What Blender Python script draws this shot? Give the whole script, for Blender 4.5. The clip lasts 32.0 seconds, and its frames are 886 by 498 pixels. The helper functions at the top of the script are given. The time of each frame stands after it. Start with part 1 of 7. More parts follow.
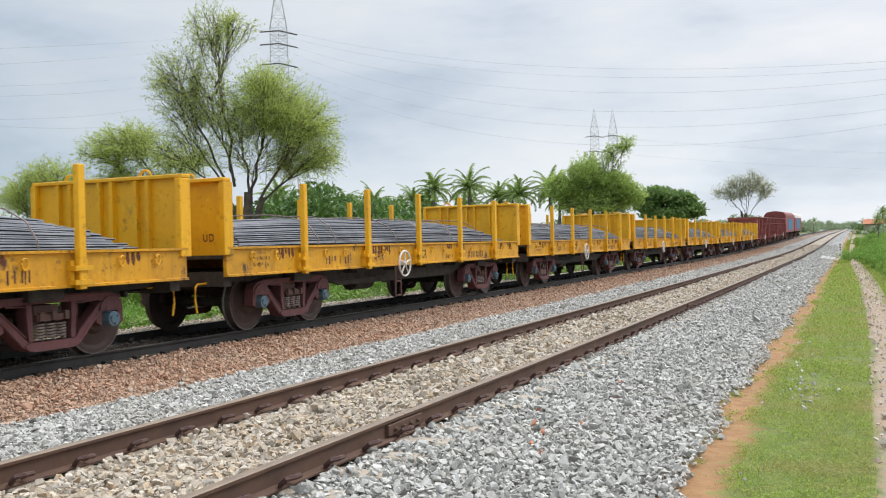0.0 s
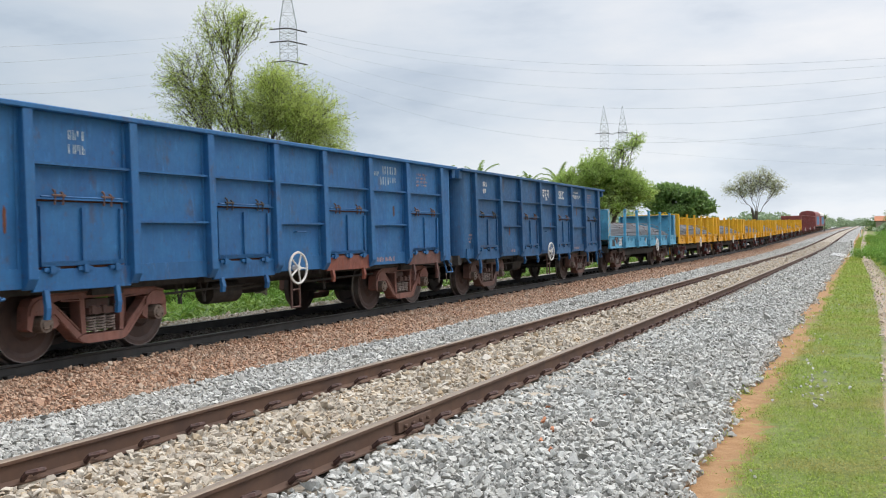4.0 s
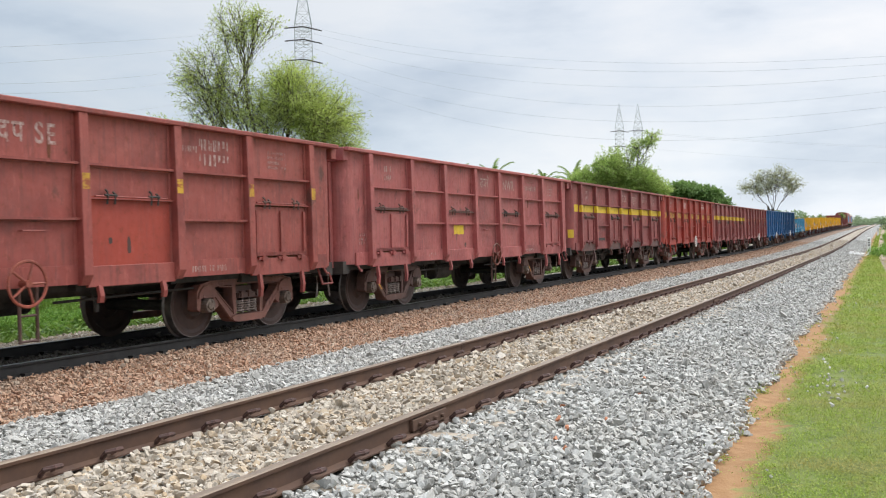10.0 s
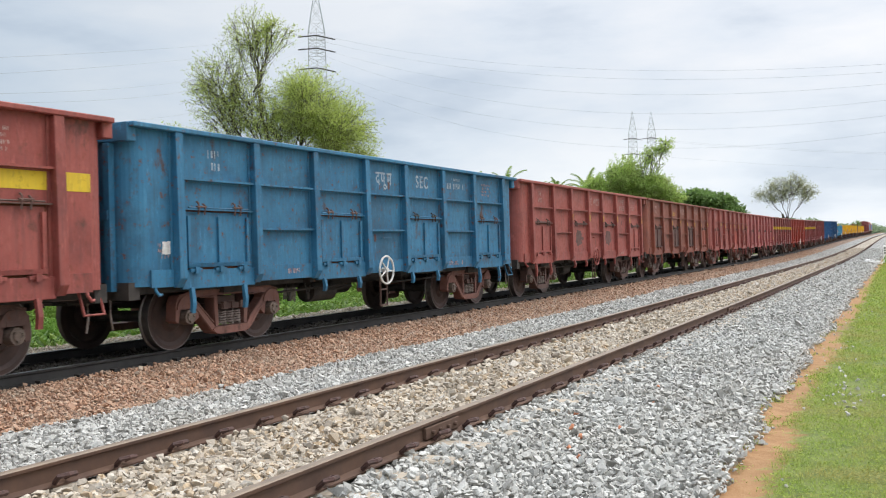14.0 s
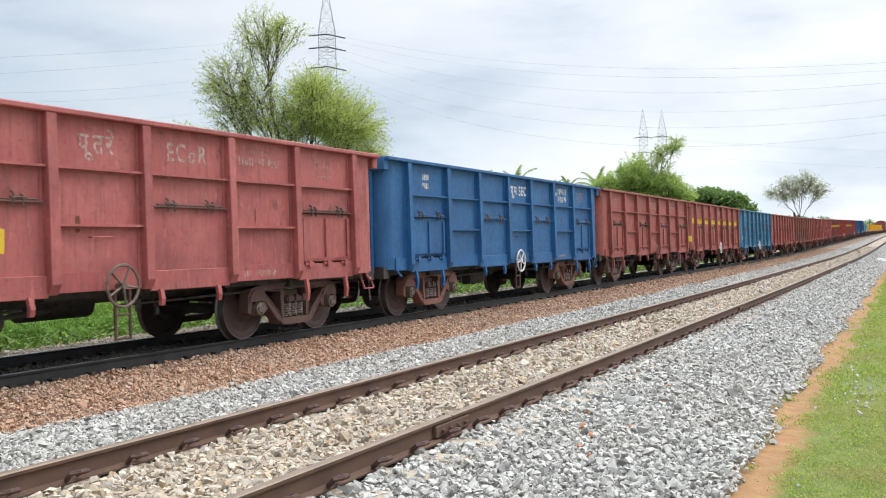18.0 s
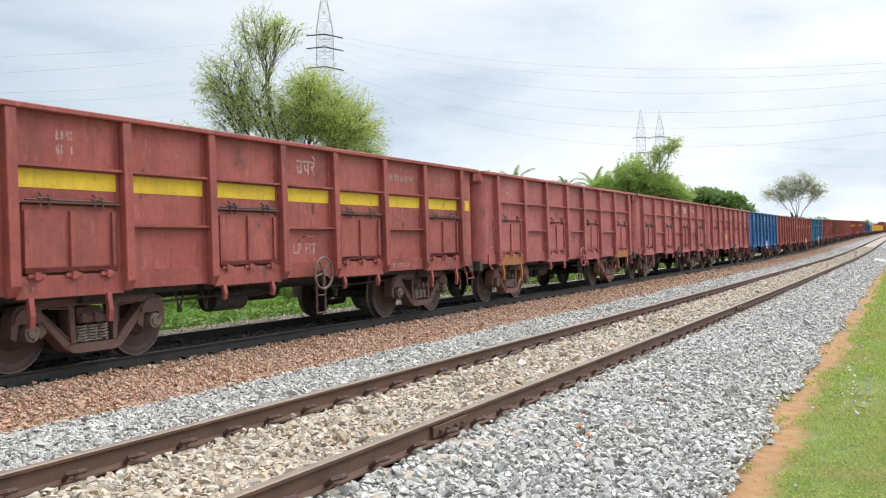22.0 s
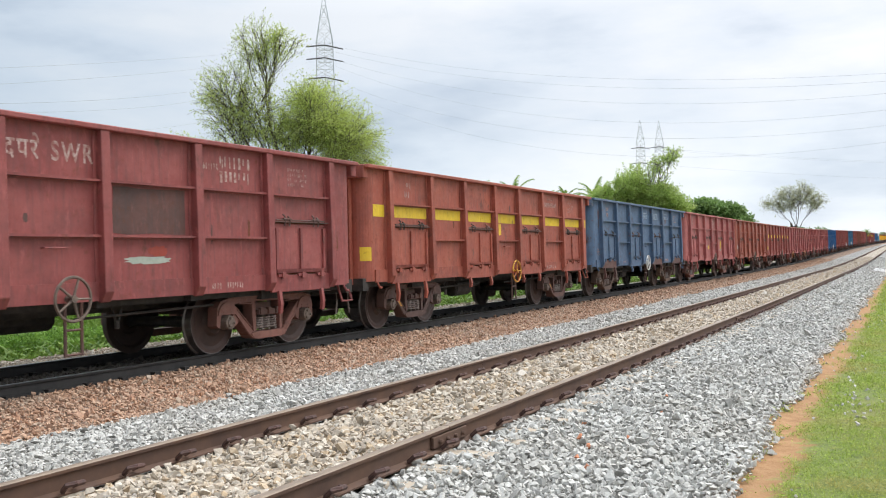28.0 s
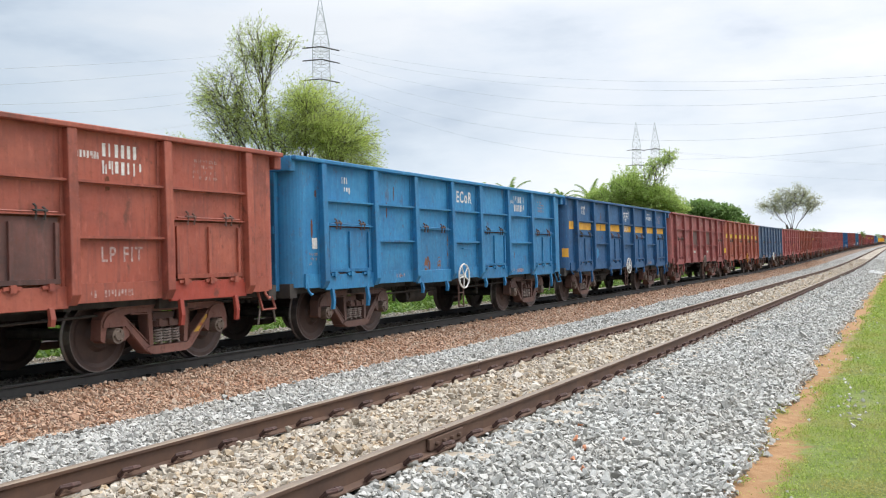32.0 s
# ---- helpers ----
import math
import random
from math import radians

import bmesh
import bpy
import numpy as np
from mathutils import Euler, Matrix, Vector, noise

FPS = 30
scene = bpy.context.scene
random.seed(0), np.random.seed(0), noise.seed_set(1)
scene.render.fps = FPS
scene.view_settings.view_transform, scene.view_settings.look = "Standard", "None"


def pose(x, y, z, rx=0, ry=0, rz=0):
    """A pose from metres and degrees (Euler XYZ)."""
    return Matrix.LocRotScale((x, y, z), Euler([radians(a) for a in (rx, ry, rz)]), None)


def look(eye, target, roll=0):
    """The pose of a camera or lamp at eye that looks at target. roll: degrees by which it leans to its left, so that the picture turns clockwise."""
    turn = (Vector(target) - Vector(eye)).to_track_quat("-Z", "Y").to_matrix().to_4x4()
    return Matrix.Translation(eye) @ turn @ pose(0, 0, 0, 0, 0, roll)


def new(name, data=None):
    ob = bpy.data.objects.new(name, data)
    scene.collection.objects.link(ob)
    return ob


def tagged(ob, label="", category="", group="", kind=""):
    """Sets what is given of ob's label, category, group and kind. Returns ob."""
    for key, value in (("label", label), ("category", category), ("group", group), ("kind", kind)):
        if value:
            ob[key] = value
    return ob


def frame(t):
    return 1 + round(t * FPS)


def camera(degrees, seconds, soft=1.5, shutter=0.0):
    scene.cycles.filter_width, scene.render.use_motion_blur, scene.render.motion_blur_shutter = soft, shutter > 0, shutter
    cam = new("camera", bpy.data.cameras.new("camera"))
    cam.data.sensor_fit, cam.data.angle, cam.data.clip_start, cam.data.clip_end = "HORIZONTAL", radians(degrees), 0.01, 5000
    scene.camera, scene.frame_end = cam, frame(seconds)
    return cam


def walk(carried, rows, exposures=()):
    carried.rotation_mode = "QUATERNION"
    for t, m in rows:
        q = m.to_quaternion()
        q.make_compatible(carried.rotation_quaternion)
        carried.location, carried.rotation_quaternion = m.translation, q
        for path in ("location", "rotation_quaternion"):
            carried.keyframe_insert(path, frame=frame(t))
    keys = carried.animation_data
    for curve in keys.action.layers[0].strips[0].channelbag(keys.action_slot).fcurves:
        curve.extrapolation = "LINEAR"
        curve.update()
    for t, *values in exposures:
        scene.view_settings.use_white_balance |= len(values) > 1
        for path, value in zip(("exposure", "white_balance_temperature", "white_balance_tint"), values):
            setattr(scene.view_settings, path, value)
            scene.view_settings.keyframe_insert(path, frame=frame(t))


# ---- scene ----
EYE = Vector((0.0, 0.0, 1.374))


def aim(yaw, pitch, roll):
    """A camera pose at the standing place: degrees left of the track, up, and lean."""
    y, p = radians(yaw), radians(pitch)
    way = Vector((-math.sin(y) * math.cos(p), math.cos(y) * math.cos(p), math.sin(p)))
    return look(EYE, EYE + way, roll)


cam = camera(50.58, 32.0, soft=1.1, shutter=0.06)
walk(cam, [
    (0.0, aim(24.452, -0.337, -1.338)),
    (0.5, aim(24.502, -0.367, -1.343)),
    (1.0, aim(24.561, -0.388, -1.347)),
    (1.5, aim(24.642, -0.384, -1.362)),
    (2.0, aim(24.722, -0.381, -1.383)),
    (2.5, aim(24.785, -0.400, -1.388)),
    (3.0, aim(24.855, -0.433, -1.382)),
    (3.5, aim(24.946, -0.476, -1.367)),
    (5.5, aim(25.318, -0.557, -1.331)),
    (6.0, aim(25.420, -0.618, -1.311)),
    (6.5, aim(25.486, -0.661, -1.306)),
    (7.0, aim(25.522, -0.694, -1.312)),
    (7.5, aim(25.550, -0.703, -1.312)),
    (8.0, aim(25.596, -0.664, -1.313)),
    (8.5, aim(25.678, -0.626, -1.323)),
    (9.0, aim(25.775, -0.606, -1.335)),
    (9.5, aim(25.866, -0.593, -1.338)),
    (10.0, aim(25.929, -0.587, -1.337)),
    (10.5, aim(25.957, -0.571, -1.342)),
    (11.0, aim(25.996, -0.536, -1.349)),
    (11.5, aim(26.103, -0.464, -1.347)),
    (12.0, aim(26.258, -0.363, -1.344)),
    (12.5, aim(26.398, -0.298, -1.334)),
    (13.0, aim(26.512, -0.284, -1.324)),
    (13.5, aim(26.604, -0.225, -1.336)),
    (14.0, aim(26.712, -0.085, -1.347)),
    (14.5, aim(26.881, 0.064, -1.341)),
    (16.5, aim(27.098, 0.155, -1.301)),
    (17.0, aim(27.170, 0.088, -1.317)),
    (17.5, aim(27.255, -0.047, -1.324)),
    (18.0, aim(27.332, -0.157, -1.335)),
    (18.5, aim(27.417, -0.223, -1.354)),
    (19.0, aim(27.476, -0.255, -1.359)),
    (19.5, aim(27.459, -0.271, -1.347)),
    (20.0, aim(27.383, -0.310, -1.328)),
    (20.5, aim(27.306, -0.334, -1.315)),
    (21.0, aim(27.271, -0.292, -1.313)),
    (21.5, aim(27.260, -0.213, -1.311)),
    (22.0, aim(27.193, -0.154, -1.307)),
    (22.5, aim(27.030, -0.107, -1.300)),
    (23.0, aim(26.875, -0.046, -1.294)),
    (23.5, aim(26.802, -0.003, -1.305)),
    (24.0, aim(26.762, 0.001, -1.317)),
    (24.5, aim(26.715, 0.001, -1.311)),
    (25.0, aim(26.678, 0.028, -1.301)),
    (25.5, aim(26.648, 0.064, -1.291)),
    (27.5, aim(26.985, 0.310, -1.320)),
    (28.0, aim(27.165, 0.478, -1.340)),
    (28.5, aim(27.207, 0.589, -1.317)),
    (29.0, aim(27.098, 0.664, -1.298)),
    (29.5, aim(26.985, 0.732, -1.321)),
    (30.0, aim(26.936, 0.782, -1.334)),
    (30.5, aim(26.931, 0.770, -1.317)),
    (31.0, aim(26.951, 0.695, -1.303)),
    (31.5, aim(26.959, 0.626, -1.299)),
    (32.0, aim(26.928, 0.576, -1.300)),
], exposures=[(0.0, 0.10), (3.0, 0.10), (6.0, 0.15), (10.0, 0.18), (13.0, 0.20), (17.0, 0.30), (19.0, 0.38), (22.0, 0.36), (25.0, 0.32), (28.0, 0.30), (32.0, 0.32)])

# ---- world and light: bright overcast monsoon sky ----
world = bpy.data.worlds.new("overcast_sky")
scene.world = world
world.use_nodes = True
wn, wl = world.node_tree.nodes, world.node_tree.links
wn.clear()
SUN_EL, SUN_ROT = radians(50), radians(35)
sky = wn.new("ShaderNodeTexSky")
sky.sky_type = "NISHITA"
sky.sun_disc = False
sky.sun_elevation, sky.sun_rotation = SUN_EL, SUN_ROT
coord = wn.new("ShaderNodeTexCoord")
mapping = wn.new("ShaderNodeMapping")
mapping.inputs["Scale"].default_value = (1.0, 1.0, 3.4)
wl.new(coord.outputs["Generated"], mapping.inputs["Vector"])
cloud = wn.new("ShaderNodeTexNoise")
cloud.inputs["Scale"].default_value = 2.6
cloud.inputs["Detail"].default_value = 7
cloud.inputs["Roughness"].default_value = 0.55
wl.new(mapping.outputs["Vector"], cloud.inputs["Vector"])
ramp = wn.new("ShaderNodeValToRGB")
ramp.color_ramp.elements[0].position = 0.36
ramp.color_ramp.elements[0].color = (0.575, 0.65, 0.755, 1)
ramp.color_ramp.elements[1].position = 0.62
ramp.color_ramp.elements[1].color = (0.88, 0.905, 0.945, 1)
mid = ramp.color_ramp.elements.new(0.48)
mid.color = (0.75, 0.81, 0.89, 1)
wl.new(cloud.outputs["Fac"], ramp.inputs["Fac"])
bg_sky = wn.new("ShaderNodeBackground")
bg_sky.inputs["Strength"].default_value = 0.08
wl.new(sky.outputs["Color"], bg_sky.inputs["Color"])
bg_cloud = wn.new("ShaderNodeBackground")
rise = wn.new("ShaderNodeSeparateXYZ")
wl.new(coord.outputs["Generated"], rise.inputs["Vector"])
# an overcast sky is about three times as bright overhead as near the horizon
zenith = wn.new("ShaderNodeMapRange")
for key, value in (("From Min", 0.25), ("From Max", 1.0), ("To Min", 0.80), ("To Max", 2.6)):
    zenith.inputs[key].default_value = value
wl.new(rise.outputs["Z"], zenith.inputs["Value"])
# and brighter round the veiled sun
toward = wn.new("ShaderNodeVectorMath")
toward.operation = "DOT_PRODUCT"
toward.inputs[1].default_value = (math.sin(SUN_ROT) * math.cos(SUN_EL), math.cos(SUN_ROT) * math.cos(SUN_EL), math.sin(SUN_EL))
wl.new(coord.outputs["Generated"], toward.inputs[0])
veil = wn.new("ShaderNodeMapRange")
for key, value in (("From Min", 0.0), ("From Max", 1.0), ("To Min", 0.84), ("To Max", 1.52)):
    veil.inputs[key].default_value = value
wl.new(toward.outputs["Value"], veil.inputs["Value"])
power = wn.new("ShaderNodeMath")
power.operation = "MULTIPLY"
wl.new(zenith.outputs["Result"], power.inputs[0])
wl.new(veil.outputs["Result"], power.inputs[1])
# pale haze low on the horizon
low = wn.new("ShaderNodeMapRange")
for key, value in (("From Min", 0.0), ("From Max", 0.14), ("To Min", 1.16), ("To Max", 1.0)):
    low.inputs[key].default_value = value
wl.new(rise.outputs["Z"], low.inputs["Value"])
hazy = wn.new("ShaderNodeMath")
hazy.operation = "MULTIPLY"
wl.new(power.outputs[0], hazy.inputs[0])
wl.new(low.outputs["Result"], hazy.inputs[1])
wl.new(hazy.outputs[0], bg_cloud.inputs["Strength"])
side_tint = wn.new("ShaderNodeValToRGB")
side_tint.color_ramp.elements[0].position, side_tint.color_ramp.elements[0].color = 0.15, (0.915, 0.975, 1.02, 1)
side_tint.color_ramp.elements[1].position, side_tint.color_ramp.elements[1].color = 0.70, (1.0, 0.965, 0.94, 1)
wl.new(toward.outputs["Value"], side_tint.inputs["Fac"])
tinted = wn.new("ShaderNodeMix")
tinted.data_type, tinted.blend_type = "RGBA", "MULTIPLY"
tinted.inputs[0].default_value = 1.0
wl.new(ramp.outputs["Color"], tinted.inputs[6])
wl.new(side_tint.outputs["Color"], tinted.inputs[7])
wl.new(tinted.outputs[2], bg_cloud.inputs["Color"])
mix = wn.new("ShaderNodeMixShader")
mix.inputs["Fac"].default_value = 0.88
wl.new(bg_sky.outputs["Background"], mix.inputs[1])
wl.new(bg_cloud.outputs["Background"], mix.inputs[2])
wout = wn.new("ShaderNodeOutputWorld")
wl.new(mix.outputs["Shader"], wout.inputs["Surface"])

sun_data = bpy.data.lights.new("sun", "SUN")
sun_data.energy, sun_data.angle, sun_data.color = 1.3, radians(20), (1.0, 0.96, 0.90)
sun = new("sun", sun_data)
sun.matrix_world = look((0, 0, 0), (-math.sin(SUN_ROT) * math.cos(SUN_EL), -math.cos(SUN_ROT) * math.cos(SUN_EL), -math.sin(SUN_EL)))

# ---- materials ----
def material(name):
    m = bpy.data.materials.new(name)
    m.use_nodes = True
    return m, m.node_tree.nodes, m.node_tree.links, m.node_tree.nodes["Principled BSDF"]


def node(nodes, kind, **values):
    n = nodes.new(kind)
    for key, value in values.items():
        n.inputs[key].default_value = value
    return n


def mixed(nodes, links, fac, a, b, mode="MIX"):
    """A colour mix; fac, a and b are sockets or values."""
    n = nodes.new("ShaderNodeMix")
    n.data_type, n.blend_type = "RGBA", mode
    for slot, value in ((0, fac), (6, a), (7, b)):
        if isinstance(value, bpy.types.NodeSocket):
            links.new(value, n.inputs[slot])
        elif slot == 0:
            n.inputs[0].default_value = value
        else:
            n.inputs[slot].default_value = (*value, 1)
    return n.outputs[2]


def ramped(nodes, links, source, low, high, a=0.0, b=1.0):
    n = nodes.new("ShaderNodeMapRange")
    n.inputs["From Min"].default_value, n.inputs["From Max"].default_value = low, high
    n.inputs["To Min"].default_value, n.inputs["To Max"].default_value = a, b
    links.new(source, n.inputs["Value"])
    return n.outputs["Result"]


def shifted(nodes, links, scale=(1, 1, 1)):
    """Object coordinates, moved by chance from piece to piece, in metres."""
    c = nodes.new("ShaderNodeTexCoord")
    info = nodes.new("ShaderNodeObjectInfo")
    far = nodes.new("ShaderNodeMath")
    far.operation = "MULTIPLY"
    far.inputs[1].default_value = 57.0
    links.new(info.outputs["Random"], far.inputs[0])
    add = nodes.new("ShaderNodeVectorMath")
    add.operation = "ADD"
    links.new(c.outputs["Object"], add.inputs[0])
    links.new(far.outputs[0], add.inputs[1])
    m = node(nodes, "ShaderNodeMapping", Scale=scale)
    links.new(add.outputs[0], m.inputs["Vector"])
    return m.outputs["Vector"]


def bumped(nodes, links, bsdf, height, strength=0.3, distance=0.01):
    b = node(nodes, "ShaderNodeBump", Strength=strength, Distance=distance)
    links.new(height, b.inputs["Height"])
    links.new(b.outputs["Normal"], bsdf.inputs["Normal"])


def paint(name, colour, worn, rough=0.55, dirt=0.62, rust=0.4, bare=None):
    """Weathered wagon paint: fading, soot, streaks that run down, rust spots and scuffs; bare: an older coat that shows where it has gone."""
    m, n, k, p = material(name)
    v = shifted(n, k)
    fade = node(n, "ShaderNodeTexNoise", Scale=1.1, Detail=6.0, Roughness=0.62)
    k.new(v, fade.inputs["Vector"])
    base = mixed(n, k, ramped(n, k, fade.outputs["Fac"], 0.36, 0.64), colour, worn)
    info = n.new("ShaderNodeObjectInfo")
    base = mixed(n, k, ramped(n, k, info.outputs["Random"], 0.0, 1.0, 0.0, 0.30), base, tuple(x * 0.62 for x in colour))
    if bare:
        lost = node(n, "ShaderNodeTexNoise", Scale=3.2, Detail=9.0, Roughness=0.72)
        k.new(shifted(n, k, (1.0, 0.8, 2.2)), lost.inputs["Vector"])
        base = mixed(n, k, ramped(n, k, lost.outputs["Fac"], 0.50, 0.56, 0, 0.92), base, bare)
    soot = node(n, "ShaderNodeTexNoise", Scale=0.75, Detail=7.0, Roughness=0.66)
    k.new(shifted(n, k, (1.0, 1.0, 1.5)), soot.inputs["Vector"])
    base = mixed(n, k, ramped(n, k, soot.outputs["Fac"], 0.47, 0.68, 0, dirt * 0.85), base, tuple(x * 0.30 + 0.010 for x in colour))
    streak = node(n, "ShaderNodeTexNoise", Scale=2.6, Detail=5.0, Roughness=0.65)
    k.new(shifted(n, k, (1.0, 6.0, 0.45)), streak.inputs["Vector"])
    dust = mixed(n, k, ramped(n, k, streak.outputs["Fac"], 0.50, 0.70, 0, dirt * 0.9), base, tuple(x * 0.35 + 0.022 for x in colour))
    spots = node(n, "ShaderNodeTexNoise", Scale=9.0, Detail=8.0, Roughness=0.72)
    k.new(v, spots.inputs["Vector"])
    rusty = mixed(n, k, ramped(n, k, spots.outputs["Fac"], 0.57, 0.66, 0, rust), dust, (0.13, 0.048, 0.022))
    scab = node(n, "ShaderNodeTexNoise", Scale=2.2, Detail=9.0, Roughness=0.7)
    k.new(shifted(n, k, (1.0, 1.0, 0.6)), scab.inputs["Vector"])
    rusty = mixed(n, k, ramped(n, k, scab.outputs["Fac"], 0.60, 0.67, 0, min(1.0, rust * 1.7)), rusty, (0.07, 0.032, 0.022))
    chalk = node(n, "ShaderNodeTexNoise", Scale=5.0, Detail=7.0, Roughness=0.75)
    k.new(shifted(n, k, (1.0, 2.2, 0.6)), chalk.inputs["Vector"])
    rusty = mixed(n, k, ramped(n, k, chalk.outputs["Fac"], 0.55, 0.72, 0, 0.6), rusty, tuple(min(0.8, x * 1.4 + 0.02) for x in worn))
    k.new(rusty, p.inputs["Base Color"])
    k.new(ramped(n, k, spots.outputs["Fac"], 0.4, 0.7, rough, rough + 0.25), p.inputs["Roughness"])
    bumped(n, k, p, fade.outputs["Fac"], 0.4, 0.04)
    return m


def plain(name, a, b, rough=0.7, scale=8.0, metal=0.0, bump=0.2, depth=0.01):
    """Two tones of one stuff, mixed by noise at two scales."""
    m, n, k, p = material(name)
    v = shifted(n, k)
    big = node(n, "ShaderNodeTexNoise", Scale=scale, Detail=6.0, Roughness=0.65)
    k.new(v, big.inputs["Vector"])
    k.new(mixed(n, k, ramped(n, k, big.outputs["Fac"], 0.36, 0.64), a, b), p.inputs["Base Color"])
    p.inputs["Roughness"].default_value, p.inputs["Metallic"].default_value = rough, metal
    bumped(n, k, p, big.outputs["Fac"], bump, depth)
    return m


def pebbly(name, tones, rough=0.85):
    """Loose stones: each island takes one of the tones, with a little grain on it."""
    m, n, k, p = material(name)
    g = n.new("ShaderNodeNewGeometry")
    r = n.new("ShaderNodeValToRGB")
    r.color_ramp.interpolation = "LINEAR"
    for i, c in enumerate(tones):
        e = r.color_ramp.elements[i] if i < 2 else r.color_ramp.elements.new(i / (len(tones) - 1))
        e.position = i / (len(tones) - 1)
        e.color = (*c, 1)
    k.new(g.outputs["Random Per Island"], r.inputs["Fac"])
    c = n.new("ShaderNodeTexCoord")
    grain = node(n, "ShaderNodeTexNoise", Scale=60.0, Detail=4.0)
    k.new(c.outputs["Object"], grain.inputs["Vector"])
    dust = node(n, "ShaderNodeTexNoise", Scale=0.9, Detail=5.0)
    k.new(c.outputs["Object"], dust.inputs["Vector"])
    tone = mixed(n, k, ramped(n, k, grain.outputs["Fac"], 0.35, 0.65, 0, 0.35), r.outputs["Color"], (0.10, 0.09, 0.08))
    tone = mixed(n, k, ramped(n, k, dust.outputs["Fac"], 0.45, 0.75, 0, 0.35), tone, (0.33, 0.29, 0.23))
    k.new(tone, p.inputs["Base Color"])
    p.inputs["Roughness"].default_value = rough
    return m


def gravel_sheet(name, a, b, c):
    """The bed beneath the loose stones, and the stones too far off to tell apart."""
    m, n, k, p = material(name)
    t = n.new("ShaderNodeTexCoord")
    cell = node(n, "ShaderNodeTexVoronoi", Scale=17.0, Randomness=1.0)
    k.new(t.outputs["Object"], cell.inputs["Vector"])
    split = n.new("ShaderNodeSeparateColor")
    k.new(cell.outputs["Color"], split.inputs["Color"])
    big = node(n, "ShaderNodeTexNoise", Scale=0.8, Detail=6.0)
    k.new(t.outputs["Object"], big.inputs["Vector"])
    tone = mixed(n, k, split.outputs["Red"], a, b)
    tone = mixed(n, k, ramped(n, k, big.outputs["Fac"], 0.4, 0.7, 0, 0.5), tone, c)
    # shade in the gaps between stones, put into the colour at cell edges
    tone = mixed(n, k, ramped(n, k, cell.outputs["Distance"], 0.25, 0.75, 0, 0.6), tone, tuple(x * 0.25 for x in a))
    k.new(tone, p.inputs["Base Color"])
    p.inputs["Roughness"].default_value = 0.9
    inv = ramped(n, k, cell.outputs["Distance"], 0.0, 0.8, 1.0, 0.0)
    bumped(n, k, p, inv, 1.0, 0.05)
    return m


def leafy(name, a, b, c, through_light=0.25, dry=None):
    """Leaves and blades: a tone for each, some light let through; dry: the tone of parched patches."""
    m, n, k, p = material(name)
    g = n.new("ShaderNodeNewGeometry")
    r = n.new("ShaderNodeValToRGB")
    r.color_ramp.elements[0].color, r.color_ramp.elements[1].color = (*a, 1), (*c, 1)
    r.color_ramp.elements.new(0.5).color = (*b, 1)
    k.new(g.outputs["Random Per Island"], r.inputs["Fac"])
    tone = r.outputs["Color"]
    if dry:
        t = n.new("ShaderNodeTexCoord")
        for scale, low, much in ((0.9, 0.50, 0.75), (4.5, 0.52, 0.6)):
            spot_noise = node(n, "ShaderNodeTexNoise", Scale=scale, Detail=5.0, Roughness=0.65)
            k.new(t.outputs["Object"], spot_noise.inputs["Vector"])
            tone = mixed(n, k, ramped(n, k, spot_noise.outputs["Fac"], low, low + 0.14, 0, much), tone, dry)
    k.new(tone, p.inputs["Base Color"])
    p.inputs["Roughness"].default_value = 0.6
    glow = n.new("ShaderNodeBsdfTranslucent")
    k.new(tone, glow.inputs["Color"])
    both = n.new("ShaderNodeMixShader")
    both.inputs["Fac"].default_value = through_light
    k.new(p.outputs["BSDF"], both.inputs[1])
    k.new(glow.outputs["BSDF"], both.inputs[2])
    k.new(both.outputs["Shader"], n["Material Output"].inputs["Surface"])
    return m


PAINTS = {
    "red": paint("red_oxide_paint", (0.275, 0.056, 0.043), (0.34, 0.085, 0.066)),
    "maroon": paint("maroon_paint", (0.235, 0.047, 0.043), (0.295, 0.075, 0.066)),
    "rose": paint("faded_rose_paint", (0.345, 0.078, 0.072), (0.42, 0.122, 0.108)),
    "scarlet": paint("scarlet_paint", (0.37, 0.032, 0.018), (0.30, 0.044, 0.026)),
    "brown": paint("brown_oxide_paint", (0.205, 0.050, 0.030), (0.265, 0.076, 0.043), rust=0.7),
    "orange": paint("orange_oxide_paint", (0.30, 0.064, 0.038), (0.36, 0.092, 0.054)),
    "ochre": paint("ochre_paint", (0.38, 0.14, 0.035), (0.30, 0.10, 0.03)),
    "navy": paint("dark_blue_paint", (0.005, 0.062, 0.170), (0.010, 0.090, 0.22), dirt=0.45, rust=0.25),
    "blue": paint("blue_paint", (0.008, 0.085, 0.235), (0.015, 0.12, 0.29), dirt=0.35, rust=0.25),
    "rusty_blue": paint("rust_worn_blue_paint", (0.018, 0.135, 0.255), (0.038, 0.185, 0.315), dirt=0.7, rust=1.0),
    "sky": paint("bright_blue_paint", (0.012, 0.155, 0.345), (0.024, 0.205, 0.40), dirt=0.45, rust=0.3),
    "slate": paint("slate_blue_paint", (0.055, 0.105, 0.19), (0.085, 0.14, 0.225), dirt=0.6, rust=0.75),
    "old_yellow": paint("grimy_yellow_paint", (0.70, 0.34, 0.006), (0.62, 0.29, 0.010), rough=0.5, dirt=0.6, rust=0.75),
    "cyan": paint("pale_cyan_paint", (0.060, 0.29, 0.47), (0.10, 0.35, 0.50), dirt=0.55, rust=0.55),
    "yellow": paint("golden_yellow_paint", (0.84, 0.43, 0.004), (0.78, 0.385, 0.006), rough=0.45, dirt=0.22, rust=0.4),
}
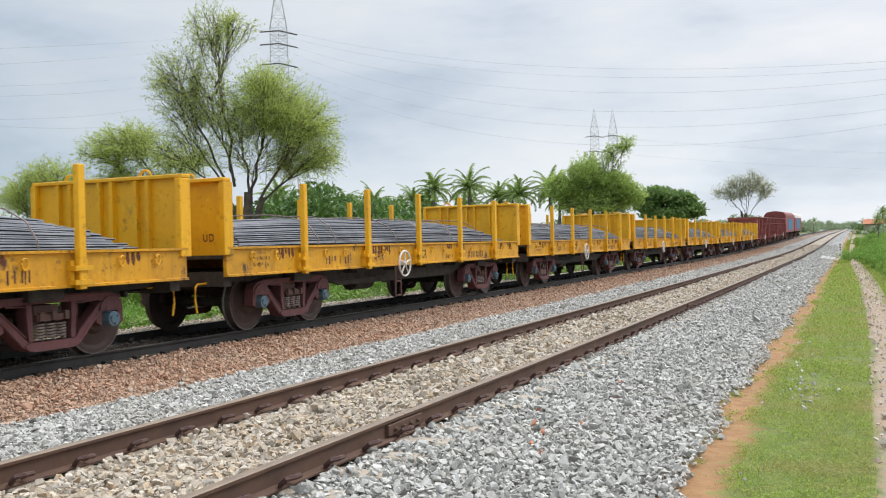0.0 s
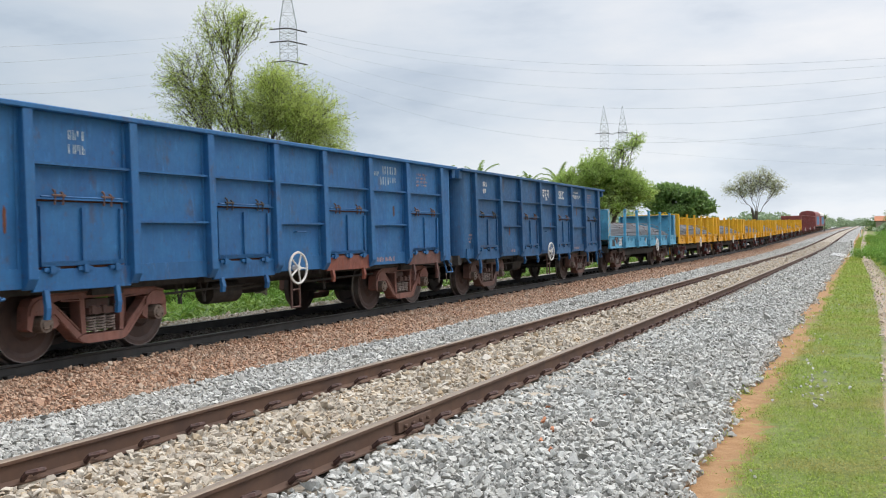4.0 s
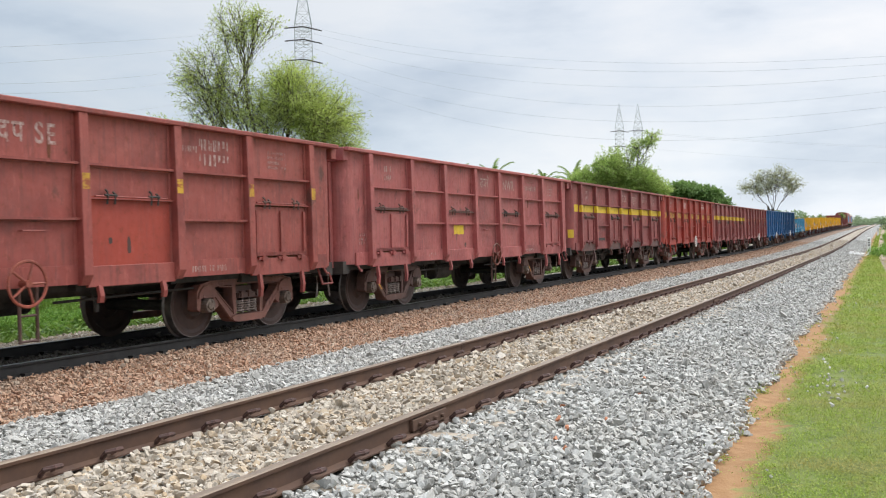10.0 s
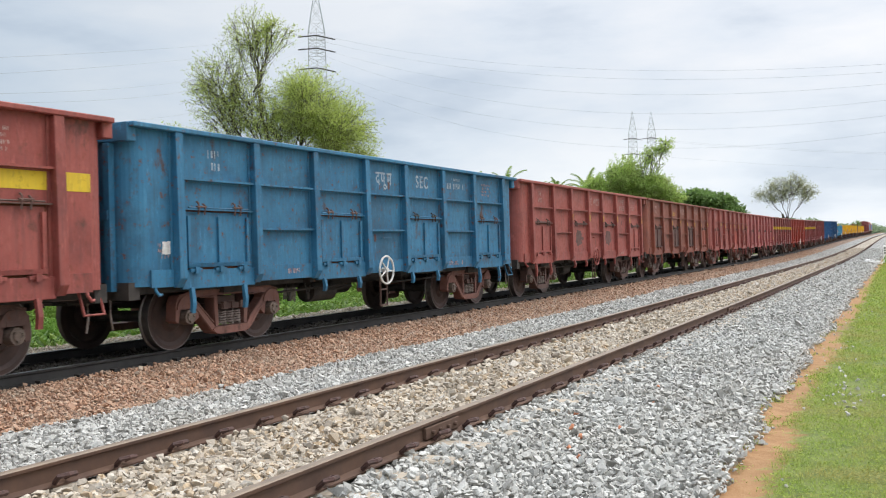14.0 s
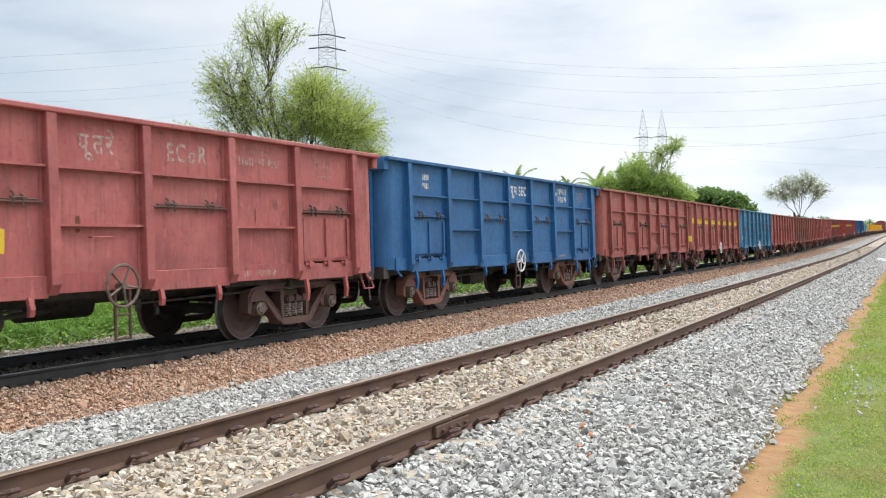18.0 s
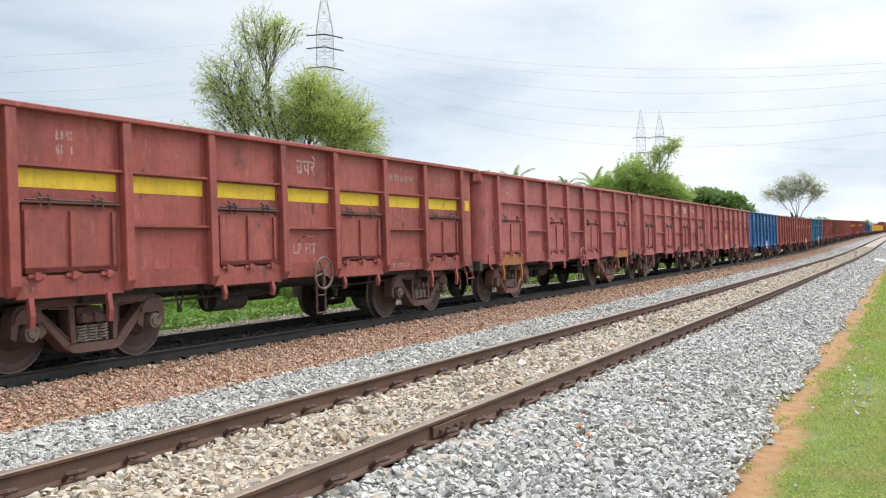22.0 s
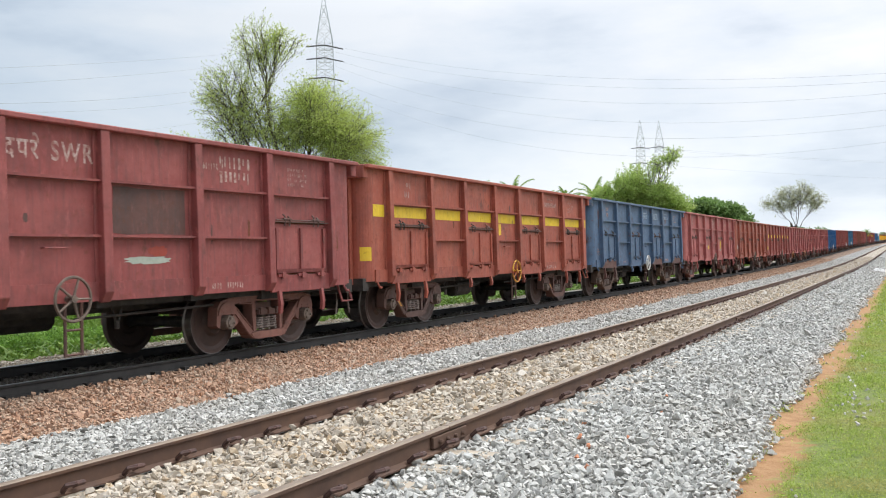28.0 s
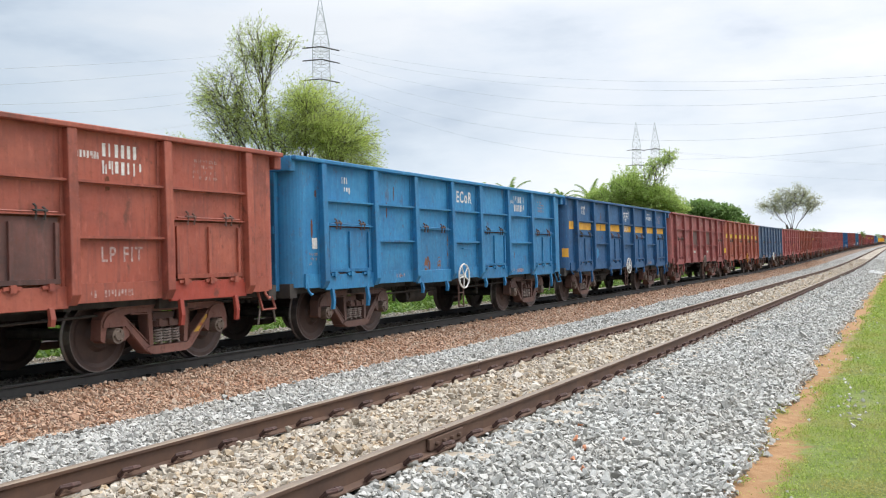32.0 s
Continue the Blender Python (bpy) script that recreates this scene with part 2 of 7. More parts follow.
STRIPE_DEEP = paint("orange_yellow_stripe_paint", (0.72, 0.36, 0.015), (0.60, 0.28, 0.02), dirt=0.35, rust=0.35)
SAGE = plain("pale_green_smear_paint", (0.30, 0.34, 0.28), (0.38, 0.40, 0.34), 0.8, 15.0)
STRIPE = paint("stripe_yellow_paint", (0.74, 0.50, 0.016), (0.66, 0.42, 0.025), dirt=0.35, rust=0.35)
STRIPE_OLD = paint("worn_stripe_paint", (0.60, 0.34, 0.02), (0.50, 0.22, 0.03), dirt=0.4, rust=0.5, bare=(0.27, 0.034, 0.024))
DOOR_RED = paint("fresh_red_door_paint", (0.36, 0.05, 0.026), (0.30, 0.042, 0.026), dirt=0.35)
DOOR_DARK = paint("sooty_door_paint", (0.080, 0.036, 0.029), (0.14, 0.052, 0.040), dirt=0.7)
RUST = plain("dark_rust", (0.10, 0.030, 0.014), (0.16, 0.05, 0.02), 0.85, 18.0)
BOGIE = paint("bogie_brown_paint", (0.135, 0.066, 0.050), (0.105, 0.060, 0.048), dirt=0.65, rust=0.5, rough=0.7)
BOGIE_RED = paint("red_brown_bogie_paint", (0.235, 0.095, 0.070), (0.17, 0.080, 0.060), dirt=0.6, rust=0.5, rough=0.7)
BOGIE_DUST = paint("dusty_bogie_paint", (0.17, 0.105, 0.072), (0.12, 0.075, 0.055), dirt=0.6, rust=0.5, rough=0.8)
BOGIE_MAROON = paint("maroon_bogie_paint", (0.15, 0.050, 0.052), (0.12, 0.046, 0.046), dirt=0.6, rust=0.5, rough=0.7)
RUST_RUN = paint("flaking_rust_over_blue", (0.20, 0.075, 0.028), (0.12, 0.045, 0.022), dirt=0.4, rust=0.6, bare=(0.022, 0.18, 0.37))
HAZARD = plain("worn_hazard_paint", (0.22, 0.30, 0.30), (0.30, 0.22, 0.13), 0.8, 18.0)
GRIME = plain("black_grime", (0.024, 0.020, 0.017), (0.055, 0.044, 0.037), 0.8, 6.0)
WHEEL = plain("brown_wheel_steel", (0.060, 0.038, 0.032), (0.085, 0.052, 0.042), 0.6, 5.0, 0.3)
TREAD = plain("polished_tread_steel", (0.15, 0.125, 0.115), (0.22, 0.195, 0.18), 0.45, 9.0, 0.8, 0.05)
CAPS = plain("dusty_axle_cap", (0.19, 0.14, 0.11), (0.11, 0.082, 0.066), 0.6, 14.0, 0.3)
CAPS_BLUE = plain("blue_axle_cap", (0.07, 0.16, 0.22), (0.13, 0.15, 0.16), 0.6, 14.0, 0.2)
SPRING = plain("grey_spring_steel", (0.30, 0.25, 0.22), (0.18, 0.13, 0.11), 0.6, 14.0, 0.4)
WHITE = plain("chalky_white_paint", (0.72, 0.70, 0.66), (0.55, 0.50, 0.46), 0.7, 20.0)
WHITEWASH = plain("fresh_whitewash", (0.84, 0.83, 0.81), (0.74, 0.72, 0.69), 0.8, 14.0)
WHITE_OLD = plain("faded_white_lettering", (0.50, 0.38, 0.34), (0.25, 0.085, 0.068), 0.8, 16.0)
WHITE_WORN = plain("worn_white_lettering", (0.44, 0.47, 0.49), (0.14, 0.22, 0.30), 0.8, 16.0)
INK = plain("dark_stencil_paint", (0.06, 0.02, 0.012), (0.10, 0.035, 0.015), 0.7, 20.0)
RAIL_SIDE = plain("rusty_rail_web", (0.125, 0.068, 0.042), (0.085, 0.048, 0.034), 0.8, 3.0, 0.1)
RAIL_TOP = plain("rail_head_steel", (0.23, 0.175, 0.125), (0.18, 0.135, 0.10), 0.55, 6.0, 0.3, 0.05)
RAIL_BLACK = plain("black_rail", (0.022, 0.021, 0.020), (0.040, 0.037, 0.034), 0.6, 4.0, 0.2)
RAIL_SHINE = plain("running_rail_steel", (0.20, 0.20, 0.20), (0.13, 0.13, 0.13), 0.35, 5.0, 0.8, 0.05)
CLIP = plain("rusty_clip", (0.06, 0.035, 0.03), (0.10, 0.05, 0.04), 0.7, 30.0, 0.3)
CONCRETE = plain("weathered_concrete", (0.40, 0.33, 0.25), (0.31, 0.26, 0.20), 0.9, 9.0)
REBAR = plain("steel_bar_grey", (0.085, 0.092, 0.105), (0.14, 0.145, 0.16), 0.5, 3.0, 0.6)
WIRE = plain("cable_grey", (0.26, 0.28, 0.30), (0.32, 0.34, 0.36), 0.6, 3.0, 0.3)
# galvanised steel, lightened in its colour for the haze of distance
LATTICE = plain("hazed_galvanised_lattice", (0.42, 0.44, 0.46), (0.52, 0.54, 0.56), 0.6, 1.0, 0.3)
BARK = plain("grey_brown_bark", (0.10, 0.078, 0.058), (0.055, 0.042, 0.033), 0.9, 5.0, 0.0, 0.6, 0.03)
PALM_BARK = plain("palm_bark", (0.20, 0.17, 0.14), (0.13, 0.11, 0.09), 0.9, 5.0, 0.0, 0.6, 0.03)
STONE_GREY = pebbly("grey_ballast_stone", [(0.27, 0.264, 0.24), (0.42, 0.408, 0.372), (0.50, 0.487, 0.446), (0.66, 0.642, 0.595), (0.44, 0.428, 0.39), (0.57, 0.555, 0.51)])
STONE_PALE = pebbly("pale_loose_stone", [(0.42, 0.40, 0.37), (0.62, 0.60, 0.57), (0.52, 0.48, 0.42), (0.70, 0.69, 0.66)])
STONE_TAN = pebbly("tan_ballast_stone", [(0.30, 0.255, 0.20), (0.50, 0.425, 0.33), (0.63, 0.56, 0.46), (0.46, 0.335, 0.20), (0.58, 0.535, 0.47)])
STONE_RED = pebbly("reddish_ballast_stone", [(0.30, 0.15, 0.090), (0.52, 0.30, 0.18), (0.60, 0.41, 0.28), (0.42, 0.22, 0.125), (0.56, 0.44, 0.33)])
STONE_DARK = pebbly("dark_ballast_stone", [(0.06, 0.05, 0.042), (0.11, 0.092, 0.076), (0.16, 0.135, 0.11), (0.075, 0.062, 0.052)])
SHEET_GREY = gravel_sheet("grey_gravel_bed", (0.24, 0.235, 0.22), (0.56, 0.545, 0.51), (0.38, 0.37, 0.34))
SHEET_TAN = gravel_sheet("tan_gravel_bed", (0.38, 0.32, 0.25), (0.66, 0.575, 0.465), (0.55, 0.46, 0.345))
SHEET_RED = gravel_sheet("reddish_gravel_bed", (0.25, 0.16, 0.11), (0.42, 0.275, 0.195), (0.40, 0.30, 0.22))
SHEET_DARK = gravel_sheet("dark_gravel_bed", (0.05, 0.043, 0.037), (0.10, 0.085, 0.072), (0.07, 0.06, 0.052))
LEAF_ACACIA = leafy("acacia_leaf", (0.36, 0.45, 0.085), (0.48, 0.57, 0.14), (0.58, 0.65, 0.24), 0.6)
LEAF_LIME = leafy("fresh_leaf", (0.14, 0.25, 0.04), (0.21, 0.34, 0.055), (0.30, 0.43, 0.09), 0.45)
LEAF_MID = leafy("mid_green_leaf", (0.30, 0.42, 0.10), (0.40, 0.53, 0.14), (0.52, 0.62, 0.21), 0.55)
LEAF_THICKET = leafy("thicket_leaf", (0.055, 0.12, 0.028), (0.095, 0.18, 0.04), (0.15, 0.25, 0.055), 0.3)
LEAF_DARK = leafy("dark_leaf", (0.13, 0.22, 0.065), (0.19, 0.30, 0.09), (0.27, 0.39, 0.12), 0.45)
# distance haze is mixed into this leaf colour
LEAF_FAR = leafy("hazed_wood_leaf", (0.22, 0.30, 0.17), (0.28, 0.36, 0.21), (0.34, 0.42, 0.26), 0.35)
LEAF_BUSH = leafy("bush_leaf", (0.11, 0.22, 0.035), (0.18, 0.33, 0.05), (0.27, 0.43, 0.085), 0.45)
LEAF_PALM = leafy("palm_leaf", (0.13, 0.22, 0.05), (0.21, 0.31, 0.075), (0.36, 0.44, 0.14), 0.4)
LEAF_PALE = leafy("pale_leaf", (0.38, 0.41, 0.22), (0.46, 0.48, 0.28), (0.55, 0.56, 0.36), 0.5)
LEAF_FIELD = leafy("field_weed_leaf", (0.085, 0.155, 0.025), (0.15, 0.245, 0.04), (0.24, 0.34, 0.065), 0.35)
GRASS = leafy("grass_blade", (0.14, 0.23, 0.022), (0.27, 0.37, 0.04), (0.40, 0.47, 0.085), 0.35, (0.40, 0.33, 0.11))

# ---- helpers for meshes ----
def mesh_of(bm, name, mat=None, smooth=False):
    me = bpy.data.meshes.new(name)
    bm.to_mesh(me)
    bm.free()
    if smooth:
        me.polygons.foreach_set("use_smooth", [True] * len(me.polygons))
    if mat is not None:
        me.materials.append(mat)
    return me


def box(bm, x0, x1, y0, y1, z0, z1):
    v = [bm.verts.new((x, y, z)) for x in (x0, x1) for y in (y0, y1) for z in (z0, z1)]
    for f in ((0, 1, 3, 2), (4, 6, 7, 5), (0, 4, 5, 1), (2, 3, 7, 6), (0, 2, 6, 4), (1, 5, 7, 3)):
        bm.faces.new([v[i] for i in f])
    return v


def bevelled(bm, width=0.008, segments=1):
    bmesh.ops.bevel(bm, geom=list(bm.edges), offset=width, segments=segments, affect="EDGES", clamp_overlap=True)


def rod(bm, a, b, ra, rb=None, sides=8, caps=True):
    """A round bar from a to b, tapered from ra to rb."""
    a, b = Vector(a), Vector(b)
    rb = ra if rb is None else rb
    q = (b - a).to_track_quat("Z", "Y")
    rings = []
    for p, r in ((a, ra), (b, rb)):
        rings.append([bm.verts.new(p + q @ Vector((r * math.cos(2 * math.pi * i / sides), r * math.sin(2 * math.pi * i / sides), 0))) for i in range(sides)])
    for i in range(sides):
        j = (i + 1) % sides
        bm.faces.new((rings[0][i], rings[0][j], rings[1][j], rings[1][i]))
    if caps:
        bm.faces.new(rings[0][::-1])
        bm.faces.new(rings[1])


def tube(bm, points, radius, sides=6, closed=False):
    """A bent bar through the points, in one piece."""
    pts = [Vector(p) for p in points]
    k, rings = len(pts), []
    for i, p in enumerate(pts):
        d = (pts[(i + 1) % k] - pts[i - 1]) if closed else (pts[min(i + 1, k - 1)] - pts[max(i - 1, 0)])
        q = d.to_track_quat("Z", "Y")
        rings.append([bm.verts.new(p + q @ Vector((radius * math.cos(2 * math.pi * j / sides), radius * math.sin(2 * math.pi * j / sides), 0))) for j in range(sides)])
    for i in range(k if closed else k - 1):
        one, two = rings[i], rings[(i + 1) % k]
        for j in range(sides):
            bm.faces.new((one[j], one[(j + 1) % sides], two[(j + 1) % sides], two[j]))
    if not closed:
        bm.faces.new(rings[0][::-1])
        bm.faces.new(rings[-1])


def prism(bm, outline, axis, a, b):
    """An outline of (u, v) points pushed from a to b along x, y or z."""
    def at(u, v, w):
        return {"x": (w, u, v), "y": (u, w, v), "z": (u, v, w)}[axis]
    one = [bm.verts.new(at(u, v, a)) for u, v in outline]
    two = [bm.verts.new(at(u, v, b)) for u, v in outline]
    k = len(outline)
    for i in range(k):
        bm.faces.new((one[i], one[(i + 1) % k], two[(i + 1) % k], two[i]))
    bm.faces.new(one[::-1])
    bm.faces.new(two)
    bmesh.ops.recalc_face_normals(bm, faces=bm.faces)


def part(name, bm, mat, parent, label=""):
    """Links a bmesh, or a mesh already made, as one part under a thing or a part."""
    if isinstance(bm, bpy.types.Mesh):
        ob = new(name, bm)
        if not bm.materials:
            bm.materials.append(None)
        ob.material_slots[0].link = "OBJECT"
        ob.material_slots[0].material = mat
    else:
        ob = new(name, mesh_of(bm, name, mat))
    ob.parent = parent
    if label:
        ob["label"] = label
    return ob


def soup(name, verts, faces, mat, smooth=False):
    """A mesh from arrays: verts (n, 3), faces (m, 3) or (m, 4)."""
    me = bpy.data.meshes.new(name)
    k = faces.shape[1]
    me.vertices.add(len(verts))
    me.vertices.foreach_set("co", np.ascontiguousarray(verts, dtype=np.float32).ravel())
    me.loops.add(faces.size)
    me.loops.foreach_set("vertex_index", np.ascontiguousarray(faces, dtype=np.int32).ravel())
    me.polygons.add(len(faces))
    me.polygons.foreach_set("loop_start", np.arange(0, faces.size, k, dtype=np.int32))
    me.polygons.foreach_set("loop_total", np.full(len(faces), k, dtype=np.int32))
    me.polygons.foreach_set("use_smooth", np.full(len(faces), smooth, dtype=bool))
    me.update(calc_edges=True)
    me.materials.append(mat)
    return me


# ---- the line: straight at first, then a gentle left curve and a slight climb ----
def bend(y):
    y = np.clip(np.asarray(y, dtype=float), 0, None)
    near = np.where(y < 40, -0.000175 * y ** 2, -0.28 - 0.013 * (y - 40))
    return near + 0.002 * np.clip(y - 113, 0, None)


def climb(y):
    y = np.clip(np.asarray(y, dtype=float), 60, 520)
    return np.where(y < 110, 0.00012 * (y - 60) ** 2, np.where(y < 200, 0.3 + 0.012 * (y - 110), 1.38 + 0.008 * (y - 200)))


def path_shift(y):
    """How far the worn path swings towards the line, metres."""
    return np.interp(y, [20, 41, 69, 120, 400], [0.0, -0.2, -0.65, -0.8, -0.8])


TRAIN_X, TRAIN_Z, NEAR_X = -10.64, -0.03, -4.367
GAUGE = 1.676


def spot(u, y, z):
    """The world place at lateral u, y metres along the line, z above the near rails."""
    return Vector((u + float(bend(y)), y, z + float(climb(y))))


def toe(y):
    """Lateral place of the foot of the near ballast shoulder."""
    return np.interp(y, [-40, 6, 9, 13, 25, 41, 90, 400], [-0.9, -1.25, -1.31, -1.38, -1.45, -1.53, -1.5, -1.5])


FIELD_U = np.array([-2500.0, -400, -120, -60, -30, -20, -16, -14.2, -13.3, -12.6, -12.1, -11.5, -9.7, -9.0, -8.3, -7.9, -7.5, -6.6, -6.0, -5.2, -3.5, -2.95, -2.3])
FIELD_Z = np.array([-1.6, -1.5, -1.3, -1.1, -0.9, -0.72, -0.50, -0.32, -0.20, -0.19, -0.19, -0.20, -0.20, -0.24, -0.31, -0.35, -0.30, -0.23, -0.205, -0.20, -0.20, -0.205, -0.26])


def ground_z(u, y):
    """Height of the ground and the beds at lateral u."""
    u, y = np.broadcast_arrays(np.asarray(u, dtype=float), np.asarray(y, dtype=float))
    z = np.interp(u, FIELD_U, FIELD_Z)
    t = toe(y)
    shoulder = -0.205 - 0.155 * np.clip((u + 2.95) / (t + 2.95), 0, 1) ** 1.15
    grass = np.interp(u, [-2.0, 1.2, 3.0, 6.0, 20.0, 2500.0], [-0.36, -0.36, -0.55, -1.0, -1.1, -1.6])
    z = np.where(u > -2.95, np.where(u < t, shoulder, grass), z)
    return z + climb(y)


def strip(name, us, ys, mat, lift=0.0, rough=0.0, seed=1):
    """A sheet that follows the line between the laterals us along ys."""
    us, ys = np.asarray(us, dtype=float), np.asarray(ys, dtype=float)
    U, Y = np.meshgrid(us, ys)
    Z = ground_z(U, Y) + lift
    if rough:
        Z = Z + np.random.default_rng(seed).normal(0, rough, Z.shape)
    v = np.stack([U + bend(Y), Y, Z], -1).reshape(-1, 3)
    a, b = len(ys), len(us)
    i = (np.arange(a - 1)[:, None] * b + np.arange(b - 1)[None]).ravel()
    me = soup(name, v, np.stack([i, i + 1, i + b + 1, i + b], -1), mat, True)
    for key, value in (("lateral", U - np.where(U > -3, path_shift(Y), 0.0)), ("from_toe", U - toe(Y))):
        me.attributes.new(key, "FLOAT", "POINT").data.foreach_set("value", np.ascontiguousarray(value, dtype=np.float32).ravel())
    return me


def earth():
    """Field, dirt edge, worn grass and a gravel path, by place."""
    m, n, k, p = material("earth_and_grass")
    t = n.new("ShaderNodeTexCoord")
    s = n.new("ShaderNodeSeparateXYZ")
    k.new(t.outputs["Object"], s.inputs["Vector"])
    big = node(n, "ShaderNodeTexNoise", Scale=0.35, Detail=7.0, Roughness=0.65)
    k.new(t.outputs["Object"], big.inputs["Vector"])
    fine = node(n, "ShaderNodeTexNoise", Scale=7.0, Detail=7.0, Roughness=0.7)
    k.new(t.outputs["Object"], fine.inputs["Vector"])
    green = mixed(n, k, ramped(n, k, fine.outputs["Fac"], 0.35, 0.65), (0.085, 0.12, 0.025), (0.17, 0.20, 0.045))
    green = mixed(n, k, ramped(n, k, big.outputs["Fac"], 0.45, 0.7, 0, 0.6), green, (0.23, 0.17, 0.065))
    dirt = mixed(n, k, ramped(n, k, fine.outputs["Fac"], 0.35, 0.65), (0.25, 0.125, 0.048), (0.35, 0.20, 0.09))
    dirt = mixed(n, k, ramped(n, k, big.outputs["Fac"], 0.48, 0.66, 0, 0.55), dirt, (0.20, 0.115, 0.055))
    path = mixed(n, k, ramped(n, k, fine.outputs["Fac"], 0.38, 0.6), (0.36, 0.30, 0.25), (0.30, 0.20, 0.13))
    toe_at, lat = n.new("ShaderNodeAttribute"), n.new("ShaderNodeAttribute")
    toe_at.attribute_name, lat.attribute_name = "from_toe", "lateral"

    def wobbled(source, amount, more):
        last = source
        for tex, scale in ((big, amount), (fine, more)):
            w = n.new("ShaderNodeMath")
            w.operation = "MULTIPLY_ADD"
            k.new(tex.outputs["Fac"], w.inputs[0])
            w.inputs[1].default_value = scale
            k.new(last, w.inputs[2])
            last = w.outputs[0]
        return last
    edge = ramped(n, k, wobbled(toe_at.outputs["Fac"], 0.55, 0.75), 0.88, 1.02)
    tone = mixed(n, k, edge, dirt, green)
    across = wobbled(lat.outputs["Fac"], 0.5, 0.4)
    on_path = ramped(n, k, across, 0.42, 0.55)
    off_path = ramped(n, k, across, 0.85, 1.1, 1.0, 0.0)
    both = n.new("ShaderNodeMath")
    both.operation = "MULTIPLY"
    k.new(on_path, both.inputs[0])
    k.new(off_path, both.inputs[1])
    tone = mixed(n, k, both.outputs[0], tone, path)
    left = ramped(n, k, lat.outputs["Fac"], -13.4, -13.9)
    tone = mixed(n, k, left, tone, green)
    k.new(tone, p.inputs["Base Color"])
    p.inputs["Roughness"].default_value = 0.95
    bumped(n, k, p, fine.outputs["Fac"], 0.6, 0.04)
    return m


YS = np.concatenate([np.arange(-60, 0, 4.0), np.arange(0, 40, 0.5), np.arange(40, 120, 2.0), np.arange(120, 560, 8.0), [700, 1000, 1600, 2400, 3600]])
YS_BED = YS[YS < 900]
u_all = np.unique(np.concatenate([FIELD_U[FIELD_U < -13], np.linspace(-13, 4, 60), [6, 9, 14, 20, 40, 100, 300, 1000, 2500]]))
ground = tagged(new("ground", strip("ground", u_all, YS, earth(), -0.03)), "flat green field with bare reddish earth beside the line", "ground", kind="structure")
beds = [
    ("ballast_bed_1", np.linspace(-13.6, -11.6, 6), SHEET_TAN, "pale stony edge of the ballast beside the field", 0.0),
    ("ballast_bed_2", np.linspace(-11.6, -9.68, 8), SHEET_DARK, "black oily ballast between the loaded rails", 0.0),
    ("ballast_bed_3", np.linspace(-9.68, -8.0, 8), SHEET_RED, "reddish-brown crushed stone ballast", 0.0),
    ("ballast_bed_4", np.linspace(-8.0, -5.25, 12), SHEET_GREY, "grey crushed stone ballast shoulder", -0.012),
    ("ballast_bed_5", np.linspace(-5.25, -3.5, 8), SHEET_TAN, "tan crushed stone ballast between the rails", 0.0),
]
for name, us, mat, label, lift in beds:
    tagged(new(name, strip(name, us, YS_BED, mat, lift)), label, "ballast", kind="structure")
# the near shoulder ends at the wandering foot
U6 = np.linspace(0, 1, 14)
V6 = []
for yy in YS_BED:
    uu = -3.5 + (float(toe(yy)) + 3.5) * U6
    V6.append(np.stack([uu + bend(yy), np.full(14, yy), ground_z(uu, np.full(14, yy)) - 0.015 + np.where(U6 == 1, -0.05, 0.0)], -1))
V6 = np.concatenate(V6)
i6 = (np.arange(len(YS_BED) - 1)[:, None] * 14 + np.arange(13)[None]).ravel()
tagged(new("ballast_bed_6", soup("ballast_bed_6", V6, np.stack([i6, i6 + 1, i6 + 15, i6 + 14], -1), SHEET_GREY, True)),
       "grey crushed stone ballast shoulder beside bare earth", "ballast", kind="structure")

# ---- rails ----
RAIL_OUTLINE = [(-0.068, -0.172), (0.068, -0.172), (0.068, -0.160), (0.012, -0.142), (0.009, -0.042), (0.034, -0.030), (0.036, -0.008), (0.026, 0.0), (-0.026, 0.0), (-0.036, -0.008), (-0.034, -0.030), (-0.009, -0.042), (-0.012, -0.142), (-0.068, -0.160)]
RY = np.concatenate([np.arange(-60, 20, 5.0), np.arange(20, 70, 2.0), np.arange(70, 900, 10.0)])


def rail_piece(name, u, z, y0, y1, side, top, label):
    """One length of rail with its running surface."""
    ys = np.concatenate([[y0], RY[(RY > y0 + 0.2) & (RY < y1 - 0.2)], [y1]])
    k = len(RAIL_OUTLINE)
    v, f = [], []
    for y in ys:
        for a, b in RAIL_OUTLINE:
            v.append((u + a + float(bend(y)), y, z + b + float(climb(y))))
    for j in range(len(ys) - 1):
        for i in range(k):
            f.append((j * k + i, j * k + (i + 1) % k, (j + 1) * k + (i + 1) % k, (j + 1) * k + i))
    me = bpy.data.meshes.new(name)
    me.from_pydata(v, [], f + [tuple(range(k))[::-1], tuple(range((len(ys) - 1) * k, len(ys) * k))])
    me.materials.append(side)
    me.materials.append(top)
    me.polygons.foreach_set("material_index", [1 if (i < len(f) and i % k in (6, 7, 8)) else 0 for i in range(len(me.polygons))])
    return tagged(new(name, me), label, "rail", "rails of the double line", kind="structure")


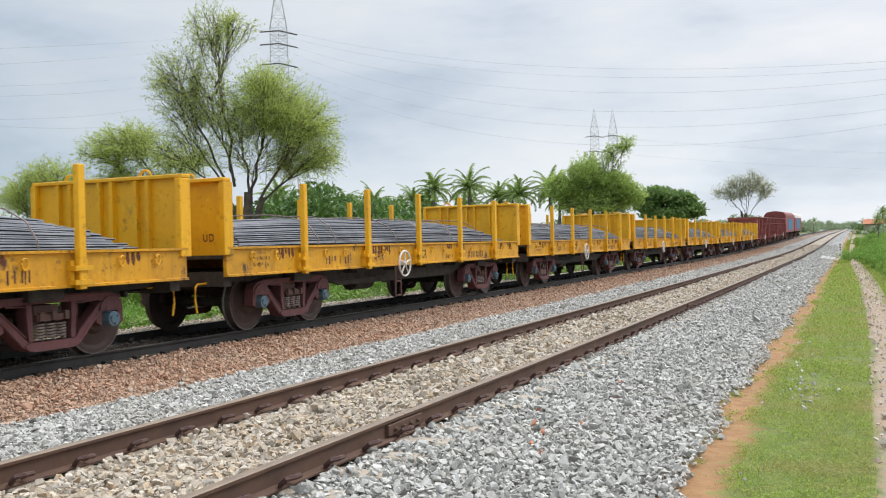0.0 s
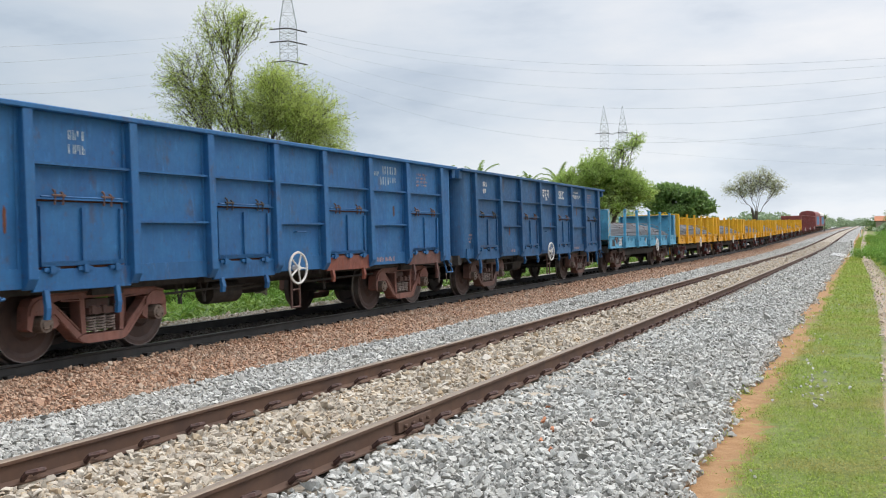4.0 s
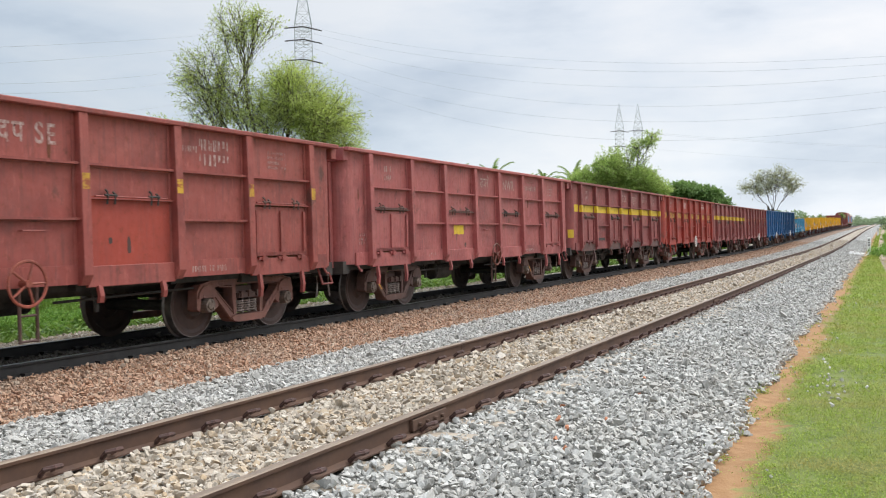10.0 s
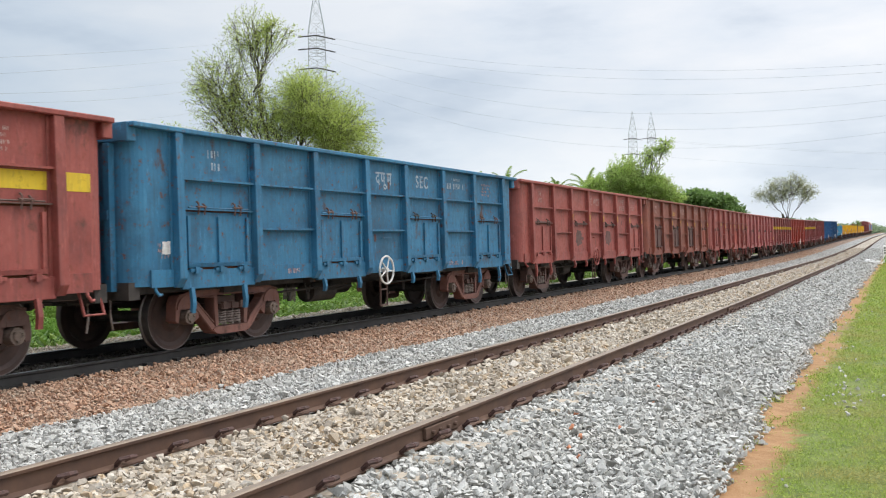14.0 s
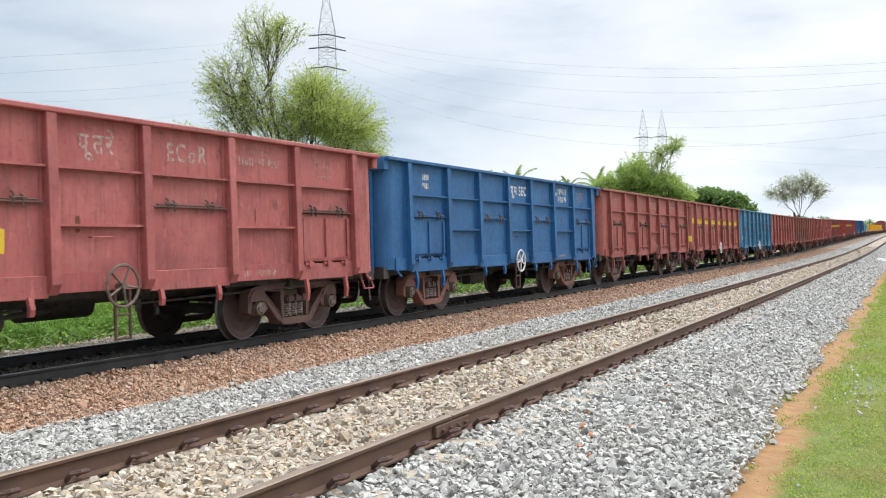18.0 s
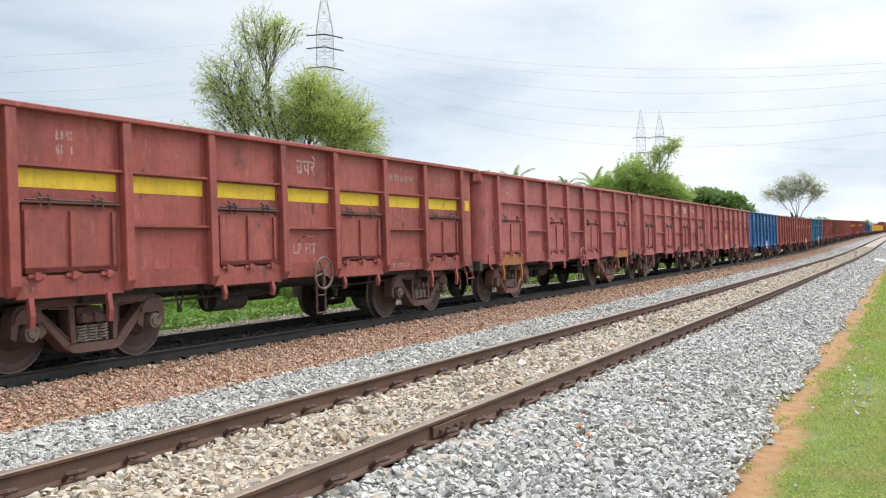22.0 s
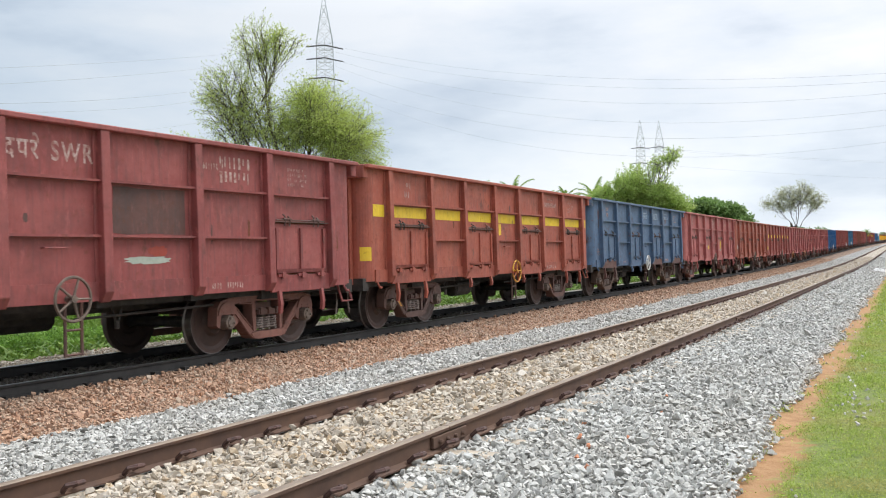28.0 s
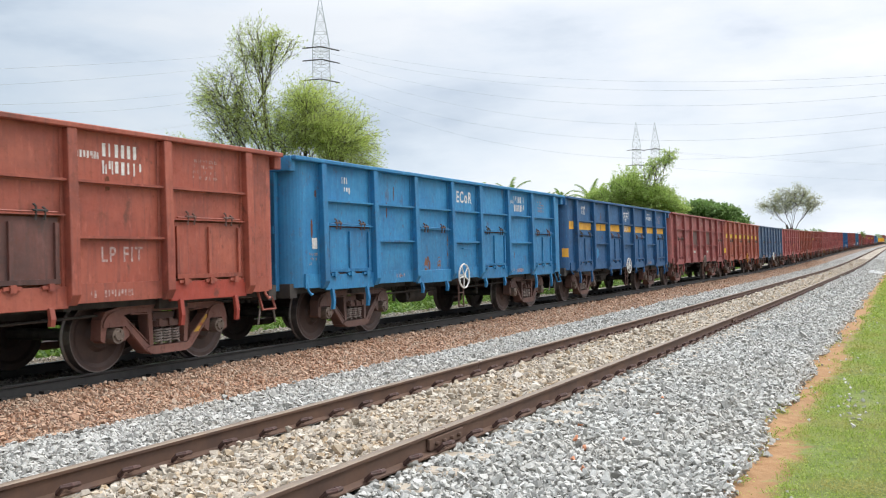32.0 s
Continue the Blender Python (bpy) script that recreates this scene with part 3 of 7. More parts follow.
for s in (-1, 1):
    u = NEAR_X + s * (GAUGE / 2 + 0.036)
    cuts = [-60.0, 2.6, 6.80 if s > 0 else 11.3, 20.6, 46.0, 110.0, 890.0]
    for a, b in zip(cuts, cuts[1:]):
        rail_piece("rail_near", u, 0.0, a + 0.004, b - 0.004, RAIL_SIDE, RAIL_TOP, "rusty brown steel rail with worn top on ballast")
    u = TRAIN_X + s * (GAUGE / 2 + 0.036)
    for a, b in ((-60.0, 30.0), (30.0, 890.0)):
        rail_piece("rail_far", u, TRAIN_Z, a + 0.003, b - 0.003, RAIL_BLACK, RAIL_SHINE, "black steel rail under the goods train")

# ---- the goods train ----
CACHE = {}


def made(key, build, *values):
    """A mesh that is built once and shared by all wagons."""
    if key not in CACHE:
        bm = bmesh.new()
        build(bm, *values)
        bmesh.ops.recalc_face_normals(bm, faces=bm.faces)
        me = bpy.data.meshes.new(key)
        bm.to_mesh(me)
        bm.free()
        me.materials.append(None)
        CACHE[key] = me
    return CACHE[key]


POSTS = (-5.84, -4.10, -2.47, -0.76, 0.76, 2.47, 4.10, 5.84)
TOP, RIB, SHELF, SILL = 3.165, 2.465, 1.77, 0.97
HALF, WALL, ROUND = 6.68, 1.43, 0.30


def wall_mesh(bm, s):
    box(bm, s * WALL, s * (WALL - 0.012), -HALF + ROUND, HALF - ROUND, 0.97, TOP - 0.03)


def cap_mesh(bm, s):
    box(bm, s * (WALL - 0.05), s * (WALL + 0.118), -HALF - 0.03, HALF + 0.03, TOP - 0.07, TOP)
    bevelled(bm, 0.012)


def post_mesh(bm, s):
    prism(bm, [(s * (WALL + a), z) for a, z in ((0.001, TOP - 0.07), (0.105, TOP - 0.07), (0.13, 1.75), (0.135, 1.06), (0.06, 0.93), (0.001, 0.93))], "y", -0.075, 0.075)
    box(bm, s * (WALL + 0.001), s * (WALL + 0.018), -0.125, 0.125, 1.0, TOP - 0.075)
    bevelled(bm, 0.008)


def rib_mesh(bm, s, a, b, z, deep):
    box(bm, s * (WALL + 0.001), s * (WALL + deep), a, b, z - 0.02, z + 0.012)
    box(bm, s * (WALL + 0.001), s * (WALL + 0.02), a, b, z - 0.045, z - 0.02)


def door_mesh(bm, s, a, b):
    box(bm, s * (WALL + 0.005), s * (WALL + 0.026), a, b, 1.20, 2.0)
    bevelled(bm, 0.004)


def stile_mesh(bm, s):
    box(bm, s * (WALL + 0.026), s * (WALL + 0.060), -0.028, 0.028, 1.265, 1.935)


def door_rail_mesh(bm, s, a, b, z):
    box(bm, s * (WALL + 0.026), s * (WALL + 0.066), a, b, z - 0.03, z + 0.03)


def plate_mesh(bm, s, a, b):
    """A flush plate welded over a door's opening."""
    box(bm, s * (WALL + 0.003), s * (WALL + 0.014), a, b, 1.10, 2.06)


def handle_mesh(bm):
    tube(bm, [(WALL + 0.005, -0.16, 1.62), (WALL + 0.06, -0.16, 1.62), (WALL + 0.06, 0.16, 1.62), (WALL + 0.005, 0.16, 1.62)], 0.010)


def hinge_mesh(bm, s):
    for y, h in ((-0.07, 2.15), (0.06, 2.12)):
        tube(bm, [(s * (WALL + 0.03), y, h), (s * (WALL + 0.06), y + 0.01, h - 0.03), (s * (WALL + 0.075), y, 2.06), (s * (WALL + 0.07), y - 0.01, 1.96)], 0.015, 5)
    rod(bm, (s * (WALL + 0.065), -0.11, 2.075), (s * (WALL + 0.065), 0.10, 2.075), 0.016, sides=6)


def hinge_bar_mesh(bm, s, a, b):
    """A thin ledge with a hinge rod along the top of a door."""
    box(bm, s * (WALL + 0.0), s * (WALL + 0.075), a, b, 2.022, 2.04)
    rod(bm, (s * (WALL + 0.06), a + 0.1, 2.058), (s * (WALL + 0.06), b - 0.1, 2.058), 0.013, sides=6)


def seam_mesh(bm, s, a, b):
    box(bm, s * (WALL + 0.0015), s * (WALL + 0.0045), a - 0.03, b + 0.03, 1.17, 2.03)


def tyre_mesh(bm, s):
    """The worn bright ring round a wheel."""
    outline = [(0.066, 0.474), (0.067, 0.487), (-0.043, 0.499), (-0.053, 0.527), (-0.076, 0.524), (-0.078, 0.45)]
    n, k = 36, len(outline)
    rings = [[bm.verts.new((s * (0.845 + a), r * math.cos(2 * math.pi * i / n), r * math.sin(2 * math.pi * i / n))) for a, r in outline] for i in range(n)]
    for i in range(n):
        for j in range(k - 1):
            bm.faces.new((rings[i][j], rings[i][(j + 1) % k], rings[(i + 1) % n][(j + 1) % k], rings[(i + 1) % n][j]))


def leg_mark_mesh(bm, d):
    """A painted mark down a raking leg of the side frame."""
    prism(bm, [(d * 0.86, 0.66), (d * 0.74, 0.66), (d * 0.50, 0.42), (d * 0.60, 0.42)], "x", 1.2005, 1.2025)


def latch_mesh(bm, s):
    box(bm, s * (WALL + 0.03), s * (WALL + 0.075), -0.12, 0.12, 1.145, 1.19)
    box(bm, s * (WALL + 0.03), s * (WALL + 0.095), -0.04, 0.04, 1.12, 1.21)


def apron_mesh(bm, s, a, b):
    box(bm, s * (WALL + 0.002), s * (WALL + 0.05), a, b, 0.90, 1.17)
    bevelled(bm, 0.006)


def stay_mesh(bm, s, drop):
    pts = [(0.03, 0.92), (0.08, 0.92), (0.11, 0.92 - drop * 0.6), (0.09, 0.92 - drop), (0.04, 0.92 - drop), (0.055, 0.92 - drop * 0.6)]
    prism(bm, [(s * (WALL + a), z) for a, z in pts], "y", -0.035, 0.035)


def lower_mesh(bm, s, a, b):
    box(bm, s * (WALL + 0.002), s * (WALL + 0.03), a, b, 0.95, 1.19)


def end_mesh(bm, s):
    """An end plate whose upright corners are rounded into the sides."""
    rows = []
    for out in (0.0, 0.012):
        arc = [(WALL - ROUND + (ROUND - out) * math.cos(a), HALF - ROUND + (ROUND - out) * math.sin(a)) for a in (math.pi / 2 * i / 8 for i in range(9))]
        arc = arc + [(-x, y) for x, y in arc[::-1]]
        rows += [[bm.verts.new((x, s * y, z)) for x, y in arc] for z in (0.97, TOP - 0.03)]
    lo, hi, lo2, hi2 = rows
    for i in range(len(lo) - 1):
        bm.faces.new((lo[i], lo[i + 1], hi[i + 1], hi[i]))
        bm.faces.new((lo2[i], hi2[i], hi2[i + 1], lo2[i + 1]))
        bm.faces.new((hi[i], hi[i + 1], hi2[i + 1], hi2[i]))
        bm.faces.new((lo[i], lo2[i], lo2[i + 1], lo[i + 1]))


def end_rib_mesh(bm, s):
    box(bm, -0.05, 0.05, s * (HALF + 0.001), s * (HALF + 0.10), 0.92, TOP - 0.27)


def end_beam_mesh(bm, s):
    box(bm, -WALL + 0.30, WALL - 0.30, s * (HALF + 0.101), s * (HALF + 0.125), 1.88, 2.0)


def end_cap_mesh(bm, s):
    box(bm, -WALL - 0.03, WALL + 0.03, s * (HALF - 0.10), s * (HALF + 0.07), TOP - 0.26, TOP - 0.004)
    bevelled(bm, 0.012)


def hook_mesh(bm, y):
    tube(bm, [(WALL - 0.01, y, 1.0), (WALL + 0.03, y, 0.90), (WALL + 0.06, y + 0.03, 0.84), (WALL + 0.05, y + 0.08, 0.85)], 0.022, 6)


def corner_mark(parent, z0, z1, mat, label):
    """A painted square on the rounded rear corner."""
    bm = bmesh.new()
    rows = []
    for k in range(6):
        a = radians(14 + 46 * k / 5)
        rows.append([bm.verts.new((WALL - ROUND + (ROUND + 0.003) * math.cos(a), -HALF + ROUND - (ROUND + 0.003) * math.sin(a), z)) for z in (z0, z1)])
    for p, q in zip(rows, rows[1:]):
        bm.faces.new((p[0], p[1], q[1], q[0]))
    return part("corner_mark", bm, mat, parent, label)


def foot_step_mesh(bm):
    """A bent strap that serves as a step below the front corner."""
    tube(bm, [(WALL - 0.12, HALF - 0.42, 0.98), (WALL - 0.02, HALF - 0.42, 0.66), (WALL - 0.02, HALF - 0.10, 0.66), (WALL - 0.12, HALF - 0.10, 0.98)], 0.022, 6)


def floor_mesh(bm):
    box(bm, -WALL + 0.014, WALL - 0.014, -HALF + 0.28, HALF - 0.28, 1.04, 1.08)


def sill_mesh(bm, half):
    box(bm, -0.22, 0.22, -half, half, 0.72, 1.03)


def bearer_mesh(bm, reach, half, foot):
    """A cross beam over the centre sill."""
    box(bm, -reach, reach, -half, half, foot, 1.035)


def underframe(thing, half):
    """The centre sill with its headstocks and cross beams."""
    part("centre_sill", made("sill%.1f" % half, sill_mesh, half), GRIME, thing)
    for y in (-half + 0.1, half - 0.1):
        part("headstock", made("headstock", bearer_mesh, 1.36, 0.1, 0.80), GRIME, thing).location = (0, y, 0)
    for y in (-4.4, 4.4):
        part("cross_bearer", made("bolster_bearer", bearer_mesh, 1.3, 0.28, 0.80), GRIME, thing).location = (0, y, 0)
    for y in (-2.47, -0.76, 0.76, 2.47):
        part("cross_bearer", made("cross_bearer", bearer_mesh, 1.38, 0.05, 0.86), GRIME, thing).location = (0, y, 0)


def solebar_mesh(bm, s, half):
    box(bm, s * 1.16, s * 1.24, -half + 0.02, half - 0.02, 0.86, 1.03)


def cylinder_mesh(bm):
    rod(bm, (0.75, -1.75, 0.66), (0.75, -1.0, 0.66), 0.19, sides=16)
    rod(bm, (0.75, -1.0, 0.66), (0.75, -0.2, 0.70), 0.03, sides=8)


def tank_mesh(bm):
    rod(bm, (-0.5, 0.3, 0.68), (-0.5, 1.5, 0.68), 0.2, sides=14)


def pull_rod_mesh(bm, y0, y1):
    rod(bm, (1.10, y0, 0.72), (1.10, y1, 0.76), 0.020, sides=6)


def hanger_mesh(bm):
    tube(bm, [(1.10, -0.12, 0.95), (1.10, -0.02, 0.64), (1.10, 0.02, 0.64), (1.10, 0.14, 0.95)], 0.016)
    rod(bm, (1.10, 0, 0.66), (1.10, 0, 0.55), 0.034, sides=8)


def coupler_mesh(bm, s, a):
    box(bm, -0.09, 0.09, s * (a - 0.25), s * (a + 0.28), 0.78, 0.98)
    box(bm, -0.17, 0.17, s * (a + 0.24), s * (a + 0.46), 0.74, 1.02)
    box(bm, -0.30, 0.30, s * (a - 0.05), s * (a + 0.03), 0.70, 1.05)
    bevelled(bm, 0.02)


def handwheel_mesh(bm):
    ring, tube, n, k = 0.265, 0.020, 28, 6
    rows = []
    for i in range(n):
        a = 2 * math.pi * i / n
        rows.append([bm.verts.new((tube * math.sin(2 * math.pi * j / k), (ring + tube * math.cos(2 * math.pi * j / k)) * math.cos(a), (ring + tube * math.cos(2 * math.pi * j / k)) * math.sin(a))) for j in range(k)])
    for i in range(n):
        for j in range(k):
            bm.faces.new((rows[i][j], rows[i][(j + 1) % k], rows[(i + 1) % n][(j + 1) % k], rows[(i + 1) % n][j]))
    for i in range(5):
        a = 2 * math.pi * i / 5 + 0.3
        rod(bm, (0, 0.03 * math.cos(a), 0.03 * math.sin(a)), (0, ring * math.cos(a), ring * math.sin(a)), 0.018, 0.014, 6)
    rod(bm, (-0.10, 0, 0), (0.03, 0, 0), 0.045, sides=10)


def wheelset_mesh(bm):
    rod(bm, (-1.12, 0, 0), (1.12, 0, 0), 0.085, sides=12)


def wheel_mesh(bm, s):
    """A wheel disc turned from an outline of (across, radius)."""
    outline = [(0.0, 0.10), (0.10, 0.10), (0.10, 0.17), (0.055, 0.22), (0.045, 0.37), (0.065, 0.425), (0.065, 0.485), (-0.045, 0.497), (-0.055, 0.525), (-0.075, 0.522), (-0.08, 0.43), (-0.03, 0.39), (-0.02, 0.22), (-0.06, 0.17), (-0.06, 0.10)]
    n = 36
    rings = [[bm.verts.new((s * (0.845 + a), r * math.cos(2 * math.pi * i / n), r * math.sin(2 * math.pi * i / n))) for a, r in outline] for i in range(n)]
    k = len(outline)
    for i in range(n):
        for j in range(k):
            bm.faces.new((rings[i][j], rings[i][(j + 1) % k], rings[(i + 1) % n][(j + 1) % k], rings[(i + 1) % n][j]))


def axle_cap_mesh(bm, s):
    rod(bm, (s * 1.12, 0, 0), (s * 1.27, 0, 0), 0.115, 0.105, 16)
    rod(bm, (s * 1.27, 0, 0), (s * 1.285, 0, 0), 0.075, 0.06, 12)
    for i in range(3):
        a = 2 * math.pi * i / 3
        rod(bm, (s * 1.27, 0.062 * math.cos(a), 0.062 * math.sin(a)), (s * 1.30, 0.062 * math.cos(a), 0.062 * math.sin(a)), 0.02, sides=6)


def frame_mesh(bm, s):
    """A cast bogie side frame: top bar, pedestals, two raking legs and a spring seat, with openings between."""
    x0, x1 = s * 1.02, s * 1.20
    prism(bm, [(-1.22, 0.70), (-1.16, 0.80), (-0.92, 0.86), (0.92, 0.86), (1.16, 0.80), (1.22, 0.70), (1.0, 0.71), (0.72, 0.765), (-0.72, 0.765), (-1.0, 0.71)], "x", x0, x1)
    for d in (-1, 1):
        prism(bm, [(d * 1.22, 0.71), (d * 1.24, 0.44), (d * 1.17, 0.40), (d * 1.13, 0.60), (d * 0.86, 0.60), (d * 0.84, 0.40), (d * 0.74, 0.46), (d * 0.80, 0.72)], "x", x0, x1)
        prism(bm, [(d * 0.97, 0.74), (d * 0.86, 0.74), (d * 0.36, 0.28), (d * 0.38, 0.20), (d * 0.48, 0.24)], "x", x0, x1)
        prism(bm, [(d * 0.41, 0.77), (d * 0.32, 0.77), (d * 0.30, 0.30), (d * 0.37, 0.30)], "x", x0, x1)
    prism(bm, [(-0.46, 0.26), (-0.40, 0.20), (-0.30, 0.175), (0.30, 0.175), (0.40, 0.20), (0.46, 0.26), (0.38, 0.29), (-0.38, 0.29)], "x", s * 0.98, s * 1.23)
    for d in (-1, 1):
        prism(bm, [(d * 1.0 + 0.21 * math.cos(a), 0.60 + 0.20 * math.sin(a)) for a in (math.pi * i / 8 for i in range(9))], "x", s * 1.04, s * 1.225)
    for d in (-1, 1):
        tube(bm, [(s * 1.20, d * 1.17, 0.79), (s * 1.20, d * 0.93, 0.845), (s * 1.20, d * 0.35, 0.845), (s * 1.20, 0, 0.845)], 0.020, 5)
        tube(bm, [(s * 1.20, d * 0.92, 0.72), (s * 1.20, d * 0.46, 0.25), (s * 1.21, d * 0.36, 0.19)], 0.020, 5)
        tube(bm, [(s * 1.20, d * 0.80, 0.70), (s * 1.20, d * 0.42, 0.36), (s * 1.20, d * 0.40, 0.74), (s * 1.20, d * 0.72, 0.755)], 0.014, 5)
        box(bm, s * 1.19, s * 1.23, d * 1.0 - 0.11, d * 1.0 + 0.11, 0.60, 0.66)


def coil_mesh(bm):
    """One coil spring, wound upwards."""
    tube(bm, [(0.072 * math.cos(a), 0.072 * math.sin(a), 0.315 + 0.205 * a / 34.6) for a in (34.6 * i / 54 for i in range(55))], 0.0155, 5)


def bolster_mesh(bm):
    box(bm, -1.22, 1.22, -0.25, 0.25, 0.545, 0.63)
    box(bm, -1.10, 1.10, -0.20, 0.20, 0.63, 0.74)
    for s in (-1, 1):
        for y in (-0.2, 0.0, 0.2):
            box(bm, s * 1.19, s * 1.25, y - 0.035, y + 0.035, 0.56, 0.66)
    box(bm, -0.4, 0.4, -0.28, 0.28, 0.70, 0.80)


def brake_beam_mesh(bm):
    for y in (-0.42, 0.42):
        box(bm, -0.85, 0.85, y - 0.05, y + 0.05, 0.40, 0.50)
        for x in (-0.86, 0.86):
            box(bm, x - 0.05, x + 0.05, y - 0.07, y + 0.07, 0.33, 0.60)


def hose_mesh(bm, s, a):
    tube(bm, [(1.02, s * (a - 0.3), 0.86), (1.02, s * (a + 0.22), 0.85), (1.02, s * (a + 0.27), 0.80), (1.02, s * (a + 0.28), 0.60), (1.02, s * (a + 0.24), 0.40)], 0.018)


WHEELS = []
BOGIE_TONES = (BOGIE, BOGIE_RED, BOGIE)


def bogie(thing, key, y, caps, frames=None, marks=()):
    """A three-piece bogie under a wagon, its wheelsets parts of the wagon that turn."""
    b = part("bogie", made("bolster", bolster_mesh), BOGIE, thing)
    b.location = (0, y, 0)
    for s in (-1, 1):
        part("side_frame", made("frame%d" % s, frame_mesh, s), frames or BOGIE_TONES[len(WHEELS) // 4 % 3], b, "cast bogie side frame in flaking brown paint")
        if s > 0:
            for dy in (-0.17, 0.0, 0.17):
                part("coil_spring", made("coil", coil_mesh), SPRING, b, "dusty coil spring").location = (1.13, dy, 0)
    for d in marks:
        part("leg_mark", made("leg_mark%d" % d, leg_mark_mesh, d), STRIPE_OLD, b, "worn yellow mark on a bogie leg")
    part("brake_beam", made("brake_beam", brake_beam_mesh), GRIME, b)
    for d in (-1.0, 1.0):
        w = part("wheelset", made("wheelset", wheelset_mesh), GRIME, thing)
        w.location = (0, y + d, 0.485)
        for s in (-1, 1):
            part("wheel", made("wheel%d" % s, wheel_mesh, s), WHEEL, w, "brown steel wheel")
        part("tyre", made("tyre", tyre_mesh, 1), TREAD, w, "bright worn wheel rim")
        part("axle_cap", made("axle_cap1", axle_cap_mesh, 1), caps, w, "dusty round axle-box cap with bolts")
        WHEELS.append((w, y + d))


def lettering(parent, text, y, z, height, mat, x=WALL + 0.0045):
    """Painted letters on the side that faces the road, centred at y with their foot at z."""
    c = bpy.data.curves.new("lettering", "FONT")
    c.body, c.size, c.align_x = text, height / 0.70, "CENTER"
    c.space_character, c.offset = 1.25, 0.006 * height / 0.25
    o = bpy.data.objects.new("lettering", c)
    scene.collection.objects.link(o)
    bpy.context.view_layer.update()
    me = bpy.data.meshes.new_from_object(o.evaluated_get(bpy.context.evaluated_depsgraph_get()))
    bpy.data.objects.remove(o)
    me.transform(Matrix(((0, 0, 1, x), (1, 0, 0, y), (0, 1, 0, z), (0, 0, 0, 1))) @ Matrix.Diagonal((0.82, 1, 1, 1)))
    me.materials.clear()
    me.materials.append(mat)
    ob = new("lettering", me)
    ob.parent = parent
    ob["label"] = "stencilled lettering"
    return ob


def bars(parent, y, z, rows, mat, seed=0, height=0.14, gap=0.06, width=0.70, dense=0.75, x=WALL + 0.0045, name="number_mark"):
    """Marks that cannot be read: rows of plain upright bars, from the top row down."""
    r = random.Random(seed)
    bm = bmesh.new()
    for j in range(rows):
        top = z - j * (height + gap)
        step = height * 0.62
        n = max(2, int(width / step))
        for i in range(n):
            if r.random() < dense:
                y0 = y - width / 2 + i * step
                low = top - height * r.choice((1.0, 1.0, 0.9, 0.62))
                wide = step * r.choice((0.24, 0.3, 0.5))
                box(bm, x, x + 0.001, y0, y0 + wide, low, top)
                if wide < step * 0.4 and r.random() < 0.5:
                    box(bm, x, x + 0.001, y0 + step * 0.46, y0 + step * 0.66, top - height, top - r.choice((0.0, 0.3)) * height)
    ob = part(name, bm, mat, parent, "painted marks too worn to read")
    ob["kind"] = "stuff"
    return ob


def blotch(parent, y0, y1, z0, z1, mat, label, x=WALL + 0.0055, seed=0):
    """A stain or smear with a ragged outline."""
    r = random.Random(int(y0 * 100 + z0 * 10) + seed)
    bm = bmesh.new()
    cy, cz, hy, hz = (y0 + y1) / 2, (z0 + z1) / 2, (y1 - y0) / 2, (z1 - z0) / 2
    n, edge = 30, []
    for i in range(n):
        a = 2 * math.pi * i / n
        k = r.uniform(0.74, 1.08) if i % 2 else r.uniform(0.86, 1.1)
        c, s = math.cos(a), math.sin(a)
        edge.append((cy + hy * k * math.copysign(abs(c) ** 0.7, c), cz + hz * k * math.copysign(abs(s) ** 0.7, s)))
    one = [bm.verts.new((x, p, q)) for p, q in edge]
    two = [bm.verts.new((x + 0.0012, p, q)) for p, q in edge]
    top = bm.verts.new((x + 0.0012, cy, cz))
    for i in range(n):
        j = (i + 1) % n
        bm.faces.new((one[i], one[j], two[j], two[i]))
        bm.faces.new((two[i], two[j], top))
    return part("stain", bm, mat, parent, label)


def patch(parent, y0, y1, z0, z1, mat, label, x=WALL + 0.0055):
    """A painted patch with a slightly uneven edge."""
    r = random.Random(int(y0 * 100 + z0 * 10))
    bm = bmesh.new()
    edge = []
    for a, b, n in (((y0, z0), (y1, z0), 6), ((y1, z0), (y1, z1), 4), ((y1, z1), (y0, z1), 6), ((y0, z1), (y0, z0), 4)):
        for i in range(n):
            t = i / n
            edge.append((a[0] + (b[0] - a[0]) * t + r.uniform(-0.012, 0.012), a[1] + (b[1] - a[1]) * t + r.uniform(-0.012, 0.012)))
    prism(bm, edge, "x", x, x + 0.0015)
    return part("paint_patch", bm, mat, parent, label)


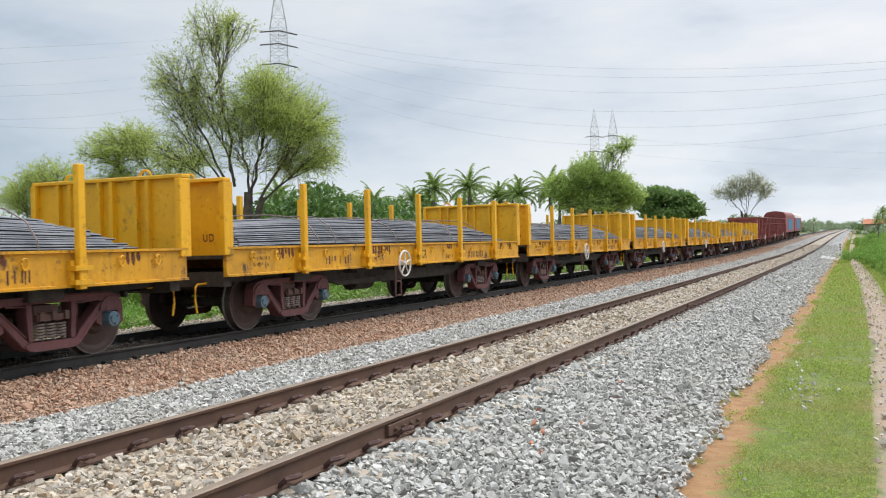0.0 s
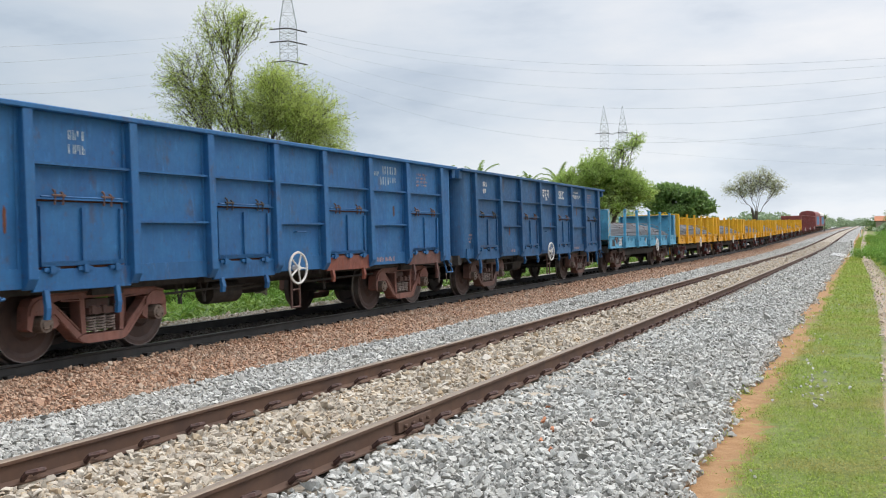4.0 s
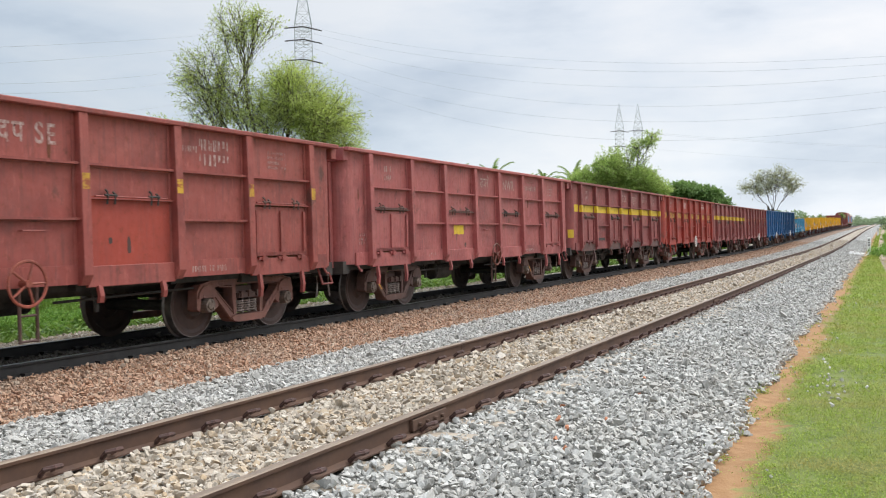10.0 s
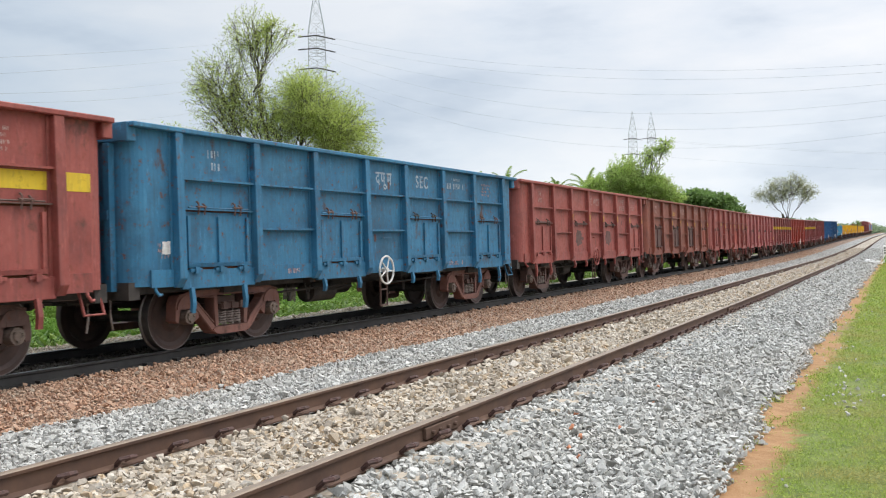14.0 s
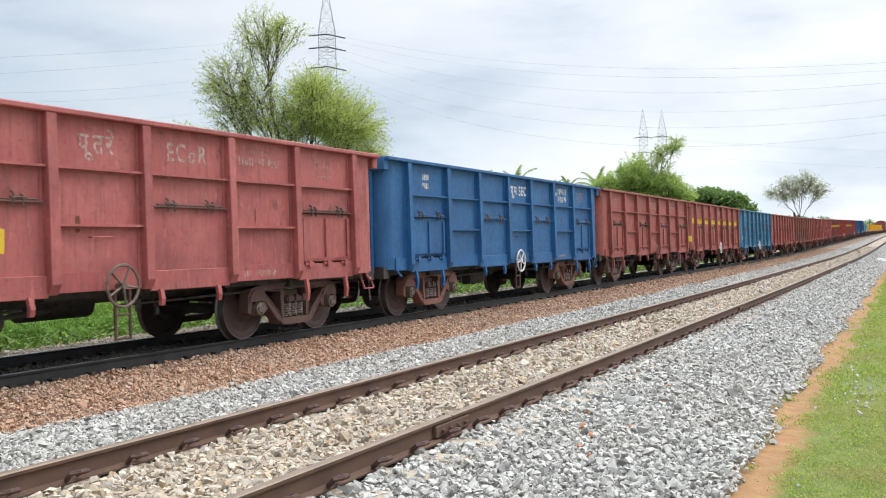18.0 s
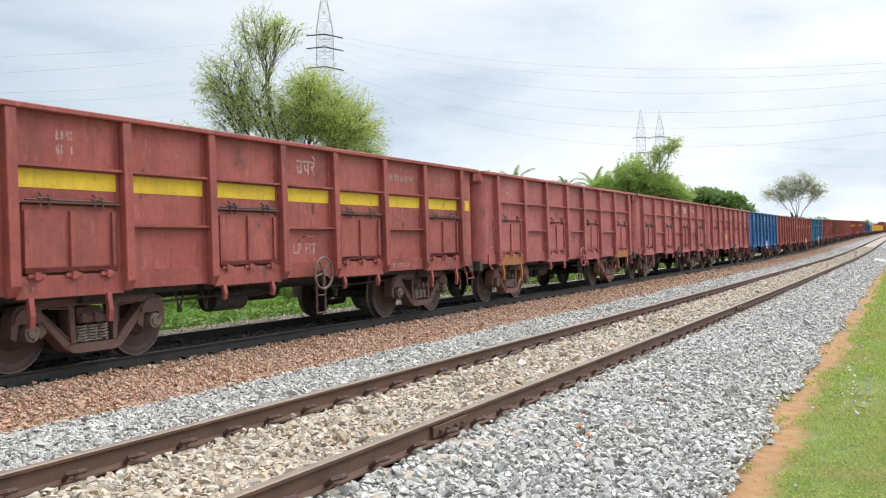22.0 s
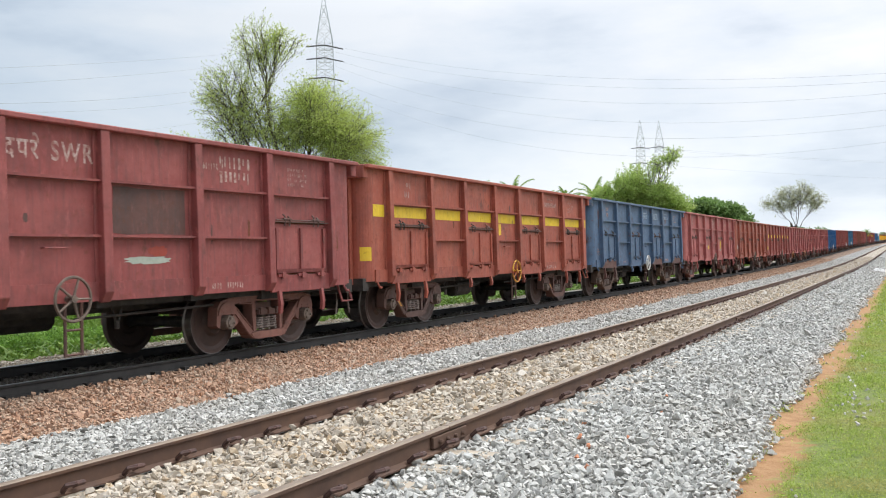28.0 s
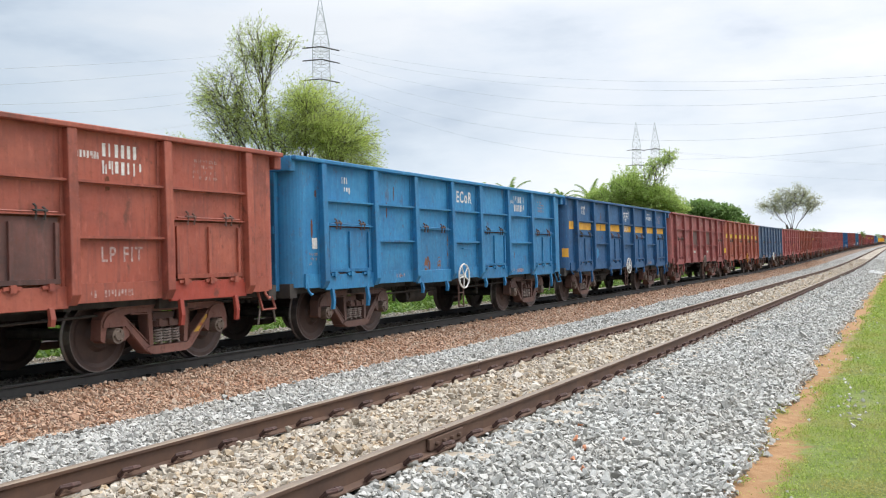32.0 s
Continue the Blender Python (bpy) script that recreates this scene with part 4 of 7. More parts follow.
def open_wagon(name, colour, label, stripe=None, stripe_z=(2.20, 2.43), wheel_paint=WHITE, doors=None, aprons=None, caps=CAPS, flush=(), handbrake=-0.12, frames=None, marks=(), plain_bays=()):
    """A bogie open wagon with posts, ribs and drop doors."""
    thing = new(name)
    tagged(thing, label, "goods wagon", "wagons of the goods train")
    mat = PAINTS[colour]
    doors, aprons = doors or {}, aprons or {}
    part("floor", made("floor", floor_mesh), GRIME, thing)
    underframe(thing, HALF)
    part("brake_cylinder", made("cylinder", cylinder_mesh), GRIME, thing)
    part("air_tank", made("tank", tank_mesh), GRIME, thing)
    part("pull_rod", made("pull_a", pull_rod_mesh, -3.2, -0.9), GRIME, thing)
    part("pull_rod", made("pull_b", pull_rod_mesh, 0.6, 3.2), GRIME, thing)
    for y in (-2.75, -2.2, 1.3):
        part("rod_hanger", made("hanger", hanger_mesh), GRIME, thing).location = (0, y, 0)
    for s in (1, -1):
        side = part("side_wall", made("wall%d" % s, wall_mesh, s), mat, thing)
        part("top_rail", made("cap%d" % s, cap_mesh, s), mat, side)
        part("solebar", made("solebar%d" % s, solebar_mesh, s, HALF), GRIME, thing)
        for y in POSTS:
            part("side_post", made("post%d" % s, post_mesh, s), mat, side).location = (0, y, 0)
        edges = (-HALF,) + POSTS + (HALF,)
        for i, (a, b) in enumerate(zip(edges, edges[1:])):
            if 0 < i < 8:
                a2, b2 = a + 0.078, b - 0.078
                if s > 0:
                    part("upper_rib", made("rib%d_%d" % (s, i), rib_mesh, s, a2, b2, RIB, 0.085), mat, side)
                if i % 2 and i not in plain_bays:
                    paint_d = doors.get(i, mat) if s > 0 else mat
                    if s > 0 and i in flush:
                        d = part("door_plate", made("plate%d" % i, plate_mesh, s, a2, b2), paint_d, thing)
                    else:
                        d = part("drop_door", made("door%d_%d" % (s, i), door_mesh, s, a2 + 0.10, b2 - 0.10), paint_d, thing)
                        if s > 0:
                            part("door_seam", made("seam%d" % i, seam_mesh, s, a2 + 0.09, b2 - 0.09), RUST, side, "dark rusty seam round a door")
                            for y in (a2 + 0.135, (a2 + b2) / 2, b2 - 0.135):
                                part("door_stile", made("stile", stile_mesh, s), paint_d, d).location = (0, y, 0)
                            for z in (1.235, 1.965):
                                part("door_rail", made("door_rail%d_%d" % (i, int(z)), door_rail_mesh, s, a2 + 0.10, b2 - 0.10, z), paint_d, d)
                            for j in (0.16, 0.5, 0.84):
                                part("latch", made("latch%d" % s, latch_mesh, s), mat, d).location = (0, a2 + (b2 - a2) * j, 0)
                    if s > 0:
                        part("hinge_bar", made("hinge_bar%d" % i, hinge_bar_mesh, s, a2 + 0.02, b2 - 0.02), BOGIE if (number_seed(label) + i) % 2 and colour not in ("navy", "blue", "sky", "slate") else mat, d)
                        for j in (0.25, 0.76):
                            part("hinge", made("hinge%d" % s, hinge_mesh, s), GRIME if (number_seed(label) + i) % 3 == 0 else BOGIE, d).location = (0, a2 + (b2 - a2) * j, 0)
                    part("apron", made("apron%d_%d" % (s, i), apron_mesh, s, a2 - 0.02, b2 + 0.02), aprons.get(i, mat) if s > 0 else mat, side)
                    if s > 0:
                        for j in (0.1, 0.84):
                            part("door_stop", made("stay%d_%d" % (s, i in (1, 7)), stay_mesh, s, 0.36 if i in (1, 7) else 0.22), aprons.get(i, mat), side).location = (0, a2 + (b2 - a2) * j, 0)
                else:
                    if s < 0:
                        continue
                    part("lower_rib", made("shelf%d_%d" % (s, i), rib_mesh, s, a2, b2, SHELF, 0.085), mat, side)
                    part("lower_panel", made("lower%d_%d" % (s, i), lower_mesh, s, a2, b2), mat, side)
            elif s > 0:
                part("lower_panel", made("lower%d_%d" % (s, i), lower_mesh, s, a + (0.08 if i else ROUND + 0.02), b - (0.08 if i < 8 else ROUND + 0.02)), mat, side)
                part("corner_hook", made("hook%d" % i, hook_mesh, 6.28 if i else -6.28), mat, side)
            if stripe and s > 0:
                bm = bmesh.new()
                box(bm, WALL + 0.001, WALL + 0.0045, a + (0.08 if i else ROUND), b - (0.08 if i < 8 else ROUND), *stripe_z)
                part("stripe", bm, stripe, side, "painted yellow band")
    for s in (-1, 1):
        wall = part("end_wall", made("end%d" % s, end_mesh, s), mat, thing)
        part("end_rail", made("endcap%d" % s, end_cap_mesh, s), mat, wall)
        for x in (-1.10, -0.40, 0.40, 1.10) if s < 0 else (-1.10, 1.10):
            part("end_post", made("end_rib%d" % s, end_rib_mesh, s), mat, wall).location = (x, 0, 0)
        if s < 0:
            part("end_beam", made("end_beam", end_beam_mesh, s), mat, wall)
        part("coupler", made("coupler%d" % s, coupler_mesh, s, 6.41), GRIME, thing)
        part("brake_hose", made("hose%d" % s, hose_mesh, s, 6.40), SPRING, thing)
        bogie(thing, name, 4.4 * s, caps, frames, marks if s > 0 else marks[:1])
    hw = part("handbrake_wheel", made("handwheel", handwheel_mesh), wheel_paint, thing, "spoked handbrake wheel in chalky paint" if wheel_paint is WHITE else "spoked handbrake wheel in worn paint")
    hw.location = (WALL + 0.17, handbrake, 1.0)
    hw.rotation_euler = (number_seed(label) * 0.37, 0, 0)
    part("ladder", made("foot_ladder", foot_ladder_mesh), BOGIE, thing).location = (0, handbrake + 0.05, 0)
    part("foot_step", made("foot_step", foot_step_mesh), mat, thing)
    part("grab_handle", made("grab", handle_mesh), mat, thing)
    return thing


def number_seed(label):
    return sum(ord(ch) for ch in label)


def foot_ladder_mesh(bm):
    for y in (-0.05, 0.20):
        rod(bm, (WALL + 0.02, y, 0.95), (WALL + 0.02, y, 0.30), 0.022, sides=6)
    for z in (0.32, 0.62):
        rod(bm, (WALL + 0.02, -0.05, z), (WALL + 0.02, 0.20, z), 0.016, sides=6)


def flat_solebar_mesh(bm, s):
    """A fish-bellied main girder."""
    prism(bm, [(-6.6, 0.96), (6.6, 0.96), (6.6, 0.86), (3.6, 0.80), (2.6, 0.62), (-2.6, 0.62), (-3.6, 0.80), (-6.6, 0.86)], "x", s * 0.98, s * 1.06)


def deck_mesh(bm):
    box(bm, -1.43, 1.43, -6.85, 6.85, 1.24, 1.30)


def rave_mesh(bm, s):
    prism(bm, [(s * a, z) for a, z in ((1.40, 0.955), (1.50, 0.955), (1.50, 0.985), (1.465, 0.995), (1.465, 1.385), (1.505, 1.395), (1.505, 1.43), (1.40, 1.43))], "y", -6.85, 6.85)


def stake_mesh(bm, s):
    box(bm, s * 1.505, s * 1.60, -0.06, 0.06, 0.93, 2.52)
    bevelled(bm, 0.01)


def pocket_mesh(bm, s):
    for z in (1.02, 1.20):
        box(bm, s * 1.462, s * 1.62, -0.15, 0.15, z - 0.03, z + 0.03)
    for y in (-0.11, 0.11):
        box(bm, s * 1.462, s * 1.53, y - 0.03, y + 0.03, 0.98, 1.30)


def loop_mesh(bm, s):
    tube(bm, [(s * 1.50, 0.045 * math.cos(2 * math.pi * a / 10), 1.27 + 0.07 * math.sin(2 * math.pi * a / 10)) for a in range(10)], 0.015, 5, True)


def bulkhead_mesh(bm, s):
    """The plate of an end wall."""
    box(bm, -1.44, 1.44, s * 6.80, s * 6.84, 1.30, 2.49)


def bulk_rib_mesh(bm, s):
    box(bm, -0.03, 0.03, s * 6.72, s * 6.799, 1.30, 2.455)


def bulk_top_mesh(bm, s):
    box(bm, -1.50, 1.50, s * 6.74, s * 6.94, 2.46, 2.52)
    bevelled(bm, 0.01)


def bulk_post_mesh(bm, s):
    box(bm, -0.05, 0.05, s * 6.70, s * 6.93, 1.30, 2.459)
    bevelled(bm, 0.008)


def curved_end_mesh(bm, s):
    """The cyan wagon's end wall, with cheeks that curve inwards at the top."""
    box(bm, -1.42, 1.42, s * 6.88, s * 6.94, 1.30, 2.42)
    for x in (-1.44, 1.40):
        prism(bm, [(s * 6.94, 1.30), (s * 6.94, 2.40), (s * 6.88, 2.46), (s * 6.76, 2.46), (s * 6.66, 2.36), (s * 6.60, 2.05), (s * 6.57, 1.43), (s * 6.56, 1.30)], "x", x, x + 0.04)
    box(bm, -1.399, 1.399, s * 6.70, s * 6.95, 2.425, 2.46)


def lug_mesh(bm):
    tube(bm, [(0.11 * math.cos(math.pi * a / 8), 0, 0.10 * math.sin(math.pi * a / 8)) for a in range(9)], 0.018)


def bar_load(bm, seed, length):
    """A low heap of round steel bars, bowed at the ends, lying along the deck."""
    r = random.Random(seed)
    rows = 18
    for layer in range(rows):
        z = 1.315 + layer * 0.038
        half = 1.33 - (layer / rows) ** 2.2 * 0.85
        n = int(half / 0.034)
        for i in range(-n, n + 1):
            edge = abs(abs(i) - n) < 3
            if not edge and layer < rows - 2 and r.random() < 0.86:
                continue
            x = i * 0.034 + r.uniform(-0.014, 0.014)
            cut = (layer / rows) * 1.5 + r.uniform(0, 0.5)
            pts = []
            drift = r.uniform(-0.05, 0.05)
            for j in range(7):
                t = j / 6
                y = -length / 2 + cut * 0.3 + t * (length - cut * 1.25)
                sag = -(0.10 if t < 0.5 else 0.13) * (abs(2 * t - 1) ** 2.2) * (layer / rows)
                pts.append(Vector((x + drift * (t - 0.5) + r.uniform(-0.014, 0.014), y, z + sag + r.uniform(-0.012, 0.012))))
            tube(bm, pts, 0.016, 4)


def tie_mesh(bm, seed):
    """A wire tie laid over the heap."""
    r = random.Random(seed)
    lean = r.uniform(-0.25, 0.25)
    prof = [(-1.36, 1.32), (-1.35, 1.53), (-1.18, 1.78), (-0.85, 1.95), (-0.45, 1.997), (0.0, 2.0), (0.45, 1.997), (0.85, 1.95), (1.18, 1.78), (1.35, 1.53), (1.36, 1.32)]
    tube(bm, [(a, lean * a * 1.6, z + 0.015) for a, z in prof], 0.012, 5)


def flat_wagon(name, colour, label, seed, curved=False):
    """A bogie flat wagon with stakes and end walls."""
    thing = new(name)
    tagged(thing, label, "flat wagon", "wagons of the goods train")
    mat = PAINTS[colour]
    part("deck", made("deck", deck_mesh), GRIME, thing)
    underframe(thing, 6.8)
    part("brake_cylinder", made("cylinder", cylinder_mesh), GRIME, thing)
    part("air_tank", made("tank", tank_mesh), GRIME, thing)
    part("pull_rod", made("pull_a", pull_rod_mesh, -3.2, -0.9), GRIME, thing)
    for s in (1, -1):
        part("solebar", made("flat_solebar%d" % s, flat_solebar_mesh, s), GRIME, thing)
        side = part("side_beam", made("rave%d" % s, rave_mesh, s), mat if curved else PAINTS["old_yellow"], thing)
        for y in (-4.72, -2.36, 0.0, 2.36, 4.72):
            lean = 0.0 if not curved else (0.06, -0.09, -0.05, 0.03, 0.05)[round((y + 4.72) / 2.36)]
            st = part("stake", made("stake%d" % s, stake_mesh, s), mat, side)
            st.location = (0, y - lean, 0)
            st.rotation_euler = (-lean, 0, 0)
            part("stake_pocket", made("pocket%d" % s, pocket_mesh, s), mat, side).location = (0, y, 0)
        for y in (-6.2, -5.5, -3.9, -3.2, -1.6, -0.8, 0.8, 1.5, 3.2, 3.9, 5.5, 6.2) if s > 0 else ():
            part("lashing_ring", made("loop%d" % s, loop_mesh, s), mat, side).location = (0, y, 0)
    for s in (-1, 1):
        wall = part("end_wall", made("curved%d" % s, curved_end_mesh, s) if curved else made("bulk%d" % s, bulkhead_mesh, s), mat, thing)
        if not curved:
            part("top_cap", made("bulk_top%d" % s, bulk_top_mesh, s), mat, wall)
            for x in (-1.45, 1.45):
                part("corner_post", made("bulk_post%d" % s, bulk_post_mesh, s), mat, wall).location = (x, 0, 0)
            for x in (-0.95, -0.70, -0.10, 0.15, 0.62, 0.85):
                part("stiffener", made("bulk_rib%d" % s, bulk_rib_mesh, s), mat, wall).location = (x, 0, 0)
            for x in (-0.75, 0.75):
                part("lifting_lug", made("lug", lug_mesh), mat, wall).location = (x, s * 6.82, 2.51)
        else:
            for i in range(6):
                bm = bmesh.new()
                z = 1.10 + i * 0.22
                prism(bm, [(s * 6.93, z), (s * 6.93, z + 0.11), (s * (6.62 + 0.02 * i), z + 0.30), (s * (6.62 + 0.02 * i), z + 0.19)], "x", 1.441, 1.444)
                part("hazard_stripe", bm, HAZARD, wall, "worn dull diagonal stripe")
        part("coupler", made("fcoupler%d" % s, coupler_mesh, s, 6.86), GRIME, thing)
        part("brake_hose", made("fhose%d" % s, hose_mesh, s, 6.80), mat, thing)
        bogie(thing, name, 4.572 * s, CAPS if curved else CAPS_BLUE, None if curved else BOGIE_MAROON)
    hw = part("handbrake_wheel", made("handwheel", handwheel_mesh), WHITE, thing, "spoked handbrake wheel in chalky paint")
    hw.location = (1.66, 1.2 if curved else -0.95, 1.0)
    part("ladder", made("foot_ladder", foot_ladder_mesh), BOGIE, thing).location = (0.05, 1.15 if curved else -1.05, 0)
    # stencils, labels and rust-dark lashing marks on the beam
    r = random.Random(seed + 40)
    ink = WHITE if curved else INK
    if curved:
        lettering(thing, "पमरे ECR", -0.15, 1.08, 0.17, WHITE, 1.4665)
        patch(thing, -5.35, -4.75, 1.06, 1.32, WHITE, "white label plate", 1.4665)
        bars(thing, -5.05, 1.28, 2, INK, 3, 0.07, 0.03, 0.5, 0.8, 1.469)
        patch(thing, -6.45, -6.0, 1.04, 1.30, GRIME, "black label plate", 1.4665)
        bars(thing, 3.0, 1.26, 1, WHITE, 5, 0.15, 0.05, 0.6, 0.9, 1.4665)
        patch(thing, 2.0, 2.35, 1.06, 1.28, WHITE, "white label plate", 1.4665)
    else:
        lettering(thing, "SCR", 0.35, 1.09, 0.18, INK, 1.4665)
        lettering(thing, "दमरे", -1.75, 1.09, 0.20, INK, 1.4665)
        bars(thing, 3.55, 1.20, 1, INK, seed, 0.17, 0.05, 1.25, 0.95, 1.4665)
        bars(thing, -3.4, 1.22, 1, INK, seed + 1, 0.16, 0.05, 0.9, 0.8, 1.4665)
        bars(thing, 1.9, 1.14, 1, INK, seed + 2, 0.09, 0.03, 0.5, 0.8, 1.4665)
        bars(thing, -5.9, 1.26, 2, INK, seed + 3, 0.06, 0.04, 0.5, 0.8, 1.4665)
        back = lettering(thing, "UD", 0.0, 0.0, 0.12, INK, 0.0)
        back.matrix_local = Matrix.Translation((1.12, -6.845, 1.52)) @ Matrix.Rotation(radians(-90), 4, "Z")
    for i in range(11):
        y = r.uniform(-6.3, 6.3)
        for k in range(r.choice((1, 2, 2, 3))):
            bm = bmesh.new()
            w, h = (r.uniform(0.05, 0.10), r.uniform(0.12, 0.30)) if curved else (r.uniform(0.03, 0.06), r.uniform(0.10, 0.2))
            y0 = y + k * 0.10
            prism(bm, [(y0, 1.385), (y0 + w, 1.385), (y0 + w * 1.5, 1.385 - h * 0.6), (y0 + w, 1.385 - h), (y0 + w * 0.4, 1.385 - h * 0.9), (y0 - w * 0.3, 1.385 - h * 0.5)], "x", 1.4655, 1.468)
            part("rust_mark", bm, RUST, thing, "dark rust mark below a lashing")
    return thing


def steel_bars(seed):
    heap = new("steel_bar_load", None)
    tagged(heap, "bundles of grey ribbed steel bars tied with wire", "steel bars", "loads of steel bars")
    b = part("bar_bundle", made("bars%d" % (seed % 2), bar_load, seed % 2, 13.0), REBAR, heap)
    b["kind"] = "stuff"
    for j, y in enumerate((-4.3, -2.9, -1.2, 0.9, 2.6, 4.1)):
        part("wire_tie", made("tie%d" % j, tie_mesh, j), SPRING, heap).location = (0, y, 0)
    return heap


OPEN_PITCH, FLAT_PITCH = 13.729, 14.645
TRAIN = []          # (thing, metres from the reference point along the line, distance between bogies)
MIDDLE = {0: -6.10, 1: -4.97, 2: -3.28, 3: -1.61, 4: 0.0, 5: 1.61, 6: 3.28, 7: 4.97, 8: 6.10}
# number: paint, label, then what sets it apart
OPEN_WAGONS = {
    1: ("navy", "dark blue open wagon with white lettering", dict(handbrake=-0.08)),
    2: ("blue", "blue open wagon with worn lower panels", dict(handbrake=-0.3, aprons={7: DOOR_DARK, 5: PAINTS["brown"]})),
    3: ("maroon", "maroon open wagon with faint hatched marks", dict(marks=(-1, 1), handbrake=0.1)),
    4: ("maroon", "maroon open wagon with a yellow band", dict(stripe=STRIPE, wheel_paint=PAINTS["maroon"], handbrake=0.15)),
    5: ("scarlet", "bright red open wagon with a worn yellow band", dict(stripe=STRIPE_OLD, handbrake=0.33, stripe_z=(2.16, 2.40))),
    6: ("maroon", "maroon open wagon with a yellow band and grimy aprons", dict(stripe=STRIPE, marks=(-1, 1), wheel_paint=PAINTS["maroon"], handbrake=-0.25, aprons={1: DOOR_DARK, 3: DOOR_DARK, 5: DOOR_DARK, 7: DOOR_DARK})),
    7: ("rose", "faded rose-red open wagon with plated doors", dict(flush=(3, 5), marks=(-1,), wheel_paint=PAINTS["brown"], handbrake=0.3)),
    8: ("red", "red oxide open wagon with a fresh orange door", dict(flush=(3, 5), doors={5: DOOR_RED}, wheel_paint=PAINTS["orange"], handbrake=-0.2)),
    9: ("brown", "rusty brown open wagon with sooty doors", dict(doors={1: DOOR_DARK, 3: DOOR_DARK, 5: DOOR_DARK, 7: PAINTS["orange"]}, wheel_paint=PAINTS["brown"], handbrake=-0.2)),
    10: ("red", "red oxide open wagon with smudged plates", dict(flush=(3, 5), wheel_paint=PAINTS["red"], handbrake=-0.3)),
    11: ("rusty_blue", "blue open wagon with rust-edged doors", dict(handbrake=-0.25)),
    12: ("red", "red oxide open wagon with a yellow band", dict(stripe=STRIPE, handbrake=-0.25)),
    13: ("red", "red oxide open wagon with dusty aprons", dict(wheel_paint=PAINTS["brown"], handbrake=0.1)),
    14: ("blue", "clean blue open wagon with plated doors", dict(flush=(3, 5), handbrake=-0.25)),
    15: ("rose", "faded red open wagon with a small yellow square", dict(flush=(3, 5), wheel_paint=CAPS, handbrake=0.22)),
    16: ("rose", "faded rose-red open wagon with one red door", dict(doors={5: PAINTS["red"]}, handbrake=-0.35, wheel_paint=CAPS)),
    17: ("rose", "faded rose-red open wagon with ochre aprons", dict(aprons={1: PAINTS["ochre"], 7: PAINTS["ochre"]}, marks=(1, -1), wheel_paint=PAINTS["rose"], handbrake=0.35)),
    18: ("red", "red open wagon with a broken yellow band", dict(stripe=STRIPE, wheel_paint=CAPS, handbrake=0.2)),
    19: ("orange", "orange-brown open wagon with plated doors", dict(flush=(3, 5), wheel_paint=CAPS, handbrake=-0.3)),
    20: ("rose", "faded red open wagon with yellow smears", dict(marks=(-1, 1), flush=(3, 5), wheel_paint=CAPS, handbrake=-0.3)),
    21: ("slate", "grey-blue open wagon with rusty doors", dict(frames=BOGIE_DUST, handbrake=-0.3, aprons={1: DOOR_DARK, 5: DOOR_DARK, 7: DOOR_DARK})),
    22: ("orange", "orange-red open wagon with a yellow band", dict(marks=(-1,), stripe=STRIPE, wheel_paint=STRIPE_OLD, handbrake=0.3)),
    23: ("maroon", "dull red open wagon with dark patched panels", dict(plain_bays=(3, 5), wheel_paint=CAPS, handbrake=0.15)),
    24: ("navy", "dark blue open wagon with an orange-yellow band", dict(stripe=STRIPE_DEEP, stripe_z=(2.20, 2.44), handbrake=-0.32)),
    25: ("sky", "bright blue open wagon with rust patches", dict(flush=(3,), handbrake=-0.42)),
    26: ("orange", "orange-brown open wagon with chalked numbers", dict(marks=(1,), doors={5: DOOR_DARK}, aprons={7: DOOR_RED}, handbrake=-0.2)),
}
# number: words painted on the upper panels
WORDS = {
    1: ((4, "दपूम"), (5, "SEC")), 3: ((4, "दपूम"), (5, "SEC")), 4: ((4, "SECR"), (5, "दपूमरे")), 5: ((3, "SEC"),), 6: ((4, "SECR"), (5, "दपूमरे")),
    7: ((4, "उपरे"), (5, "NWR")), 8: ((4, "दप SE"),), 9: ((4, "दपूम SEC"),), 10: ((4, "पमरे WCR"),), 11: ((4, "दपूम"), (5, "SEC")), 12: ((4, "दपूमरे SECR"),),
    13: ((4, "दपूम SEC"),), 14: ((4, "दपूम SEC"),), 15: ((4, "पूतरे"), (5, "ECoR")), 16: ((4, "पूतरे"), (5, "ECoR")), 18: ((4, "उपरे"),), 19: ((4, "उपरे NWR"),),
    20: ((4, "दपूम"), (5, "SEC")), 21: ((4, "उमरे"), (5, "NCR")), 23: ((4, "दपरे SWR"),), 24: ((4, "दपूमरे"),), 25: ((4, "ECoR"),),
}
FADED = {3, 4, 6, 7, 8, 9, 10, 12, 13, 15, 17, 18, 19, 20, 22, 23}
